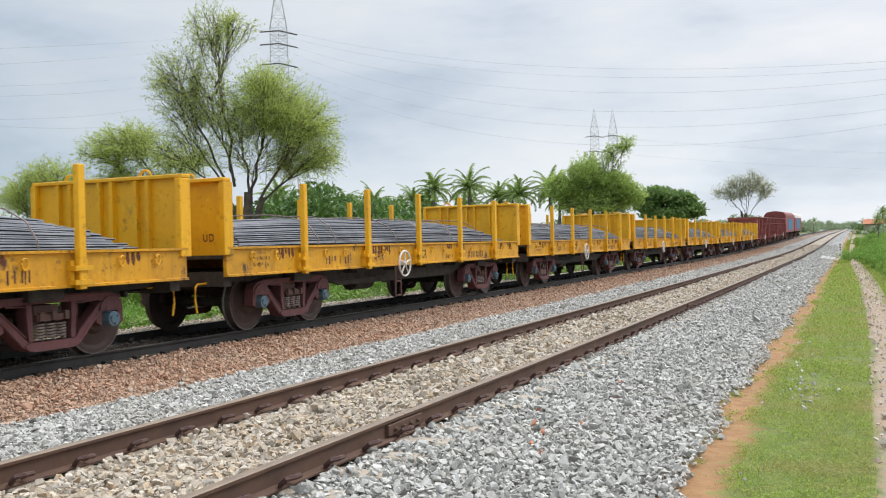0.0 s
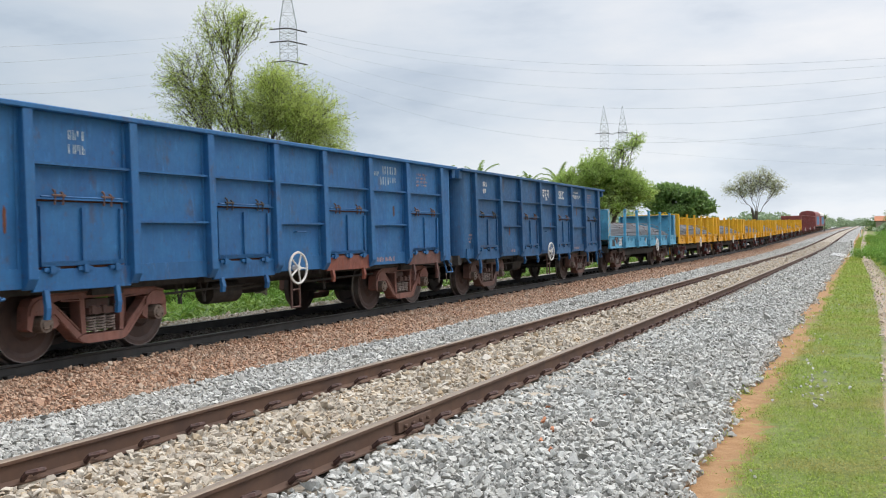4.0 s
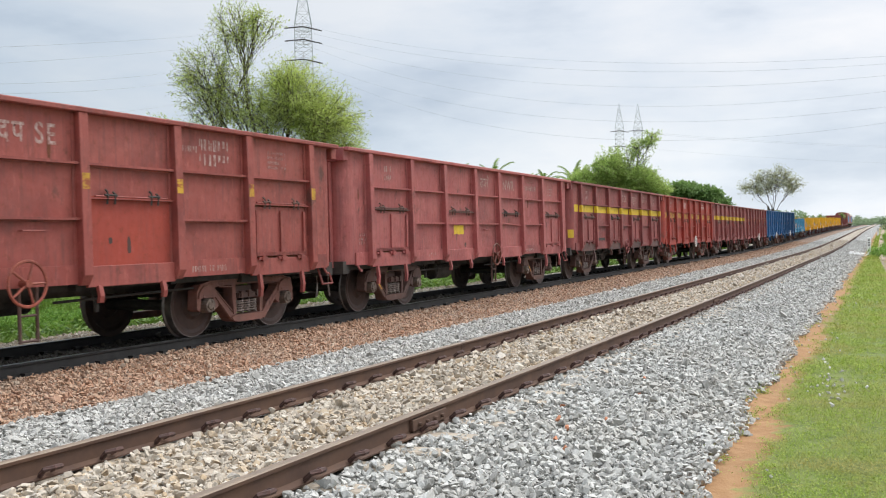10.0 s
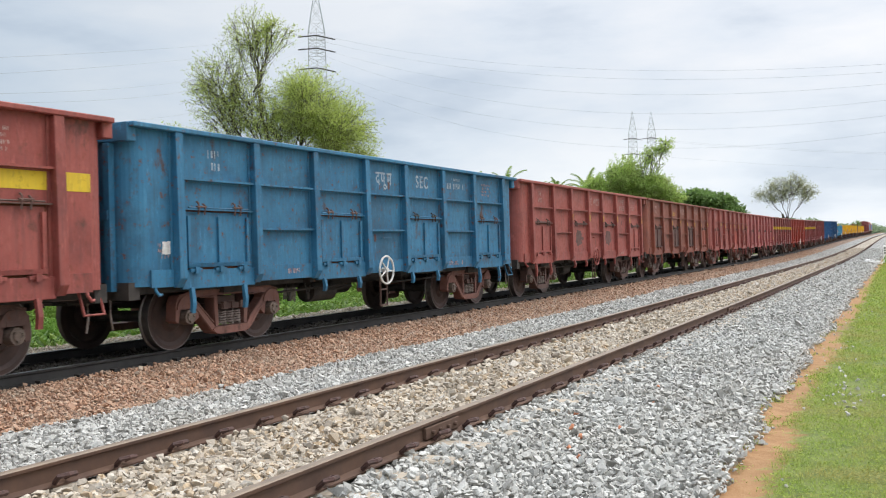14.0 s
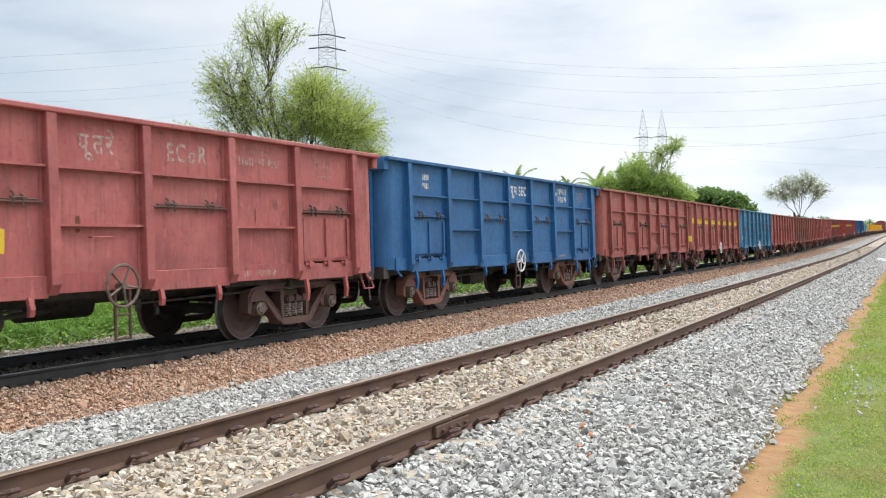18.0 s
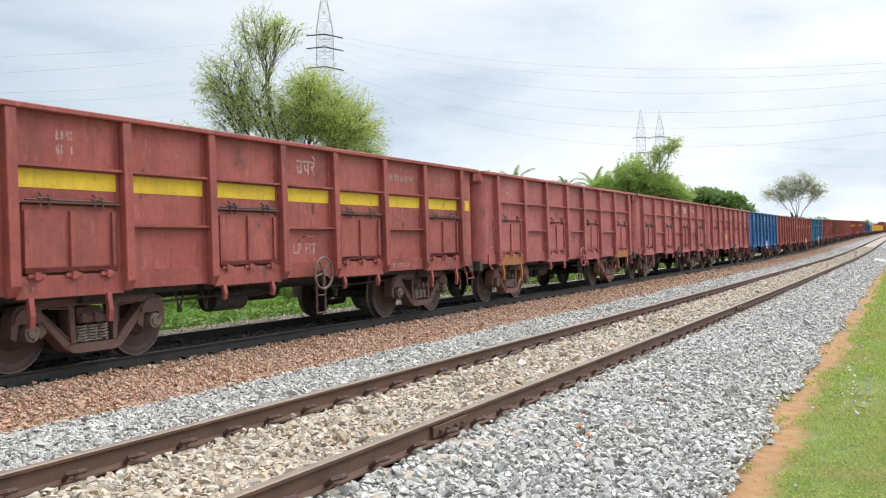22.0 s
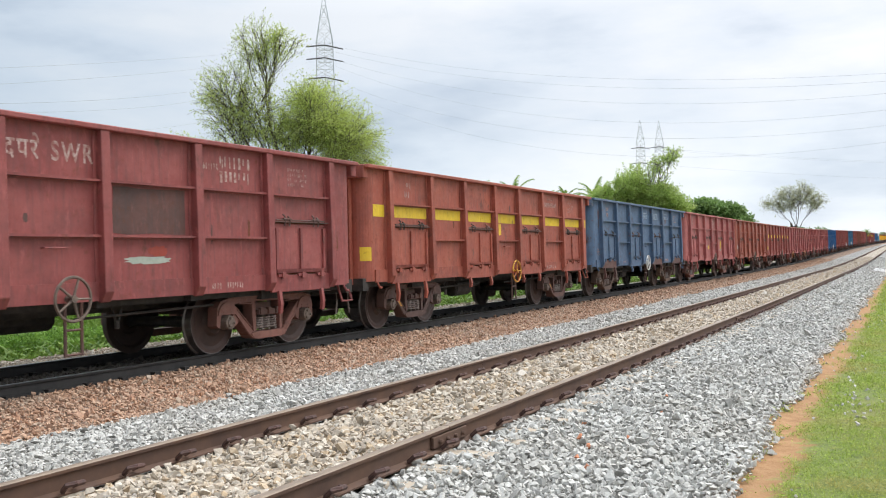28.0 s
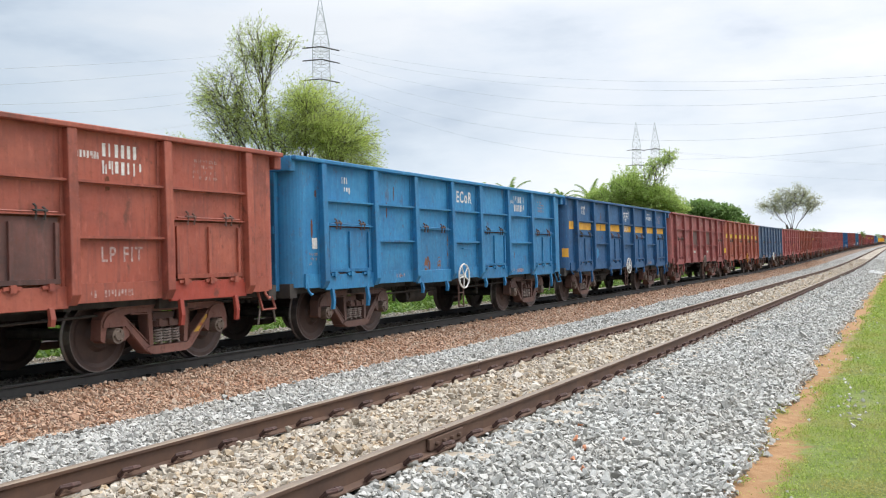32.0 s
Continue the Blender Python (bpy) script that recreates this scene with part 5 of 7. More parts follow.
for number, (colour, label, more) in OPEN_WAGONS.items():
    w = open_wagon("open_wagon", colour, label, **more)
    TRAIN.append((w, 6.55 - OPEN_PITCH * number, 8.8))
    ink = WHITE_OLD if number in FADED else WHITE_WORN if number in (2, 11, 21) else WHITE
    for at, words in WORDS.get(number, ()):
        lettering(w, words, MIDDLE[at], 2.67, 0.23 if len(words) > 6 else 0.25, ink)
    # numbers and dates as bars
    big = number in (2, 8, 10, 14, 19, 23, 25, 26)
    if big:
        bars(w, MIDDLE[6] + 0.12, 2.97, 2, ink, number, 0.17, 0.05, 0.75, 0.95)
        bars(w, MIDDLE[6] - 0.50, 2.85, 1, ink, number + 60, 0.09, 0.03, 0.45, 0.9)
    else:
        bars(w, MIDDLE[6], 2.84, 1, ink, number, 0.13, 0.05, 1.1, 0.97)
        bars(w, MIDDLE[6], 2.96, 1, ink, number + 60, 0.06, 0.03, 0.5, 0.8)
    bars(w, MIDDLE[7], 2.91, 4, WHITE_OLD, number + 20, 0.05, 0.03, 0.55, 0.6)
    if number != 24:
        bars(w, MIDDLE[1], 2.91, 2, ink if colour in ("navy", "sky", "blue", "rusty_blue") else WHITE_OLD, number + 30, 0.12, 0.06, 0.35, 0.85)
    bars(w, MIDDLE[6] - 0.1, 1.10, 1, WHITE_OLD, number + 40, 0.09, 0.03, 0.8, 0.8, WALL + 0.0315)
    if number % 2:
        bars(w, MIDDLE[2] + 0.2, 1.12, 1, WHITE_OLD, number + 50, 0.08, 0.03, 0.35, 0.8, WALL + 0.0315)
        bars(w, MIDDLE[0] + 0.05, 1.55, 3, WHITE_OLD, number + 55, 0.05, 0.03, 0.3, 0.6)
    if number in (4, 6, 12, 22):
        patch(w, -0.62, -0.28 if number != 12 else 0.0, 1.90, 2.17, STRIPE, "square yellow patch below the band")
    if number in (4, 6):
        patch(w, MIDDLE[2] - 0.72, MIDDLE[2] - 0.30, 1.50, 1.64, STRIPE, "small yellow patch")
    if number == 6:
        patch(w, MIDDLE[2] - 0.7, MIDDLE[2] + 0.5, 1.24, 1.34, GRIME, "black painted-out mark")
    if number in (12, 24, 6, 18, 22):
        corner_mark(w, 1.36, 1.62, STRIPE_DEEP if number == 24 else STRIPE, "small yellow end mark")
    if number == 7:
        patch(w, MIDDLE[3] - 0.30, MIDDLE[3] + 0.24, 1.52, 1.74, STRIPE, "yellow patch", WALL + 0.0145)
    if number == 8:
        blotch(w, MIDDLE[2] - 0.45, MIDDLE[2] + 0.35, 2.24, 2.40, STRIPE_OLD, "yellow smear")
    if number in (4, 6):
        for y in POSTS:
            bm = bmesh.new()
            prism(bm, [(WALL + 0.02, 2.19), (WALL + 0.1245, 2.19), (WALL + 0.1205, 2.42), (WALL + 0.02, 2.42)], "y", y - 0.0765, y + 0.0765)
            part("post_band", bm, STRIPE, w, "yellow band across a post")
    if number in (8, 9, 10):
        for y in POSTS[2:]:
            bm = bmesh.new()
            prism(bm, [(WALL + 0.05, 2.14), (WALL + 0.1255, 2.14), (WALL + 0.1220, 2.34), (WALL + 0.05, 2.34)], "y", y - 0.06, y + 0.06)
            part("post_mark", bm, STRIPE_OLD, w, "worn yellow mark on a post")
    if number == 9:
        lettering(w, "SECR", MIDDLE[3], 2.58, 0.18, STRIPE_OLD)
    if number == 10:
        for at in (3, 5):
            blotch(w, MIDDLE[at] - 0.35, MIDDLE[at] + 0.30, 1.35, 1.85, DOOR_DARK, "sooty smudge", WALL + 0.0145)
    if number == 15:
        patch(w, MIDDLE[3] - 0.12, MIDDLE[3] + 0.24, 1.44, 1.72, STRIPE, "yellow square", WALL + 0.0145)
    if number == 18:
        lettering(w, "LP FIT", MIDDLE[4] - 0.1, 1.34, 0.17, WHITE_OLD)
    if number == 26:
        lettering(w, "LP FIT", MIDDLE[6] + 0.05, 1.46, 0.19, WHITE_OLD)
    if number == 19:
        patch(w, MIDDLE[2] - 0.5, MIDDLE[2] - 0.22, 1.42, 1.60, WHITE, "torn white paper label")
        patch(w, MIDDLE[0] - 0.08, MIDDLE[0] + 0.12, 1.46, 1.70, WHITE, "torn white paper label")
    if number == 17:
        patch(w, MIDDLE[8] - 0.10, MIDDLE[8] + 0.16, 1.64, 1.86, WHITE, "torn white paper label")
    if number == 7:
        for at, tilt in ((3, 0.0), (5, -0.045)):
            rib = part("bent_rib", made("bent_rib%d" % at, rib_mesh, 1, MIDDLE[at] - 0.74, MIDDLE[at] + 0.74, SHELF, 0.07), PAINTS["rose"], w)
            rib.rotation_euler = (tilt, 0, 0)
            rib.location = (0, MIDDLE[at] * (1 - math.cos(tilt)) + SHELF * math.sin(tilt), SHELF * (1 - math.cos(tilt)) - MIDDLE[at] * math.sin(tilt))
    if number == 20:
        patch(w, MIDDLE[5] + 0.22, MIDDLE[5] + 0.54, 1.50, 1.88, STRIPE, "yellow painted square", WALL + 0.0145)
        blotch(w, MIDDLE[5] + 0.06, MIDDLE[5] + 0.56, 1.38, 1.48, SAGE, "pale green smear", WALL + 0.0145)
        blotch(w, MIDDLE[5] - 0.6, MIDDLE[5] - 0.1, 1.5, 1.95, PAINTS["red"], "darker red stain", WALL + 0.0140)
        blotch(w, MIDDLE[8] - 0.14, MIDDLE[8] + 0.16, 1.66, 1.86, SAGE, "pale green smear")
        patch(w, MIDDLE[8] - 0.06, MIDDLE[8] + 0.07, 1.46, 1.56, WHITE, "torn white paper label")
        blotch(w, MIDDLE[3] + 0.12, MIDDLE[3] + 0.45, 1.46, 1.66, STRIPE, "yellow smear", WALL + 0.0145)
        blotch(w, MIDDLE[3] - 0.55, MIDDLE[3] + 0.05, 1.58, 1.68, SAGE, "grey smear", WALL + 0.0145)
    if number == 23:
        for at in (3, 5):
            patch(w, MIDDLE[at] - 0.66, MIDDLE[at] + 0.66, 1.80, 2.41, DOOR_DARK, "dark replaced panel", WALL + 0.002)
            blotch(w, MIDDLE[at] - 0.48, MIDDLE[at] + 0.40, 1.40, 1.50, SAGE, "pale scraped smear", WALL + 0.002)
            blotch(w, MIDDLE[at] - 0.05, MIDDLE[at] + 0.30, 1.50, 1.64, DOOR_RED, "fresh red smear", WALL + 0.0034)
    if number == 24:
        lettering(w, "SECR", MIDDLE[4], 2.235, 0.17, WHITE, WALL + 0.0065)
        lettering(w, "वापसी", MIDDLE[1] - 0.02, 2.82, 0.11, WHITE)
        lettering(w, "8-25", MIDDLE[1] - 0.02, 2.68, 0.12, WHITE)
        blotch(w, MIDDLE[2] - 0.6, MIDDLE[2] - 0.1, 1.30, 1.62, PAINTS["sky"], "paler repainted smear")
    if number == 25:
        for y0, y1, z0, z1 in ((-0.72, -0.66, 1.14, 1.98), (-0.70, 0.68, 1.10, 1.17), (-0.42, -0.26, 1.02, 1.42), (0.18, 0.34, 1.06, 1.44), (0.66, 0.71, 1.20, 1.96)):
            blotch(w, MIDDLE[3] + y0, MIDDLE[3] + y1, z0, z1, RUST_RUN, "flaking rust at a door's edge", WALL + 0.0160)
        patch(w, MIDDLE[0] - 0.02, MIDDLE[0] + 0.16, 1.62, 1.80, WHITE, "white square")
    r = random.Random(number + 300)
    for j in range(r.choice((3, 4, 5))):
        at = r.choice((0, 1, 2, 2, 4, 4, 6, 6, 7, 8))
        y0, z0, tall = MIDDLE[at] + r.uniform(-0.5, 0.4) * (0.3 if at in (0, 8) else 1.0), r.uniform(1.35, 2.6), r.uniform(0.10, 0.34)
        if at % 2 == 0:
            blotch(w, y0, y0 + r.uniform(0.03, 0.09), z0, min(2.95, z0 + tall), r.choice((RUST, DOOR_DARK, RUST)), "dark rust stain", WALL + 0.0012, j)
    if number in (7, 8, 10, 20, 25):
        for at in (3, 5) if number != 25 else (3,):
            for k in range(2):
                y0 = MIDDLE[at] + r.uniform(-0.68, 0.5)
                z0 = r.uniform(1.14, 1.75)
                blotch(w, y0, y0 + r.uniform(0.05, 0.16), z0, z0 + r.uniform(0.08, 0.24), r.choice((PAINTS["brown"], DOOR_DARK)), "rust stain on a plate", WALL + 0.0164 + 0.0004 * k, k)
    if number == 11:
        patch(w, MIDDLE[0] - 0.02, MIDDLE[0] + 0.16, 1.40, 1.58, WHITE, "white square")
    if number == 3:
        for at in range(0, 9):
            for i in range(3 if at in (0, 8) else 8):
                bm = bmesh.new()
                y0 = MIDDLE[at] + (-0.15 if at in (0, 8) else -0.62) + i * 0.15
                prism(bm, [(y0, 2.20), (y0 + 0.06, 2.20), (y0 + 0.14, 2.34), (y0 + 0.08, 2.34)], "x", WALL + 0.001, WALL + 0.004)
                part("hatch_mark", bm, STRIPE_OLD, w, "worn yellow diagonal mark")
for k in range(8):
    w = flat_wagon("flat_wagon", "cyan" if k == 0 else "yellow", "pale cyan flat wagon with stakes and curved end walls" if k == 0 else "golden yellow flat wagon with stakes and end walls", k, k == 0)
    TRAIN.append((w, 7.15 + FLAT_PITCH * k + (0.10 if k == 0 else 0.0), 9.144))
    TRAIN.append((steel_bars(k), 7.15 + FLAT_PITCH * k, 9.144))
front = 7.15 + FLAT_PITCH * 7.5
for k in range(3):
    w = open_wagon("open_wagon", "maroon", "maroon open wagon far ahead in the train")
    TRAIN.append((w, front + OPEN_PITCH * (k + 0.5), 8.8))
front += OPEN_PITCH * 3


def loco_body_mesh(bm):
    prism(bm, [(-1.45, 1.15), (1.45, 1.15), (1.45, 3.3), (-1.45, 3.3)], "y", -10.0, 10.0)


def loco_roof_mesh(bm):
    prism(bm, [(1.5, 3.3), (1.42, 3.75), (1.0, 4.1), (0.0, 4.25), (-1.0, 4.1), (-1.42, 3.75), (-1.5, 3.3)], "y", -10.05, 10.05)


def locomotive(pale):
    """A box-shaped locomotive, far off at the head of the train."""
    t = tagged(new("locomotive"), "maroon locomotive with blue side panels and a pale domed roof" if pale else "maroon locomotive with blue side panels and a domed roof", "locomotive", "locomotives of the goods train")
    part("body", made("loco_body", loco_body_mesh), PAINTS["maroon"], t, "maroon body")
    part("roof", made("loco_roof", loco_roof_mesh), WHITE if pale else PAINTS["maroon"], t, "pale domed roof" if pale else "maroon domed roof")
    underframe(t, HALF)
    bm = bmesh.new()
    box(bm, 1.451, 1.47, -4.6, 4.6, 1.5, 3.1)
    part("side_panel", bm, PAINTS["sky"], t, "blue side panel")
    for y in (-5.5, 5.5):
        bogie(t, "locomotive", y, CAPS)
    return t


for k in range(2):
    TRAIN.append((locomotive(k == 1), front + 10.6 + 21.4 * k, 12.0))

# ---- loose stones ----
OCT_V = np.array([(1, 0, 0), (0, 1, 0), (-1, 0, 0), (0, -1, 0), (0, 0, 1), (0, 0, -1)], dtype=float)
OCT_F = np.array([(0, 1, 4), (1, 2, 4), (2, 3, 4), (3, 0, 4), (1, 0, 5), (2, 1, 5), (3, 2, 5), (0, 3, 5)])


def broken_stone(seed):
    """A sharp-edged stone: the hull of a few chance points, with flat facets."""
    r = np.random.default_rng(seed)
    bm = bmesh.new()
    for i in range(10):
        d = r.normal(0, 1, 3)
        bm.verts.new(Vector(d / np.linalg.norm(d) * r.uniform(0.92, 1.12)))
    hull = bmesh.ops.convex_hull(bm, input=bm.verts)
    loose = [v for v in bm.verts if not v.link_faces]
    bmesh.ops.delete(bm, geom=loose, context="VERTS")
    bmesh.ops.recalc_face_normals(bm, faces=bm.faces)
    bm.verts.index_update()
    out = np.array([v.co[:] for v in bm.verts]), np.array([[v.index for v in f.verts] for f in bm.faces])
    bm.free()
    return out


BROKEN = [broken_stone(500 + i) for i in range(14)]


def scatter_points(rng, u0, u1, y0, y1, gap):
    """Places on a jittered grid between the laterals u0 and u1, about gap apart."""
    us, ys = np.arange(u0, u1, gap), np.arange(y0, y1, gap)
    U, Y = np.meshgrid(us, ys)
    U = U + rng.uniform(-0.5, 0.5, U.shape) * gap
    Y = Y + rng.uniform(-0.5, 0.5, Y.shape) * gap
    return U.ravel(), Y.ravel()


def stones(name, label, mat, seed, u, y, size, coarse=False, sink=0.15, lift=0.0):
    """Angular stones of about that size lying on the ground at the places given."""
    rng = np.random.default_rng(seed)
    n = len(u)
    r = size * rng.lognormal(0, 0.27, n)
    stretch = np.stack([rng.uniform(0.9, 1.35, n), rng.uniform(0.65, 1.0, n), rng.uniform(0.45, 0.8, n)], -1) * r[:, None]
    a, b, c = rng.uniform(0, 2 * math.pi, n), rng.normal(0, 0.65, n), rng.normal(0, 0.65, n)
    ca, sa, cb, sb, cc, sc = np.cos(a), np.sin(a), np.cos(b), np.sin(b), np.cos(c), np.sin(c)
    one, zero = np.ones(n), np.zeros(n)
    rz = np.stack([ca, -sa, zero, sa, ca, zero, zero, zero, one], -1).reshape(n, 3, 3)
    rx = np.stack([one, zero, zero, zero, cb, -sb, zero, sb, cb], -1).reshape(n, 3, 3)
    ry = np.stack([cc, zero, sc, zero, one, zero, -sc, zero, cc], -1).reshape(n, 3, 3)
    turn = rz @ rx @ ry
    z = ground_z(u, y) + r * (0.5 - sink) + rng.uniform(-0.8, 0.8, n) * r + lift
    place = np.stack([u + bend(y), y, z], -1)
    kinds = [(OCT_V, OCT_F)] if coarse else BROKEN
    which = rng.integers(0, len(kinds), n)
    verts, faces, count = [], [], 0
    for i, (base, tris) in enumerate(kinds):
        at = which == i
        m, k = int(at.sum()), len(base)
        shape = np.repeat(base[None], m, 0)
        if coarse:
            shape = shape * rng.uniform(0.6, 1.3, (m, k, 1)) + rng.normal(0, 0.14, (m, k, 3))
        shape = np.einsum("nij,nkj->nki", turn[at], shape * stretch[at][:, None])
        verts.append((shape + place[at][:, None]).reshape(-1, 3))
        faces.append((tris[None] + (count + np.arange(m) * k)[:, None, None]).reshape(-1, 3))
        count += m * k
    return tagged(new(name, soup(name, np.concatenate(verts), np.concatenate(faces), mat)), label, "ballast stones", kind="stuff")


def clear_of_rails(u, y, train=False):
    keep = np.ones(len(u), dtype=bool)
    for c in (NEAR_X, TRAIN_X):
        for s in (-1, 1):
            keep &= np.abs(u - (c + s * (GAUGE / 2 + 0.036))) > 0.085
    return keep


SLEEPER_GAP, SLEEPER_START = 0.545, 1.22


def on_sleeper(u, y, margin=0.0):
    d = np.abs((y - SLEEPER_START + SLEEPER_GAP / 2) % SLEEPER_GAP - SLEEPER_GAP / 2)
    return (np.abs(u - NEAR_X) < 1.36) & (d < 0.115 - margin)


rng = np.random.default_rng(11)
BANDS = [(-7.0, 2.5, 0.062, True), (2.5, 9.0, 0.035, False), (9.0, 17.0, 0.040, False), (17.0, 30.0, 0.058, True), (30.0, 55.0, 0.078, True), (55.0, 115.0, 0.12, True)]
for y0, y1, gap, coarse in BANDS:
    size = 0.0235 if gap < 0.04 else 0.025 if gap < 0.05 else 0.028 if gap < 0.07 else 0.036 if gap < 0.1 else 0.042
    # near shoulder
    u, y = scatter_points(rng, -3.40, -0.9, y0, y1, gap)
    foot = toe(y) + rng.normal(0, 0.035, len(u)) + 0.10 * np.sin(y * 1.7) * np.cos(y * 0.63)
    keep = clear_of_rails(u, y) & (u < foot) & ~(on_sleeper(u, y, 0.03) & (rng.random(len(u)) < 0.05) & (u < -3.1))
    stones("ballast_stones", "angular grey crushed stones heaped in a shoulder", STONE_GREY, int(y0 * 10) + 200 + 1, u[keep], y[keep], size * 1.1, coarse)
    # between the near rails: tan stones, sleepers half buried
    u, y = scatter_points(rng, -5.12, -3.60, y0, y1, gap)
    keep = clear_of_rails(u, y) & ~(on_sleeper(u, y) & (rng.random(len(u)) < np.where(np.abs(np.abs(u - NEAR_X) - 0.87) < 0.2, 0.5, 0.06)))
    stones("ballast_stones", "tan and grey crushed stones between the rails", STONE_TAN, int(y0 * 10) + 200 + 2, u[keep], y[keep], size * 1.2, coarse, lift=0.004)
    # far shoulder of the near line
    u, y = scatter_points(rng, -7.9, -5.30, y0, y1, gap)
    keep = clear_of_rails(u, y) & (u > -7.72 + 0.12 * np.sin(y * 0.9) + rng.normal(0, 0.05, len(u)))
    stones("ballast_stones", "angular grey crushed stones beside the rails", STONE_GREY, int(y0 * 10) + 200 + 3, u[keep], y[keep], size, coarse)
    # reddish bed of the loaded line
    u, y = scatter_points(rng, -9.66, -7.72, y0, y1, gap * 1.05)
    keep = clear_of_rails(u, y)
    stones("ballast_stones", "reddish-brown crushed stones beside the train", STONE_RED, int(y0 * 10) + 200 + 4, u[keep], y[keep], size * 0.95, coarse, sink=0.25)
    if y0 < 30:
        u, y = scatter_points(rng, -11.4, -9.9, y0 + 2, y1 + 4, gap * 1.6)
        stones("ballast_stones", "black stones between the loaded rails", STONE_DARK, int(y0 * 10) + 200 + 5, u[clear_of_rails(u, y)], y[clear_of_rails(u, y)], size * 1.1, True, sink=0.3)
        u, y = scatter_points(rng, -13.8, -11.7, y0 + 3, y1 + 6, gap * 1.6)
        stones("ballast_stones", "pale grey and brown stones at the edge of the field", STONE_TAN, int(y0 * 10) + 200 + 6, u[clear_of_rails(u, y)], y[clear_of_rails(u, y)], size * 1.1, True, sink=0.2)
# strays on the earth and in the grass, and a spill of pale rubble
u, y = rng.uniform(-1.6, -0.8, 75), rng.uniform(4.5, 26, 75)
keep = u > toe(y)
stones("stray_stones", "scattered pale stones on bare earth", STONE_PALE, 71, u[keep], y[keep], 0.017)
u, y = rng.normal(-0.75, 0.16, 36), rng.normal(11.4, 0.9, 36)
stones("rubble", "small spill of pale rubble in the grass", STONE_PALE, 72, u, y, 0.022, sink=0.3)
u, y = rng.uniform(0.0, 0.6, 900), rng.uniform(7, 60, 900)
u = u + path_shift(y)
stones("path_gravel", "loose pale gravel on a worn path", STONE_TAN, 73, u, y, 0.026, True)
ORANGE = plain("orange_brick_bits", (0.50, 0.21, 0.11), (0.42, 0.17, 0.09), 0.9, 20.0)
u, y = rng.normal(-2.5, 0.25, 9), np.array([7.4, 7.9, 8.3, 7.0, 9.3, 10.2, 7.6, 6.7, 8.8])
stones("brick_bits", "orange broken brick among grey ballast", ORANGE, 74, u, y, 0.030, lift=0.02)


# ---- sleepers and clips of the near line ----
def sleeper_mesh(bm):
    v = box(bm, -1.37, 1.37, -0.11, 0.11, -0.36, -0.175)
    for p in v:
        if p.co.z > -0.3:
            p.co.y *= 0.86
    bevelled(bm, 0.012)


def clip_mesh(bm, s):
    """A sprung clip on its shoulder, on one side of the rail foot."""
    pts = [(0.05, -0.05, 0.005), (0.10, -0.06, 0.045), (0.13, -0.02, 0.05), (0.12, 0.04, 0.045), (0.07, 0.06, 0.035), (0.045, 0.02, 0.02)]
    tube(bm, [(s * a * 1.15, b * 1.2, -0.150 + c * 1.25) for a, b, c in pts], 0.019)


def sleeper_at(y, parts=True):
    ob = new("sleeper", made("sleeper", sleeper_mesh))
    ob.material_slots[0].link = "OBJECT"
    ob.material_slots[0].material = CONCRETE
    slope = float(bend(y + 0.5) - bend(y - 0.5))
    ob.matrix_world = Matrix.Translation(spot(NEAR_X, y, 0.0)) @ Matrix.Rotation(-slope, 4, "Z")
    tagged(ob, "half-buried pale concrete sleeper", "sleeper", "sleepers of the near line")
    for r in (-1, 1):
        for s in (-1, 1):
            c = part("rail_clip", made("clip%d" % s, clip_mesh, s), CLIP, ob, "rusty sprung rail clip")
            c.location = (r * (GAUGE / 2 + 0.036), 0, 0)


for i in range(-11, 92):
    sleeper_at(SLEEPER_START + SLEEPER_GAP * i)


def far_clips(bm):
    for i in range(150):
        y = SLEEPER_START + SLEEPER_GAP * (92 + i)
        for r in (-1, 1):
            for s in (-1, 1):
                p = spot(NEAR_X + r * (GAUGE / 2 + 0.036) + s * 0.10, y, -0.14)
                box(bm, p.x - 0.035, p.x + 0.035, p.y - 0.06, p.y + 0.06, p.z - 0.03, p.z + 0.03)


def train_clips(bm):
    for i in range(-4, 170):
        y = 0.3 + 0.6 * i
        for r in (-1, 1):
            for s in (-1, 1):
                p = spot(TRAIN_X + r * (GAUGE / 2 + 0.036) + s * 0.10, y, TRAIN_Z - 0.15)
                box(bm, p.x - 0.045, p.x + 0.045, p.y - 0.05, p.y + 0.05, p.z - 0.04, p.z + 0.03)


tagged(new("far_rail_clips", mesh_of((lambda b: (far_clips(b), b)[1])(bmesh.new()), "far_rail_clips", CLIP)), "rusty rail clips along the near line", "rail clips", kind="stuff")
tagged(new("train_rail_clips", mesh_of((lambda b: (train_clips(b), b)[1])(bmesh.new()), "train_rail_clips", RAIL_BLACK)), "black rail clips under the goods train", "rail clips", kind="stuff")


def fishplate(bm):
    box(bm, 0.013, 0.045, -0.30, 0.30, -0.135, -0.045)
    for y in (-0.2, -0.07, 0.07, 0.2):
        rod(bm, (0.045, y, -0.09), (0.075, y, -0.09), 0.018, sides=6)
    bevelled(bm, 0.004)


for yj in (6.80, 20.6):
    ob = tagged(new("fishplate", mesh_of((lambda b: (fishplate(b), b)[1])(bmesh.new()), "fishplate", RAIL_SIDE)), "rusty bolted fishplate across a rail joint", "fishplate")
    ob.matrix_world = Matrix.Translation(spot(NEAR_X + GAUGE / 2 + 0.036, yj, 0.0))


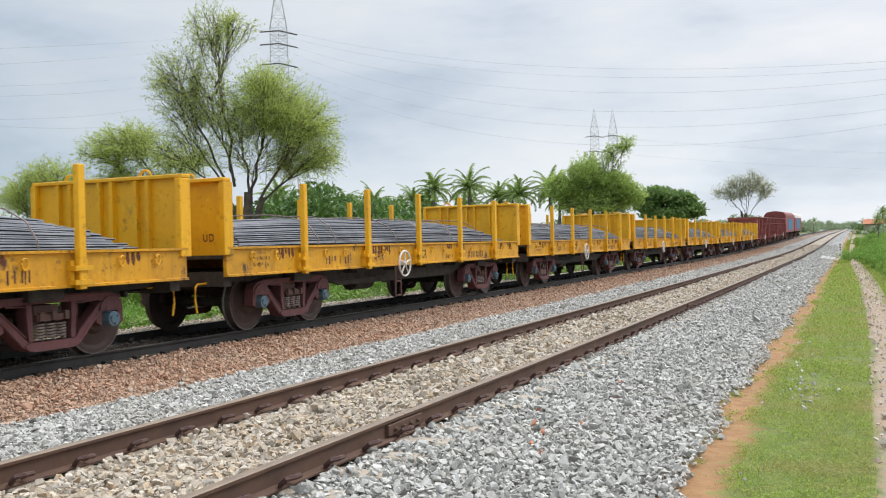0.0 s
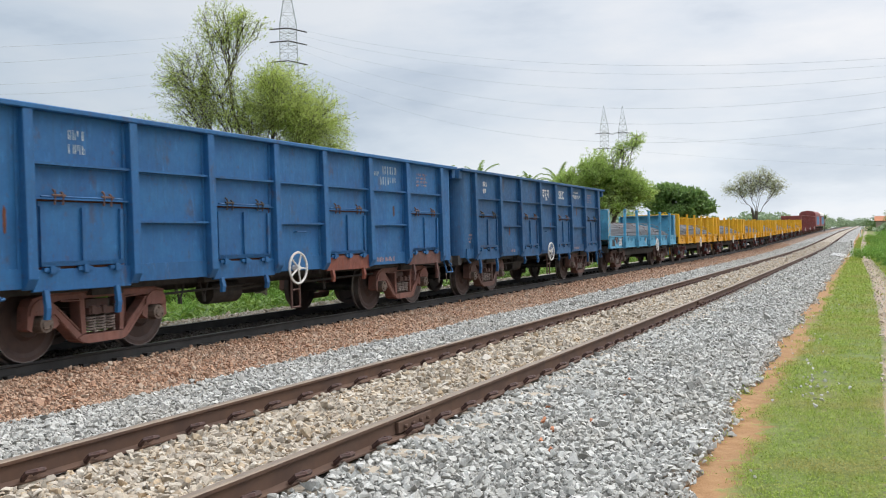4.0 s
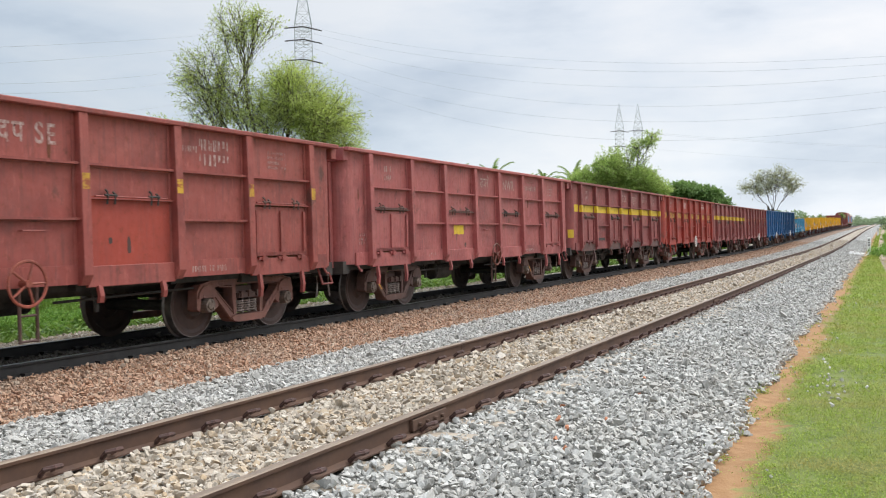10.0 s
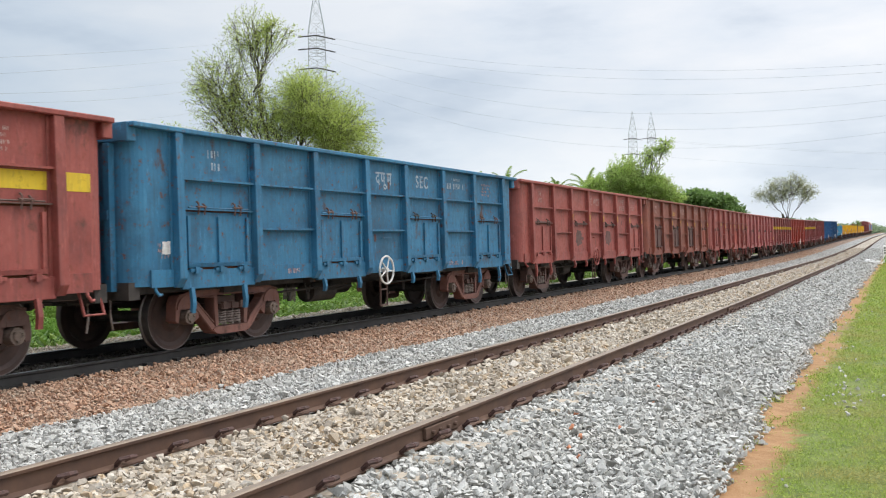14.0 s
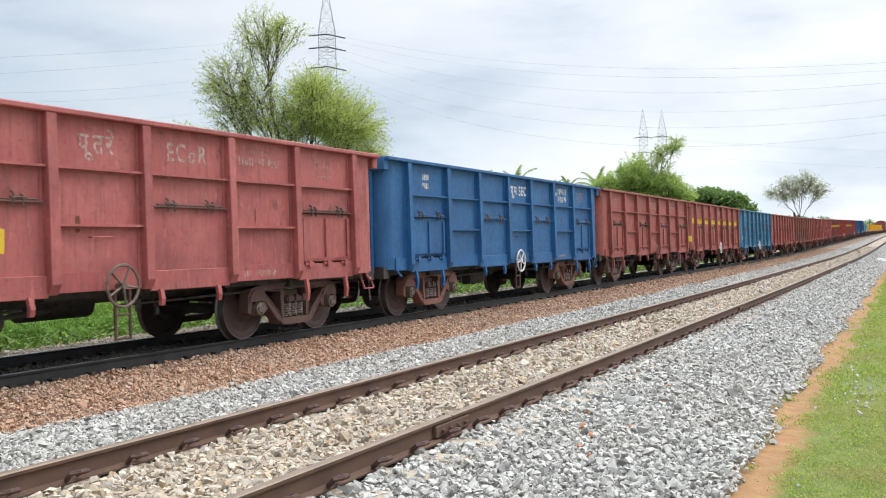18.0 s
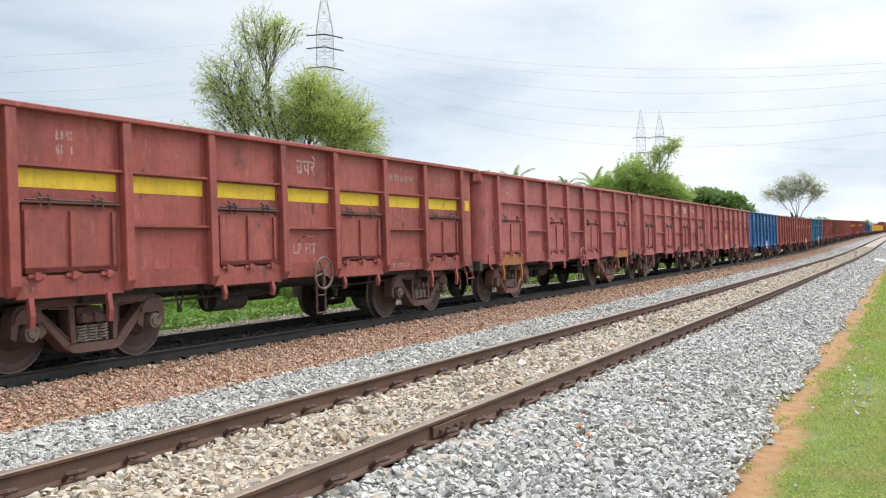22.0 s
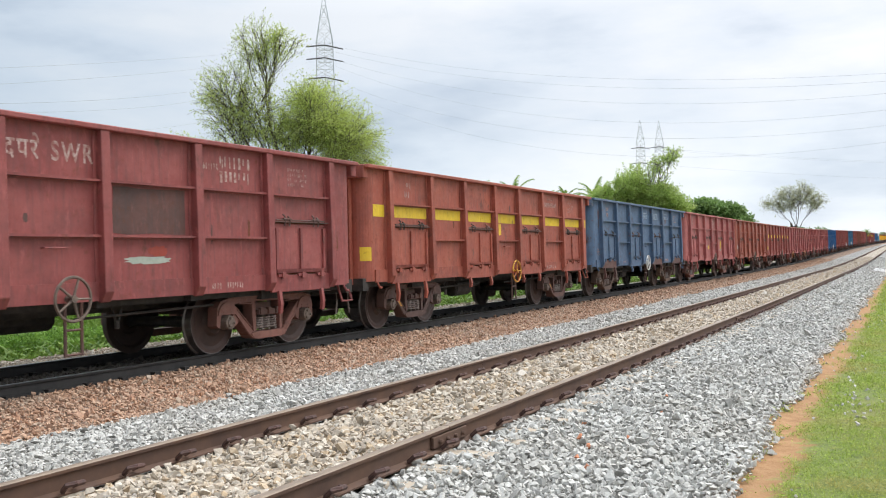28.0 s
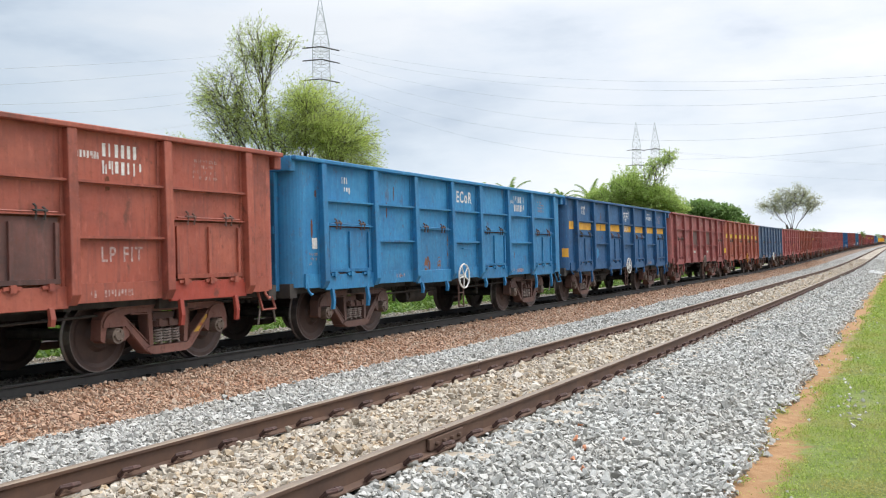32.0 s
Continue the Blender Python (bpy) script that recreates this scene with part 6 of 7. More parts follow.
# ---- grass, weeds and bushes ----
def blades(name, label, mat, seed, u, y, height, width, lean=0.5):
    rng = np.random.default_rng(seed)
    n = len(u)
    h = height * rng.lognormal(0, 0.35, n)
    a = rng.uniform(0, 2 * math.pi, n)
    w = width * rng.uniform(0.6, 1.4, n)
    base = np.stack([u + bend(y), y, ground_z(u, y) - 0.035], -1)
    side = np.stack([np.cos(a), np.sin(a), np.zeros(n)], -1) * w[:, None]
    b = rng.uniform(0, 2 * math.pi, n)
    tip = np.stack([np.cos(b) * h * lean * rng.random(n), np.sin(b) * h * lean * rng.random(n), h + 0.035], -1)
    v = np.stack([base - side, base + side, base + tip * 0.55 + side * 0.7, base + tip], 1).reshape(-1, 3)
    f = (np.arange(n) * 4)[:, None] + np.array([[0, 1, 2, 3]])
    return tagged(new(name, soup(name, v, f, mat)), label, "grass", kind="stuff")


def creepers(name, label, mat, seed, u, y, length, width, rise):
    """A mat of small leaves and runners lying over the ground."""
    rng = np.random.default_rng(seed)
    n = len(u)
    a, up = rng.uniform(0, 2 * math.pi, n), rng.normal(0.35, 0.35, n)
    way = np.stack([np.cos(a) * np.cos(up), np.sin(a) * np.cos(up), np.sin(up)], -1)
    side = np.cross(way, rng.normal(0, 0.35, (n, 3)) + np.array([0, 0, 1.0]))
    side /= np.linalg.norm(side, axis=1)[:, None]
    c = np.stack([u + bend(y), y, ground_z(u, y) - 0.025 + rise * rng.random(n) ** 1.6], -1)
    ln = (length * rng.lognormal(0, 0.35, n))[:, None]
    wd = width * rng.uniform(0.6, 1.4, n)[:, None]
    v = np.stack([c - way * ln * 0.3, c + side * wd, c + way * ln * 0.7, c - side * wd], 1).reshape(-1, 3)
    f = (np.arange(n) * 4)[:, None] + np.array([[0, 1, 2, 3]])
    return tagged(new(name, soup(name, v, f, mat)), label, "grass", kind="stuff")


def mottle(u, y, cell, seed):
    """Smooth chance values between 0 and 1 over the ground, in lumps of about that size."""
    grid = np.random.default_rng(seed).random((64, 64))
    a, b = u / cell + 7.3, y / cell + 3.1
    i, j = np.floor(a).astype(int), np.floor(b).astype(int)
    fa, fb = a - i, b - j
    fa, fb = fa * fa * (3 - 2 * fa), fb * fb * (3 - 2 * fb)
    i, j, i2, j2 = i % 64, j % 64, (i + 1) % 64, (j + 1) % 64
    return (grid[i, j] * (1 - fa) + grid[i2, j] * fa) * (1 - fb) + (grid[i, j2] * (1 - fa) + grid[i2, j2] * fa) * fb


def verge(rng, y0, y1, n):
    """Places on the grassy verge, thinning out towards the bare earth, the path and worn patches; and how rank it grows."""
    y = y0 + (y1 - y0) * rng.random(n)
    u = rng.uniform(-1.45, 1.5, n)
    rank = 0.5 * mottle(u, y, 0.45, 1) + 0.3 * mottle(u, y, 0.17, 2) + 0.2 * mottle(u, y, 0.07, 3)
    edge = toe(y) - 0.04 + 0.30 * mottle(u, y, 0.6, 4) + 0.35 * mottle(u, y, 0.2, 5) + rng.normal(0, 0.05, n)
    keep = (u > edge) & (rank + rng.normal(0, 0.07, n) > 0.36) & ~((u - path_shift(y) > 0.02) & (u - path_shift(y) < 0.62) & (rng.random(n) < 0.95))
    return u[keep], y[keep], rank[keep]


rng = np.random.default_rng(23)
for y0, y1, n, size in ((-6, 4.5, 25000, 0.03), (4.5, 11, 130000, 0.020), (11, 22, 90000, 0.030), (22, 60, 70000, 0.055)):
    u, y, rank = verge(rng, y0, y1, n)
    creepers("creeping_grass", "mat of short creeping grass and weeds on the verge", GRASS, int(y0) + 90, u, y, size * (0.5 + rank), size * 0.15, size * 1.6 * np.clip(rank * 2.4 - 0.6, 0.2, 1.6))
for y0, y1, n, h, w in ((-6, 4.5, 5000, 0.03, 0.004), (4.5, 11, 6000, 0.034, 0.0020), (11, 22, 9000, 0.040, 0.003), (22, 60, 14000, 0.05, 0.007), (60, 160, 20000, 0.06, 0.03)):
    u, y, rank = verge(rng, y0, y1, n)
    blades("grass", "short green grass with dry tufts on the verge", GRASS, int(y0) + 50, u, y, h * (0.3 + 1.4 * rank), w, 1.6)
# tufts at the foot of the ballast
u, y = [], []
for i in range(46):
    cy = 5.2 + 16 * rng.random()
    cu = float(toe(cy)) + rng.normal(-0.03, 0.06)
    k = rng.integers(25, 70)
    u.append(cu + rng.normal(0, 0.05, k))
    y.append(cy + rng.normal(0, 0.06, k))
creepers("weeds", "small weeds at the foot of the ballast", GRASS, 5, np.concatenate(u), np.concatenate(y), 0.03, 0.006, 0.04)


def leaf_cloud(rng, centres, radii, count, length, width, flat=0.7):
    """Small leaves in clumps: centres (k, 3), radii (k), count leaves in all."""
    k = len(centres)
    pick = rng.choice(k, count, p=radii ** 2 / np.sum(radii ** 2))
    d = rng.normal(0, 1, (count, 3))
    d /= np.linalg.norm(d, axis=1)[:, None]
    r = radii[pick] * rng.random(count) ** 0.45
    c = centres[pick] + d * r[:, None] * np.array([1, 1, flat])
    a = rng.normal(0, 1, (count, 3)) + d * 0.6
    a /= np.linalg.norm(a, axis=1)[:, None]
    s = np.cross(a, rng.normal(0, 1, (count, 3)))
    s /= np.linalg.norm(s, axis=1)[:, None]
    ln = length * rng.uniform(0.6, 1.4, count)[:, None]
    wd = width * rng.uniform(0.6, 1.4, count)[:, None]
    v = np.stack([c - a * ln / 2, c + s * wd / 2, c + a * ln / 2, c - s * wd / 2], 1).reshape(-1, 3)
    f = (np.arange(count) * 4)[:, None] + np.array([[0, 1, 2, 3]])
    return v, f


def bush_mesh(key, seed, mat, count=2600, leaf=0.10, lumps=9):
    rng = np.random.default_rng(seed)
    c = np.stack([rng.normal(0, 0.42, lumps), rng.normal(0, 0.42, lumps), rng.uniform(0.15, 0.75, lumps)], -1)
    v, f = leaf_cloud(rng, c, rng.uniform(0.22, 0.48, lumps), count, leaf, leaf * 0.5)
    v[:, 2] = np.maximum(v[:, 2], 0.0)
    return soup(key, v, f, mat)


def stem_mesh(key, seed):
    bm = bmesh.new()
    r = random.Random(seed)
    for i in range(7):
        rod(bm, (r.uniform(-0.08, 0.08), r.uniform(-0.08, 0.08), -0.15), (r.uniform(-0.5, 0.5), r.uniform(-0.5, 0.5), r.uniform(0.4, 0.8)), 0.018, 0.006, 5)
    return mesh_of(bm, key, BARK)


BUSH = [(bush_mesh("bush_leaves_a", 3, LEAF_BUSH), stem_mesh("bush_stems_a", 3)), (bush_mesh("bush_leaves_b", 4, LEAF_BUSH), stem_mesh("bush_stems_b", 4)),
        (bush_mesh("bush_leaves_c", 5, LEAF_LIME), stem_mesh("bush_stems_c", 5)), (bush_mesh("bush_leaves_d", 8, LEAF_THICKET, 6000, 0.06, 14), stem_mesh("bush_stems_d", 8)),
        (bush_mesh("bush_leaves_e", 12, LEAF_BUSH, 8000, 0.045, 20), stem_mesh("bush_stems_e", 12)), (bush_mesh("bush_leaves_f", 13, LEAF_LIME, 8000, 0.045, 24), stem_mesh("bush_stems_f", 13))]


def bush(u, y, size, which, label="rounded green bush in the field", tall=1.0):
    b = tagged(new("bush"), label, "bush", "bushes beside the line")
    if size > 1.2 and which < 3:
        which = 4 + which % 2
    p = spot(u, y, 0.0)
    b.location = (p.x, p.y, float(ground_z(u, y)) - 0.04)
    b.rotation_euler = (0, 0, (u * 7 + y * 3) % 6.28)
    b.scale = (size, size, size * tall)
    for name, me in (("foliage", BUSH[which][0]), ("stem", BUSH[which][1])):
        o = new(name, me)
        o.parent = b
    return b


r6 = random.Random(6)
r8 = random.Random(8)
for i in range(20):
    bush(-29.5 + i * 0.55 + r8.uniform(-0.5, 0.5), 31 + r8.uniform(-1.5, 3.0) + i * 0.25, r8.uniform(4.0, 4.9), 3, "tall dark green thicket below a thorn tree", r8.uniform(0.95, 1.15))
# a ragged thicket behind the train, low bushes in front of it
for i in range(60):
    y = 6 + i * 0.75 + r6.uniform(-0.5, 0.5)
    bush(-14.3 - abs(r6.gauss(0, 1.4)) - y * 0.02, y, r6.uniform(0.42, 0.75), r6.choice((0, 1, 1, 2)), "low green weeds and scrub in the field")
for i in range(34):
    y = 14 + i * 1.9 + r6.uniform(-0.8, 0.8)
    bush(-20.5 - r6.random() * 4 - y * 0.06, y, r6.uniform(1.5, 2.5), r6.choice((0, 1, 1)), "dense green thicket bush", 1.0)
for i in range(22):
    y = 60 + i * 5 + r6.uniform(-1.5, 1.5)
    bush(-22 - r6.random() * 6, y, r6.uniform(2.2, 3.6), r6.choice((0, 1)), "dense green thicket bush", 0.9)
for i in range(8):
    bush(-23.5 + i * 0.9, 30 + r6.uniform(-1, 2), r6.uniform(1.9, 2.6), r6.choice((0, 1)), "dense green thicket bush below a thorn tree", 1.0)
for i in range(44):
    y = 24 + i * 2.4 + r6.uniform(-0.9, 0.9)
    bush(1.25 + abs(r6.gauss(0, 0.9)) + (0.5 if y < 35 else 0) + float(path_shift(y)), y, r6.uniform(0.7, 1.2), r6.choice((0, 1, 2, 2)), "bright green hedge bush beside the path", 0.9)
for i in range(30):
    y = 62 + i * 3.6 + r6.uniform(-1, 1)
    bush(1.9 + r6.random() * 2.2, y, r6.uniform(1.0, 1.5), r6.choice((0, 1, 2)), "bright green hedge bush beside the path", 0.85)
for i in range(26):
    y = 60 + i * 5
    bush(4.2 + r6.random() * 4, y, r6.uniform(1.5, 2.4), r6.choice((0, 1)), "dense green hedge bush", 0.9)
rng = np.random.default_rng(31)
u, y = -13.75 - rng.random(42000) ** 1.3 * 10, 5 + rng.random(42000) * 48
creepers("field_weeds", "rank leafy green weeds in the field", LEAF_FIELD, 9, u, y, 0.16, 0.028, 0.34)
u, y = -14.0 - rng.random(30000) * 45, 40 + rng.random(30000) * 120
blades("field_grass", "rank green grass and weeds in the field", LEAF_FIELD, 10, u, y, 0.35, 0.06, 0.9)


# ---- trees ----
def limb(bm, rng, a, b, ra, rb, sides=6, pieces=5, bow=0.07):
    """A crooked tapered limb from a to b; returns the points along it."""
    a, b = Vector(a), Vector(b)
    size = (b - a).length
    lift = Vector(rng.normal(0, bow, 3)) * size
    pts = []
    for i in range(pieces + 1):
        t = i / pieces
        jog = Vector(rng.normal(0, bow * 0.35, 3)) * size if 0 < i < pieces else Vector()
        pts.append(a.lerp(b, t) + lift * 4 * t * (1 - t) * 0.5 + jog)
    for i in range(pieces):
        rod(bm, pts[i], pts[i + 1], ra + (rb - ra) * i / pieces, ra + (rb - ra) * (i + 1) / pieces, sides, caps=False)
    return pts


def along(pts, t):
    x = min(max(t, 0.0), 0.9999) * (len(pts) - 1)
    return pts[int(x)].lerp(pts[int(x) + 1], x - int(x))


def tree(label, u, y, turn, trunk, lobes, seed, leaf_mat, leaf, narrow=0.30, loose=0.055, low=-0.35, twig=0.010):
    """A tree at (u, y). trunk: (from, to, radius). lobes: (foot of its bough, middle, radii, boughs, sprays a bough, leaves a spray).
    From each bough thin sprays run outwards, and the leaves sit along them. In its own space x runs across the view."""
    rng = np.random.default_rng(seed)
    t = tagged(new("tree"), label, "tree", "trees beyond the line")
    p = spot(u, y, 0.0)
    t.location = (p.x, p.y, float(ground_z(u, y)) - 0.05)
    t.rotation_euler = (0, 0, radians(turn))
    bm = bmesh.new()
    for a, b, r in trunk:
        limb(bm, rng, a, b, r, r * 0.7, 9, 4, 0.03)
    part("trunk", bm, BARK, t, "dark grey-brown bark")
    bm = bmesh.new()
    starts, mids, ends, share = [], [], [], []
    for foot, middle, radii, boughs, sprays, leaves in lobes:
        middle, size = Vector(middle), Vector(radii)
        span = (middle - Vector(foot)).length
        thick = 0.018 + (0.012 if leaves > 19 else 0.0065) * span
        main = limb(bm, rng, foot, middle, thick, thick * 0.45, 7, 6, 0.05)
        for i in range(boughs):
            d = Vector(rng.normal(0, 1, 3)).normalized()
            while d.z < low:
                d = Vector(rng.normal(0, 1, 3)).normalized()
            reach = rng.uniform(0.3, 0.8)
            way = limb(bm, rng, along(main, rng.uniform(0.35, 1.0)), middle + Vector(x * y2 for x, y2 in zip(d, size)) * reach, thick * 0.26, 0.008, 5, 4, 0.10)
            for j in range(sprays):
                out = (d + Vector(rng.normal(0, 0.55, 3))).normalized()
                a = along(way, rng.uniform(0.3, 1.0))
                b = middle + Vector(x * y2 for x, y2 in zip(out, size)) * rng.uniform(0.75, 1.25)
                reach2 = min((b - a).length, 0.75 * max(size))
                b = a + (b - a).normalized() * reach2
                m = a.lerp(b, 0.5) + Vector((0, 0, 0.10 * reach2)) + Vector(rng.normal(0, 0.05, 3)) * reach2
                rod(bm, a, m, twig, twig * 0.7, 3, caps=False)
                rod(bm, m, b, twig * 0.7, twig * 0.35, 3, caps=False)
                starts.append(a[:])
                mids.append(m[:])
                ends.append(b[:])
                share.append(leaves)
    part("bough", bm, BARK, t, "spreading dark limbs and fine twigs")
    a, m, b = (np.repeat(np.array(q), share, 0) for q in (starts, mids, ends))
    n = len(a)
    w = (0.10 + 0.95 * rng.random(n))[:, None]
    c = a * (1 - w) ** 2 + 2 * m * w * (1 - w) + b * w ** 2 + rng.normal(0, 1, (n, 3)) * loose * (1.15 - 0.6 * w)
    way = (m - a) * (1 - w) + (b - m) * w
    way /= np.linalg.norm(way, axis=1)[:, None] + 1e-6
    way = way + rng.normal(0, 0.55, (n, 3))
    way /= np.linalg.norm(way, axis=1)[:, None]
    side = np.cross(way, rng.normal(0, 1, (n, 3)))
    side /= np.linalg.norm(side, axis=1)[:, None]
    ln = leaf * rng.uniform(0.6, 1.4, n)[:, None]
    wd = ln * narrow * rng.uniform(0.7, 1.3, n)[:, None]
    v = np.stack([c - way * ln / 2, c + side * wd / 2, c + way * ln / 2, c - side * wd / 2], 1).reshape(-1, 3)
    o = new("crown", soup("crown", v, (np.arange(n) * 4)[:, None] + np.array([[0, 1, 2, 3]]), leaf_mat))
    o.parent = t
    return t


tree("tall feathery thorn tree with a dense dome and an airy top", -19.1, 26.4, 25,
     [((0, 0, 0), (0.0, 0, 2.2), 0.24), ((0.0, 0, 2.1), (-0.05, 0.1, 4.0), 0.20), ((0.05, 0, 2.0), (0.5, -0.2, 3.8), 0.15), ((-0.05, 0, 2.1), (-1.0, 0.2, 4.4), 0.14)],
     [((-0.05, 0.1, 3.9), (0.75, 0, 6.9), (1.5, 1.6, 1.5), 34, 20, 34), ((0.4, -0.2, 3.7), (2.0, -0.1, 6.2), (1.3, 1.5, 1.3), 28, 19, 34),
      ((0.4, -0.1, 3.6), (2.0, 0.5, 5.1), (1.35, 1.3, 0.95), 22, 17, 28), ((0.0, 0.1, 3.9), (-0.4, 0.3, 6.3), (1.2, 1.3, 1.25), 20, 16, 24),
      ((-0.5, 0.1, 4.2), (-1.2, 0.1, 9.4), (1.0, 0.8, 1.3), 18, 14, 14), ((-1.1, 0.1, 7.6), (-0.3, 0.0, 9.65), (0.8, 0.5, 0.55), 9, 12, 17),
      ((-0.8, 0.2, 4.4), (-2.35, 0.2, 8.1), (1.3, 0.9, 1.1), 20, 14, 14), ((-0.9, 0.2, 4.3), (-2.4, 0.0, 6.8), (1.3, 1.0, 1.15), 20, 14, 14), ((-0.5, 0.2, 4.4), (-1.3, 0.2, 7.3), (1.2, 0.9, 1.3), 18, 14, 14),
      ((-0.8, 0.2, 4.0), (-2.4, 0.1, 5.3), (1.5, 1.0, 0.95), 16, 12, 17), ((0.1, 0, 3.6), (0.2, 0.2, 5.0), (1.7, 1.2, 0.9), 12, 10, 18)],
     101, LEAF_ACACIA, 0.072, 0.34, 0.08, twig=0.006)
tree("smaller feathery thorn tree leaning over scrub", -25.6, 27.6, 25,
     [((1.6, 0, 0), (1.7, 0, 2.4), 0.19), ((1.7, 0, 2.3), (1.2, 0.1, 4.6), 0.13)],
     [((1.3, 0.1, 4.2), (0.2, 0.1, 6.2), (1.4, 1.1, 1.05), 17, 16, 27), ((1.6, 0, 3.4), (-0.9, 0.2, 5.9), (1.3, 1.0, 1.0), 14, 15, 26), ((1.7, 0, 3.0), (2.1, 0.1, 5.6), (1.3, 1.0, 1.0), 14, 15, 27),
      ((1.5, 0, 3.2), (0.3, 0.3, 4.7), (1.9, 1.0, 0.9), 17, 16, 27)],
     102, LEAF_ACACIA, 0.085, 0.34, 0.085, twig=0.007)
tree("low feathery thorn tree in scrub", -30.8, 27.6, 25,
     [((0.8, 0, 0), (0.8, 0, 2.6), 0.15)],
     [((0.8, 0, 2.4), (0.9, 0.1, 5.2), (1.4, 1.1, 1.0), 22, 16, 28), ((0.7, 0, 2.2), (-0.3, 0.1, 4.6), (1.2, 1.0, 0.9), 18, 15, 26), ((0.8, 0, 2.2), (2.0, 0.1, 4.7), (1.2, 1.0, 0.9), 18, 15, 26)],
     103, LEAF_ACACIA, 0.085, 0.34, 0.085, twig=0.007)
tree("bushy green tree with an airy leaning top", -17.1, 64.0, 17,
     [((0.1, 0, 0), (0.2, 0, 2.0), 0.26), ((0.15, 0, 1.6), (-0.9, 0.1, 3.4), 0.16), ((0.2, 0, 1.8), (1.2, 0, 3.8), 0.16)],
     [((0.2, 0, 2.0), (-0.2, 0, 6.6), (1.4, 1.5, 1.45), 26, 17, 28), ((-0.8, 0.1, 3.2), (-2.0, 0, 5.7), (1.3, 1.3, 1.05), 24, 16, 28), ((1.1, 0, 3.6), (1.7, 0.1, 5.7), (1.5, 1.4, 1.1), 26, 17, 28),
      ((1.2, 0, 3.6), (2.9, 0, 5.0), (1.05, 1.2, 0.95), 18, 15, 28), ((0, 0, 2.0), (0.3, 0.1, 4.4), (2.8, 1.6, 1.1), 30, 16, 28), ((0.4, 0, 2.4), (1.7, 0.2, 8.0), (1.1, 0.9, 1.1), 13, 10, 10), ((1.6, 0.2, 7.0), (2.6, 0.2, 8.4), (1.0, 0.8, 0.8), 10, 9, 10)],
     104, LEAF_MID, 0.15, 0.34, 0.12, twig=0.012)
tree("dark green spreading shade tree", -17.2, 96.0, 12,
     [((0, 0, 0), (0.1, 0, 2.4), 0.34)],
     [((0.1, 0, 2.2), (-1.2, 0, 6.2), (1.8, 1.6, 0.9), 20, 13, 26), ((0.1, 0, 2.2), (0.6, 0.2, 5.7), (1.8, 1.6, 0.85), 20, 13, 26), ((0.1, 0, 2.2), (2.0, 0, 4.6), (1.5, 1.5, 0.7), 18, 13, 24),
      ((0.1, 0, 2.2), (-2.4, 0, 5.2), (1.3, 1.4, 0.8), 18, 13, 24), ((0.1, 0, 2.2), (0, 0, 4.3), (2.9, 1.8, 0.8), 22, 13, 26)],
     105, LEAF_DARK, 0.28, 0.5, 0.15, twig=0.012)
tree("pale half-bare umbrella-shaped tree", -15.6, 134.5, 10,
     [((1.5, 0, 0), (1.7, 0, 4.4), 0.30), ((1.6, 0, 1.2), (1.1, 0.2, 4.8), 0.2)],
     [((1.7, 0, 3.8), (-0.9, 0, 7.3), (2.0, 1.8, 1.4), 18, 13, 5), ((1.7, 0, 4.2), (0.6, 0.3, 8.6), (1.9, 1.8, 1.5), 18, 13, 5), ((1.8, 0, 4.2), (2.6, 0, 8.9), (1.9, 1.8, 1.5), 18, 13, 5),
      ((1.8, 0, 3.8), (4.4, 0, 7.5), (1.8, 1.8, 1.4), 18, 13, 5), ((1.8, 0, 4.3), (1.9, -0.3, 7.2), (2.4, 1.8, 1.3), 14, 12, 4)],
     106, LEAF_PALE, 0.20, 0.4, 0.2, low=-0.3, twig=0.011)


def frond(rng, v, f, start, turn, steep, bow, length):
    """A palm leaf that leaves the crown steeply and bows over, with narrow hanging leaflets."""
    out, side = Vector((math.cos(turn), math.sin(turn), 0)), Vector((-math.sin(turn), math.cos(turn), 0))
    n, p = 15, Vector(start)
    for i in range(n):
        t = i / n
        lean = steep + bow * t ** 1.4
        d = out * math.sin(lean) + Vector((0, 0, math.cos(lean)))
        q = p + d * length / n
        half = length * 0.21 * min(1.0, 0.25 + 3.2 * t) * (1 - 0.62 * t)
        for s in (-1, 1):
            for m in (0.0, 0.25, 0.5, 0.75):
                a = p + (q - p) * m
                tip = a + side * s * half * rng.uniform(0.65, 1.0) + d * half * 0.75 + Vector((0, 0, -half * rng.uniform(0.25, 0.75)))
                k = len(v)
                v += [tuple(a), tuple(a + d * 0.06), tuple(tip)]
                f.append((k, k + 1, k + 2))
        k = len(v)
        w = side * 0.03 * (1 - 0.7 * t)
        v += [tuple(p - w), tuple(p + w), tuple(q)]
        f.append((k, k + 1, k + 2))
        p = q


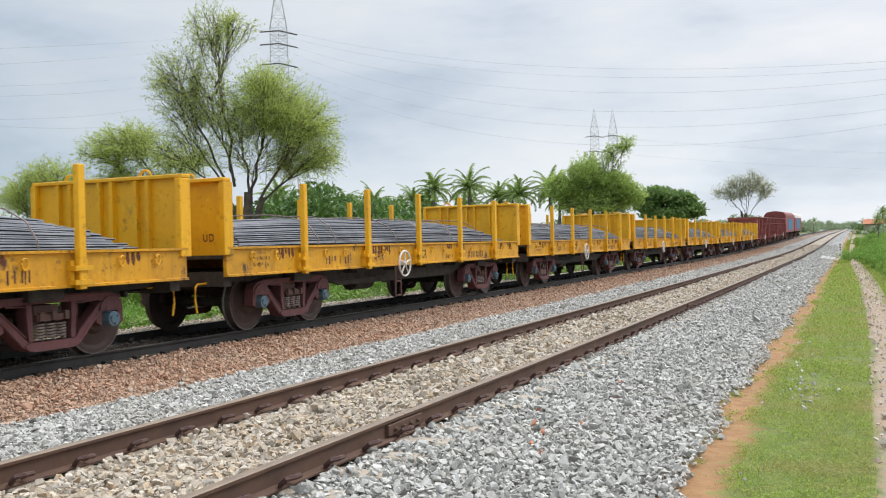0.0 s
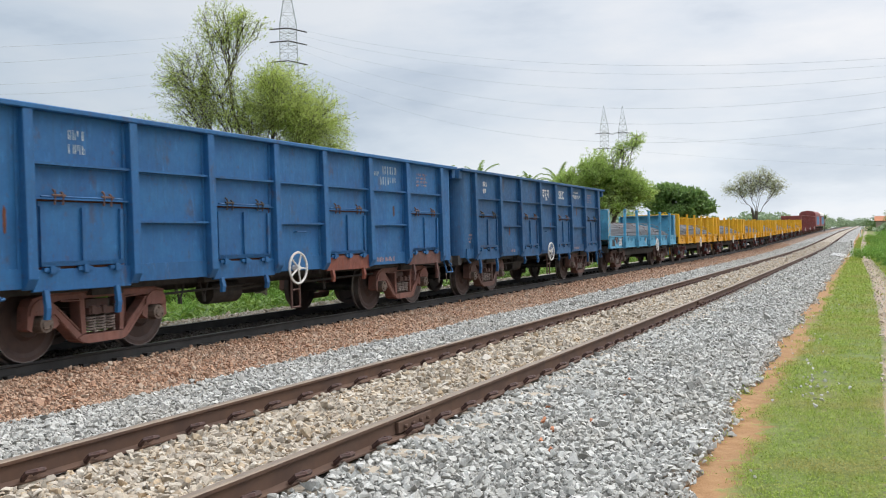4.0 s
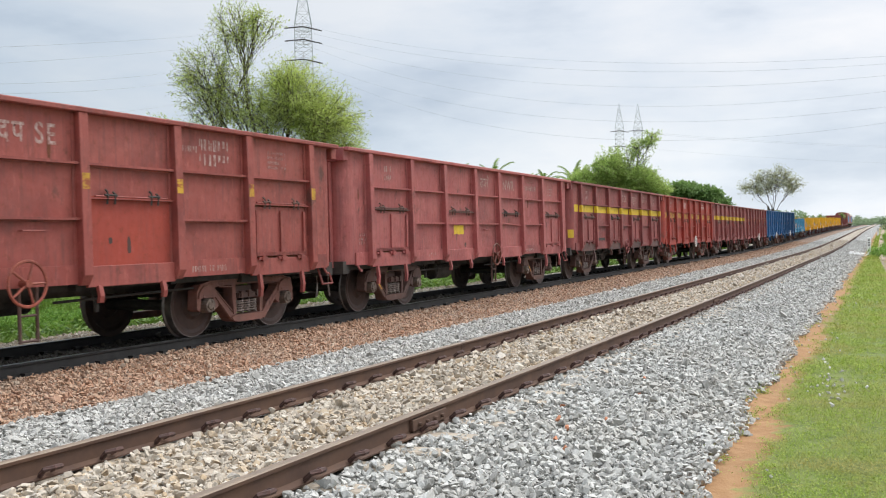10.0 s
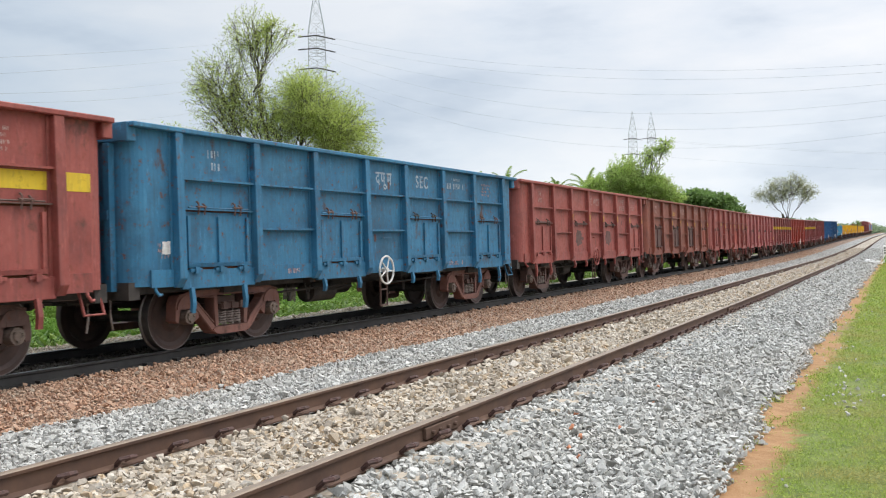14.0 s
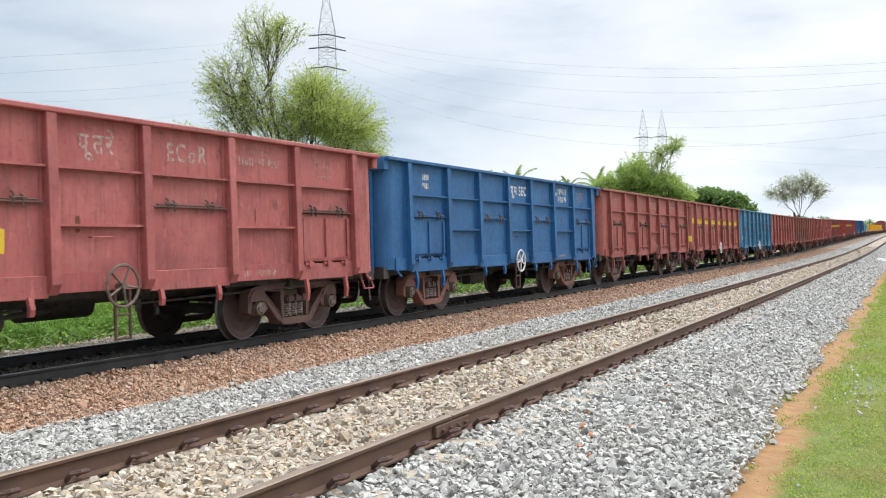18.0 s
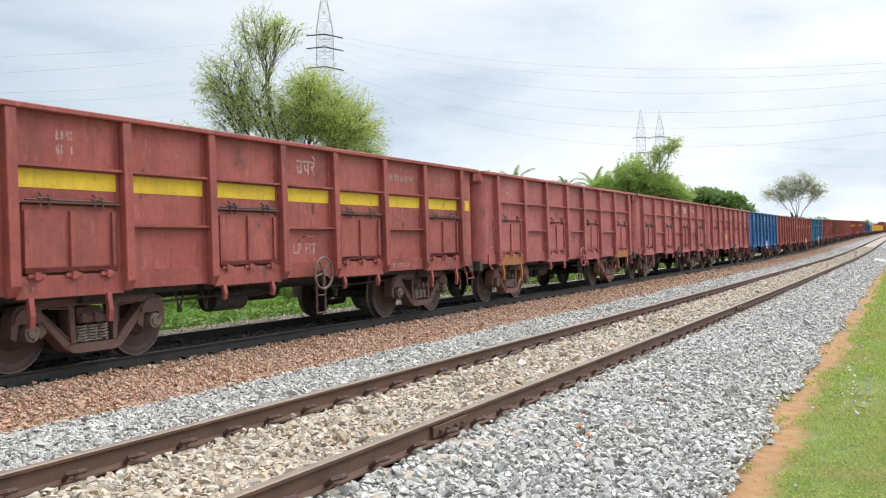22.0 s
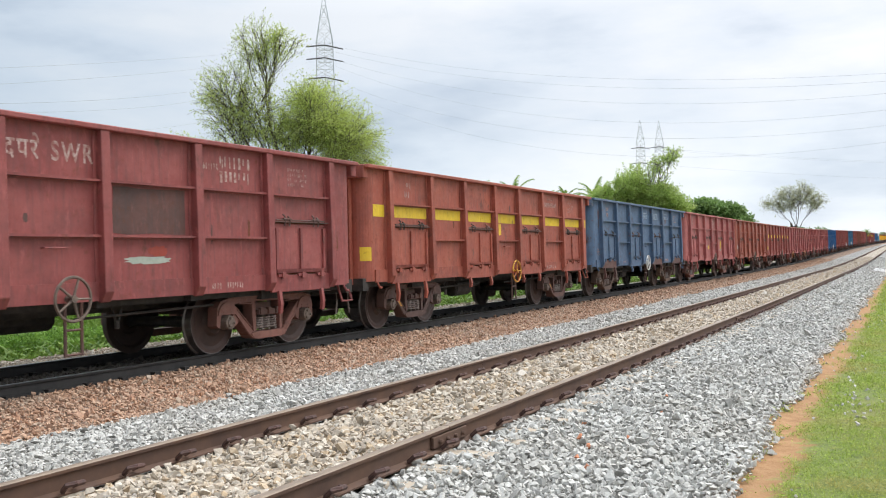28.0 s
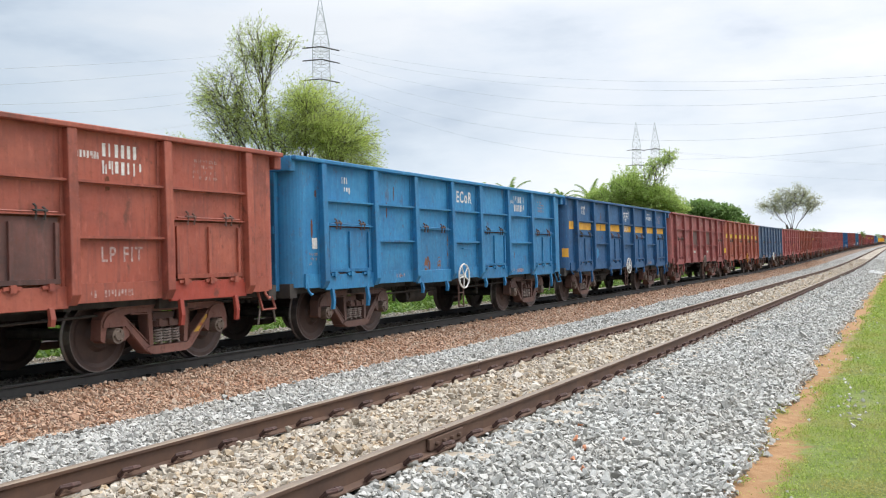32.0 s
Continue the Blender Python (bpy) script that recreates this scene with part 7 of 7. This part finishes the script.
def palm_parts(seed):
    rng = np.random.default_rng(seed)
    bm = bmesh.new()
    pts = [Vector((0.25 * math.sin(i * 0.35 + seed), 0.2 * math.cos(i * 0.3 + seed), i * 0.78)) - Vector((0.25 * math.sin(seed), 0.2 * math.cos(seed), 0)) for i in range(8)]
    for i, (a, b) in enumerate(zip(pts, pts[1:])):
        rod(bm, a, b, 0.19 - 0.012 * i, 0.19 - 0.012 * (i + 1) + 0.01, 8, caps=False)
    trunk = mesh_of(bm, "palm_trunk", PALM_BARK)
    v, f = [], []
    for i in range(28):
        frond(rng, v, f, pts[-1], 2.4 * i + rng.normal(0, 0.25), radians(4 + 105 * (i / 28) ** 0.8) + rng.normal(0, 0.08), radians(rng.uniform(55, 100)), rng.uniform(1.6, 2.2))
    return trunk, soup("palm_crown", np.array(v), np.array(f), LEAF_PALM)


PALMS = [palm_parts(s) for s in (1, 2, 3)]


def palm(u, y, size, which, turn):
    t = tagged(new("coconut_palm"), "coconut palm with arching green fronds", "palm", "palms beyond the field")
    p = spot(u, y, 0.0)
    t.location = (p.x, p.y, float(ground_z(u, y)) - 0.1)
    t.scale, t.rotation_euler = (size,) * 3, (0, 0, turn)
    for name, me in zip(("trunk", "crown"), PALMS[which]):
        o = new(name, me)
        o.parent = t


r7 = random.Random(7)
for i in range(10):
    t = i / 9
    palm(-52 + 24.0 * t + r7.uniform(-0.8, 0.8), 80 + 11 * t + r7.uniform(-2, 2), r7.uniform(1.2, 1.45), i % 3, i * 1.3)
for i in range(7):
    palm(-55 + 5.0 * i, 98 + r7.uniform(-2, 3), r7.uniform(1.15, 1.4), i % 3, i * 2.1)
for u, y, size in ((-12.5, 215, 0.55), (-15.5, 210, 0.62), (-19, 214, 0.6), (-9.2, 232, 0.6), (-22, 205, 0.65), (-26, 200, 0.6), (2.6, 140, 0.6), (4.4, 138, 0.7), (6.0, 150, 0.8)):
    palm(u, y, size, int(y) % 3, u)
for i in range(26):
    bush(-51 + i * 1.0 + r7.uniform(-0.6, 0.6), 74 + i * 0.55 + r7.uniform(-2, 2), r7.uniform(1.9, 2.8), r7.choice((0, 1, 2)), "dense green undergrowth below the palms", 1.1)


# far woods on the horizon, their leaf colour paled to stand for haze
def far_woods(seed, places, count, leaf):
    rng = np.random.default_rng(seed)
    c, r = [], []
    for (ua, ya), (ub, yb), h, n in places:
        for i in range(n):
            t = rng.random()
            u, y = ua + (ub - ua) * t, ya + (yb - ya) * t
            p = spot(u, y, 0)
            hh = h * rng.uniform(0.45, 1.0)
            c.append((p.x + rng.normal(0, 2), p.y + rng.normal(0, 3), float(ground_z(u, y)) + hh * rng.uniform(0.2, 0.75)))
            r.append(hh * 0.42)
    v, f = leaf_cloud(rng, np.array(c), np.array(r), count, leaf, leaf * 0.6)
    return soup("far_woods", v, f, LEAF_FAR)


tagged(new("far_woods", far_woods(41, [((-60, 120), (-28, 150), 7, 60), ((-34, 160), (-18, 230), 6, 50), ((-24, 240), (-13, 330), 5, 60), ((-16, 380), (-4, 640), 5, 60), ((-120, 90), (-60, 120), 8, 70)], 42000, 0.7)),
       "low green woods along the horizon, paled as by haze", "woods", kind="stuff")
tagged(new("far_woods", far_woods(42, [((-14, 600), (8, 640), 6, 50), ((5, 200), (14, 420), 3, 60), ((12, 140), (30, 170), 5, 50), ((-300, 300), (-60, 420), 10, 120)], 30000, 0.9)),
       "low green woods along the horizon, paled as by haze", "woods", kind="stuff")

# ---- power line ----
def pylon(u, y, height, label, turn, arms):
    """A lattice tower with three pairs of arms."""
    t = tagged(new("pylon"), label, "pylon", "pylons of the power line")
    p = spot(u, y, 0)
    t.location = (p.x, p.y, float(ground_z(u, y)) - 0.2)
    t.rotation_euler = (0, 0, radians(turn))

    def half(z):
        waist = height * 0.62
        return 3.4 - (3.4 - 1.45) * z / waist if z < waist else (1.45 - 0.15 * (z - waist) / (height * 0.20) if z < height * 0.82 else 1.30 * max(0.0, 1 - (z - height * 0.82) / (height * 0.18)) + 0.04)
    levels = [0, 0.11, 0.21, 0.30, 0.38, 0.45, 0.51, 0.57, 0.62, 0.66, 0.70, 0.735, 0.77, 0.795, 0.82, 0.865, 0.91, 0.955, 1.0]
    zs = [height * a for a in levels]
    bm = bmesh.new()
    for a, b in zip(zs, zs[1:]):
        for sx in (-1, 1):
            for sy in (-1, 1):
                rod(bm, (sx * half(a), sy * half(a), a), (sx * half(b), sy * half(b), b), 0.07, sides=4, caps=False)
    part("legs", bm, LATTICE, t)
    bm = bmesh.new()
    for a, b in zip(zs, zs[1:]):
        for s in (-1, 1):
            for k in (-1, 1):
                rod(bm, (s * half(a), -k * half(a), a), (s * half(b), k * half(b), b), 0.030, sides=4, caps=False)
                rod(bm, (-k * half(a), s * half(a), a), (k * half(b), s * half(b), b), 0.030, sides=4, caps=False)
            rod(bm, (s * half(b), -half(b), b), (s * half(b), half(b), b), 0.030, sides=4, caps=False)
            rod(bm, (-half(b), s * half(b), b), (half(b), s * half(b), b), 0.030, sides=4, caps=False)
    part("bracing", bm, LATTICE, t)
    # the arms reach across the line; taut insulator strings run off both ways along it
    for z in arms:
        for s in (-1, 1):
            bm = bmesh.new()
            tip = (0, s * 2.0, z)
            for k in (-1, 1):
                rod(bm, (k * 1.2, s * 1.2, z), tip, 0.06, 0.045, 4)
            rod(bm, (0, s * 1.2, z + 1.1), tip, 0.06, 0.045, 4)
            arm = part("cross_arm", bm, LATTICE, t)
            for k, drop in ((-1, -0.10), (1, -0.22)) if s < 0 else ():
                bm = bmesh.new()
                tube(bm, [(k * a, s * 2.0, z + drop * a) for a in (0.0, 0.9, 1.8, 2.9)], 0.09, 6)
                for i in range(6):
                    a = 0.45 + i * 0.4
                    rod(bm, (k * a, s * 2.0, z + drop * a), (k * (a + 0.12), s * 2.0, z + drop * (a + 0.12)), 0.15, 0.11, 8)
                part("insulator", bm, GRIME, arm, "taut string of dark insulator discs")
    return t


pylon(-83.1, 124.8, 44.8, "grey steel lattice pylon beyond the trees", 34, (31.0, 34.1, 36.1))
pylon(-76.0, 293.0, 42.4, "grey steel lattice pylon far off", 15, (28.8, 33.6))
pylon(-70.5, 295.0, 42.0, "grey steel lattice pylon far off", 15, (28.8, 33.6))


def cable(a, way, fall, curve, reach, radius):
    """A slack cable from a: way is the plan direction, fall and curve its drop and its upward bow along that way."""
    bm = bmesh.new()
    pts = []
    for i in range(33):
        t = reach * i / 32
        pts.append(Vector(a) + Vector((way[0] * t, way[1] * t, fall * t + curve * t * t)))
    tube(bm, pts, radius, 4)
    ob = new("power_cable", mesh_of(bm, "power_cable", WIRE))
    return tagged(ob, "thin grey overhead power cable", "power cable", "cables of the power line")


NEAR_TIP, FAR_TIP = (-83.9, 123.1), (-86.1, 126.5)
# height at the tower, then fall and bow of the left span and of the right span
for tip, z, f1, c1, f2, c2 in ((NEAR_TIP, 35.6, -22.1, 1.5, -28.8, 10.5), (FAR_TIP, 35.6, -23.1, 2.3, -29.6, 11.2), (NEAR_TIP, 33.6, -27.0, 5.9, -32.6, 14.5),
                               (FAR_TIP, 33.6, -28.0, 6.9, -37.3, 18.1), (NEAR_TIP, 30.4, -28.8, 8.7, -36.5, 18.7), (FAR_TIP, 30.4, -32.0, 11.9, -41.1, 22.0)):
    cable((*tip, z), (31.4, -78.5), f1, c1, 1.4, 0.009)
    cable((*tip, z), (82.5, -27.3), f2, c2, 1.7, 0.009)
for z, s in ((29.4, -1), (34.2, -1), (34.2, 1)):
    a = (-81.3 + s * 0.5, 292.8 - s * 1.9, z)
    cable((a[0] + 5.6, a[1] + 2.5, z), (290, 90), -40.0, 38.0, 1.0, 0.014)


# ---- white kilometre posts, the hut beside the line ----
def marker(u, y, size=1.0):
    t = tagged(new("marker_post"), "white-painted concrete marker post beside the ballast", "marker post", "marker posts beside the line")
    p = spot(u, y, 0)
    t.location = (p.x, p.y, float(ground_z(u, y)) - 0.05)
    t.scale = (size,) * 3
    bm = bmesh.new()
    box(bm, -0.11, 0.11, -0.07, 0.07, 0, 1.22)
    bevelled(bm, 0.02)
    part("post", bm, WHITEWASH, t)
    for z in (1.05, 0.88, 0.71):
        bm = bmesh.new()
        box(bm, -0.055, 0.055, -0.074, -0.068, z - 0.045, z + 0.045)
        part("number_bar", bm, GRIME, t, "black painted figure")
    return t


marker(-1.15, 70.0)
marker(-1.05, 150.0)
marker(-0.95, 250.0)
rng = np.random.default_rng(77)
u, y = np.concatenate([rng.normal(-2.05, 0.12, 40), rng.normal(-1.65, 0.1, 26)]), rng.normal(69.0, 0.7, 66)
stones("whitewashed_stones", "whitewashed stones laid on the ballast shoulder", WHITEWASH, 78, u, y, 0.09, True, lift=0.03)


def hut():
    t = tagged(new("hut"), "small hut with a faded orange tiled roof", "hut")
    p = spot(3.6, 230, 0)
    t.location = (p.x, p.y, p.z - 1.4)
    bm = bmesh.new()
    box(bm, -2.0, 2.0, -1.6, 1.6, 0, 3.4)
    part("wall", bm, CONCRETE, t, "pale plastered wall")
    bm = bmesh.new()
    prism(bm, [(-1.95, 3.3), (0, 4.35), (1.95, 3.3), (1.85, 3.22), (0, 4.2), (-1.85, 3.22)], "x", -2.3, 2.3)
    part("roof", bm, ORANGE, t, "faded orange tiles")
    bm = bmesh.new()
    box(bm, -0.45, 0.45, -1.64, -1.60, 0, 2.05)
    part("door", bm, BARK, t, "dark wooden door")


hut()
for u, y, size in ((3.0, 226, 1.7), (5.6, 236, 5.0), (7.6, 234, 5.6), (10.0, 230, 5.6), (6.4, 222, 3.0), (9.0, 215, 3.2)):
    bush(u, y, size, 3, "dense green trees round a hut", 1.0)
for u, y, size in ((5.6, 242, 1.05), (8.2, 240, 1.15), (7.0, 246, 1.1)):
    palm(u, y, size, int(y) % 3, u)


# ---- what moves: the train draws away along the line, its wheels turning ----
# the slack in the couplings lets the train surge a little
SURGE_T = [0, 1, 2, 3, 6, 7, 8, 9, 11, 12, 13, 14, 17, 18, 19, 20, 21, 22, 23, 24, 25, 28, 30, 31, 32]
SURGE = [-0.28, -0.05, 0.20, 0.12, 0.14, 0.12, 0.25, 0.20, 0.20, 0.10, 0.10, 0.15, 0.05, 0.07, 0.10, 0.25, 0.37, 0.27, 0.15, 0.15, 0.10, 0.02, 0.10, 0.22, 0.20]


def reference(t):
    """Metres that the train's reference point has gone along the line."""
    return -17.32 + 13.0525 * t - 0.013595 * t * t - 0.000934 * t ** 3 + float(np.interp(t, SURGE_T, SURGE))


def wagon_pose(middle, base):
    """A wagon on the line, its middle at that many metres, its bogies base apart."""
    a, b = spot(TRAIN_X, middle - base / 2, TRAIN_Z), spot(TRAIN_X, middle + base / 2, TRAIN_Z)
    way = (b - a).normalized()
    across = way.cross(Vector((0, 0, 1))).normalized()
    up = across.cross(way)
    turn = Matrix((across, way, up)).transposed().to_4x4()
    return Matrix.Translation((a + b) / 2) @ turn


def motions():
    times = [i * 0.5 for i in range(65)]
    for thing, offset, base in TRAIN:
        walk(thing, [(t, wagon_pose(reference(t) + offset, base)) for t in times])
    # the wheels roll without slip: one turn on 3.05 m, shared by wheels at the same place under a wagon
    rolls = {}
    steps = [i / 30 for i in range(961)]
    for w, y in WHEELS:
        if y not in rolls:
            walk(w, [(t, Matrix.Translation((0, y, 0.485)) @ Matrix.Rotation(-reference(t) / 0.485, 4, "X")) for t in steps])
            rolls[y] = w.animation_data
        else:
            w.rotation_mode = "QUATERNION"
            own = w.animation_data_create()
            own.action, own.action_slot = rolls[y].action, rolls[y].action_slot


motions()
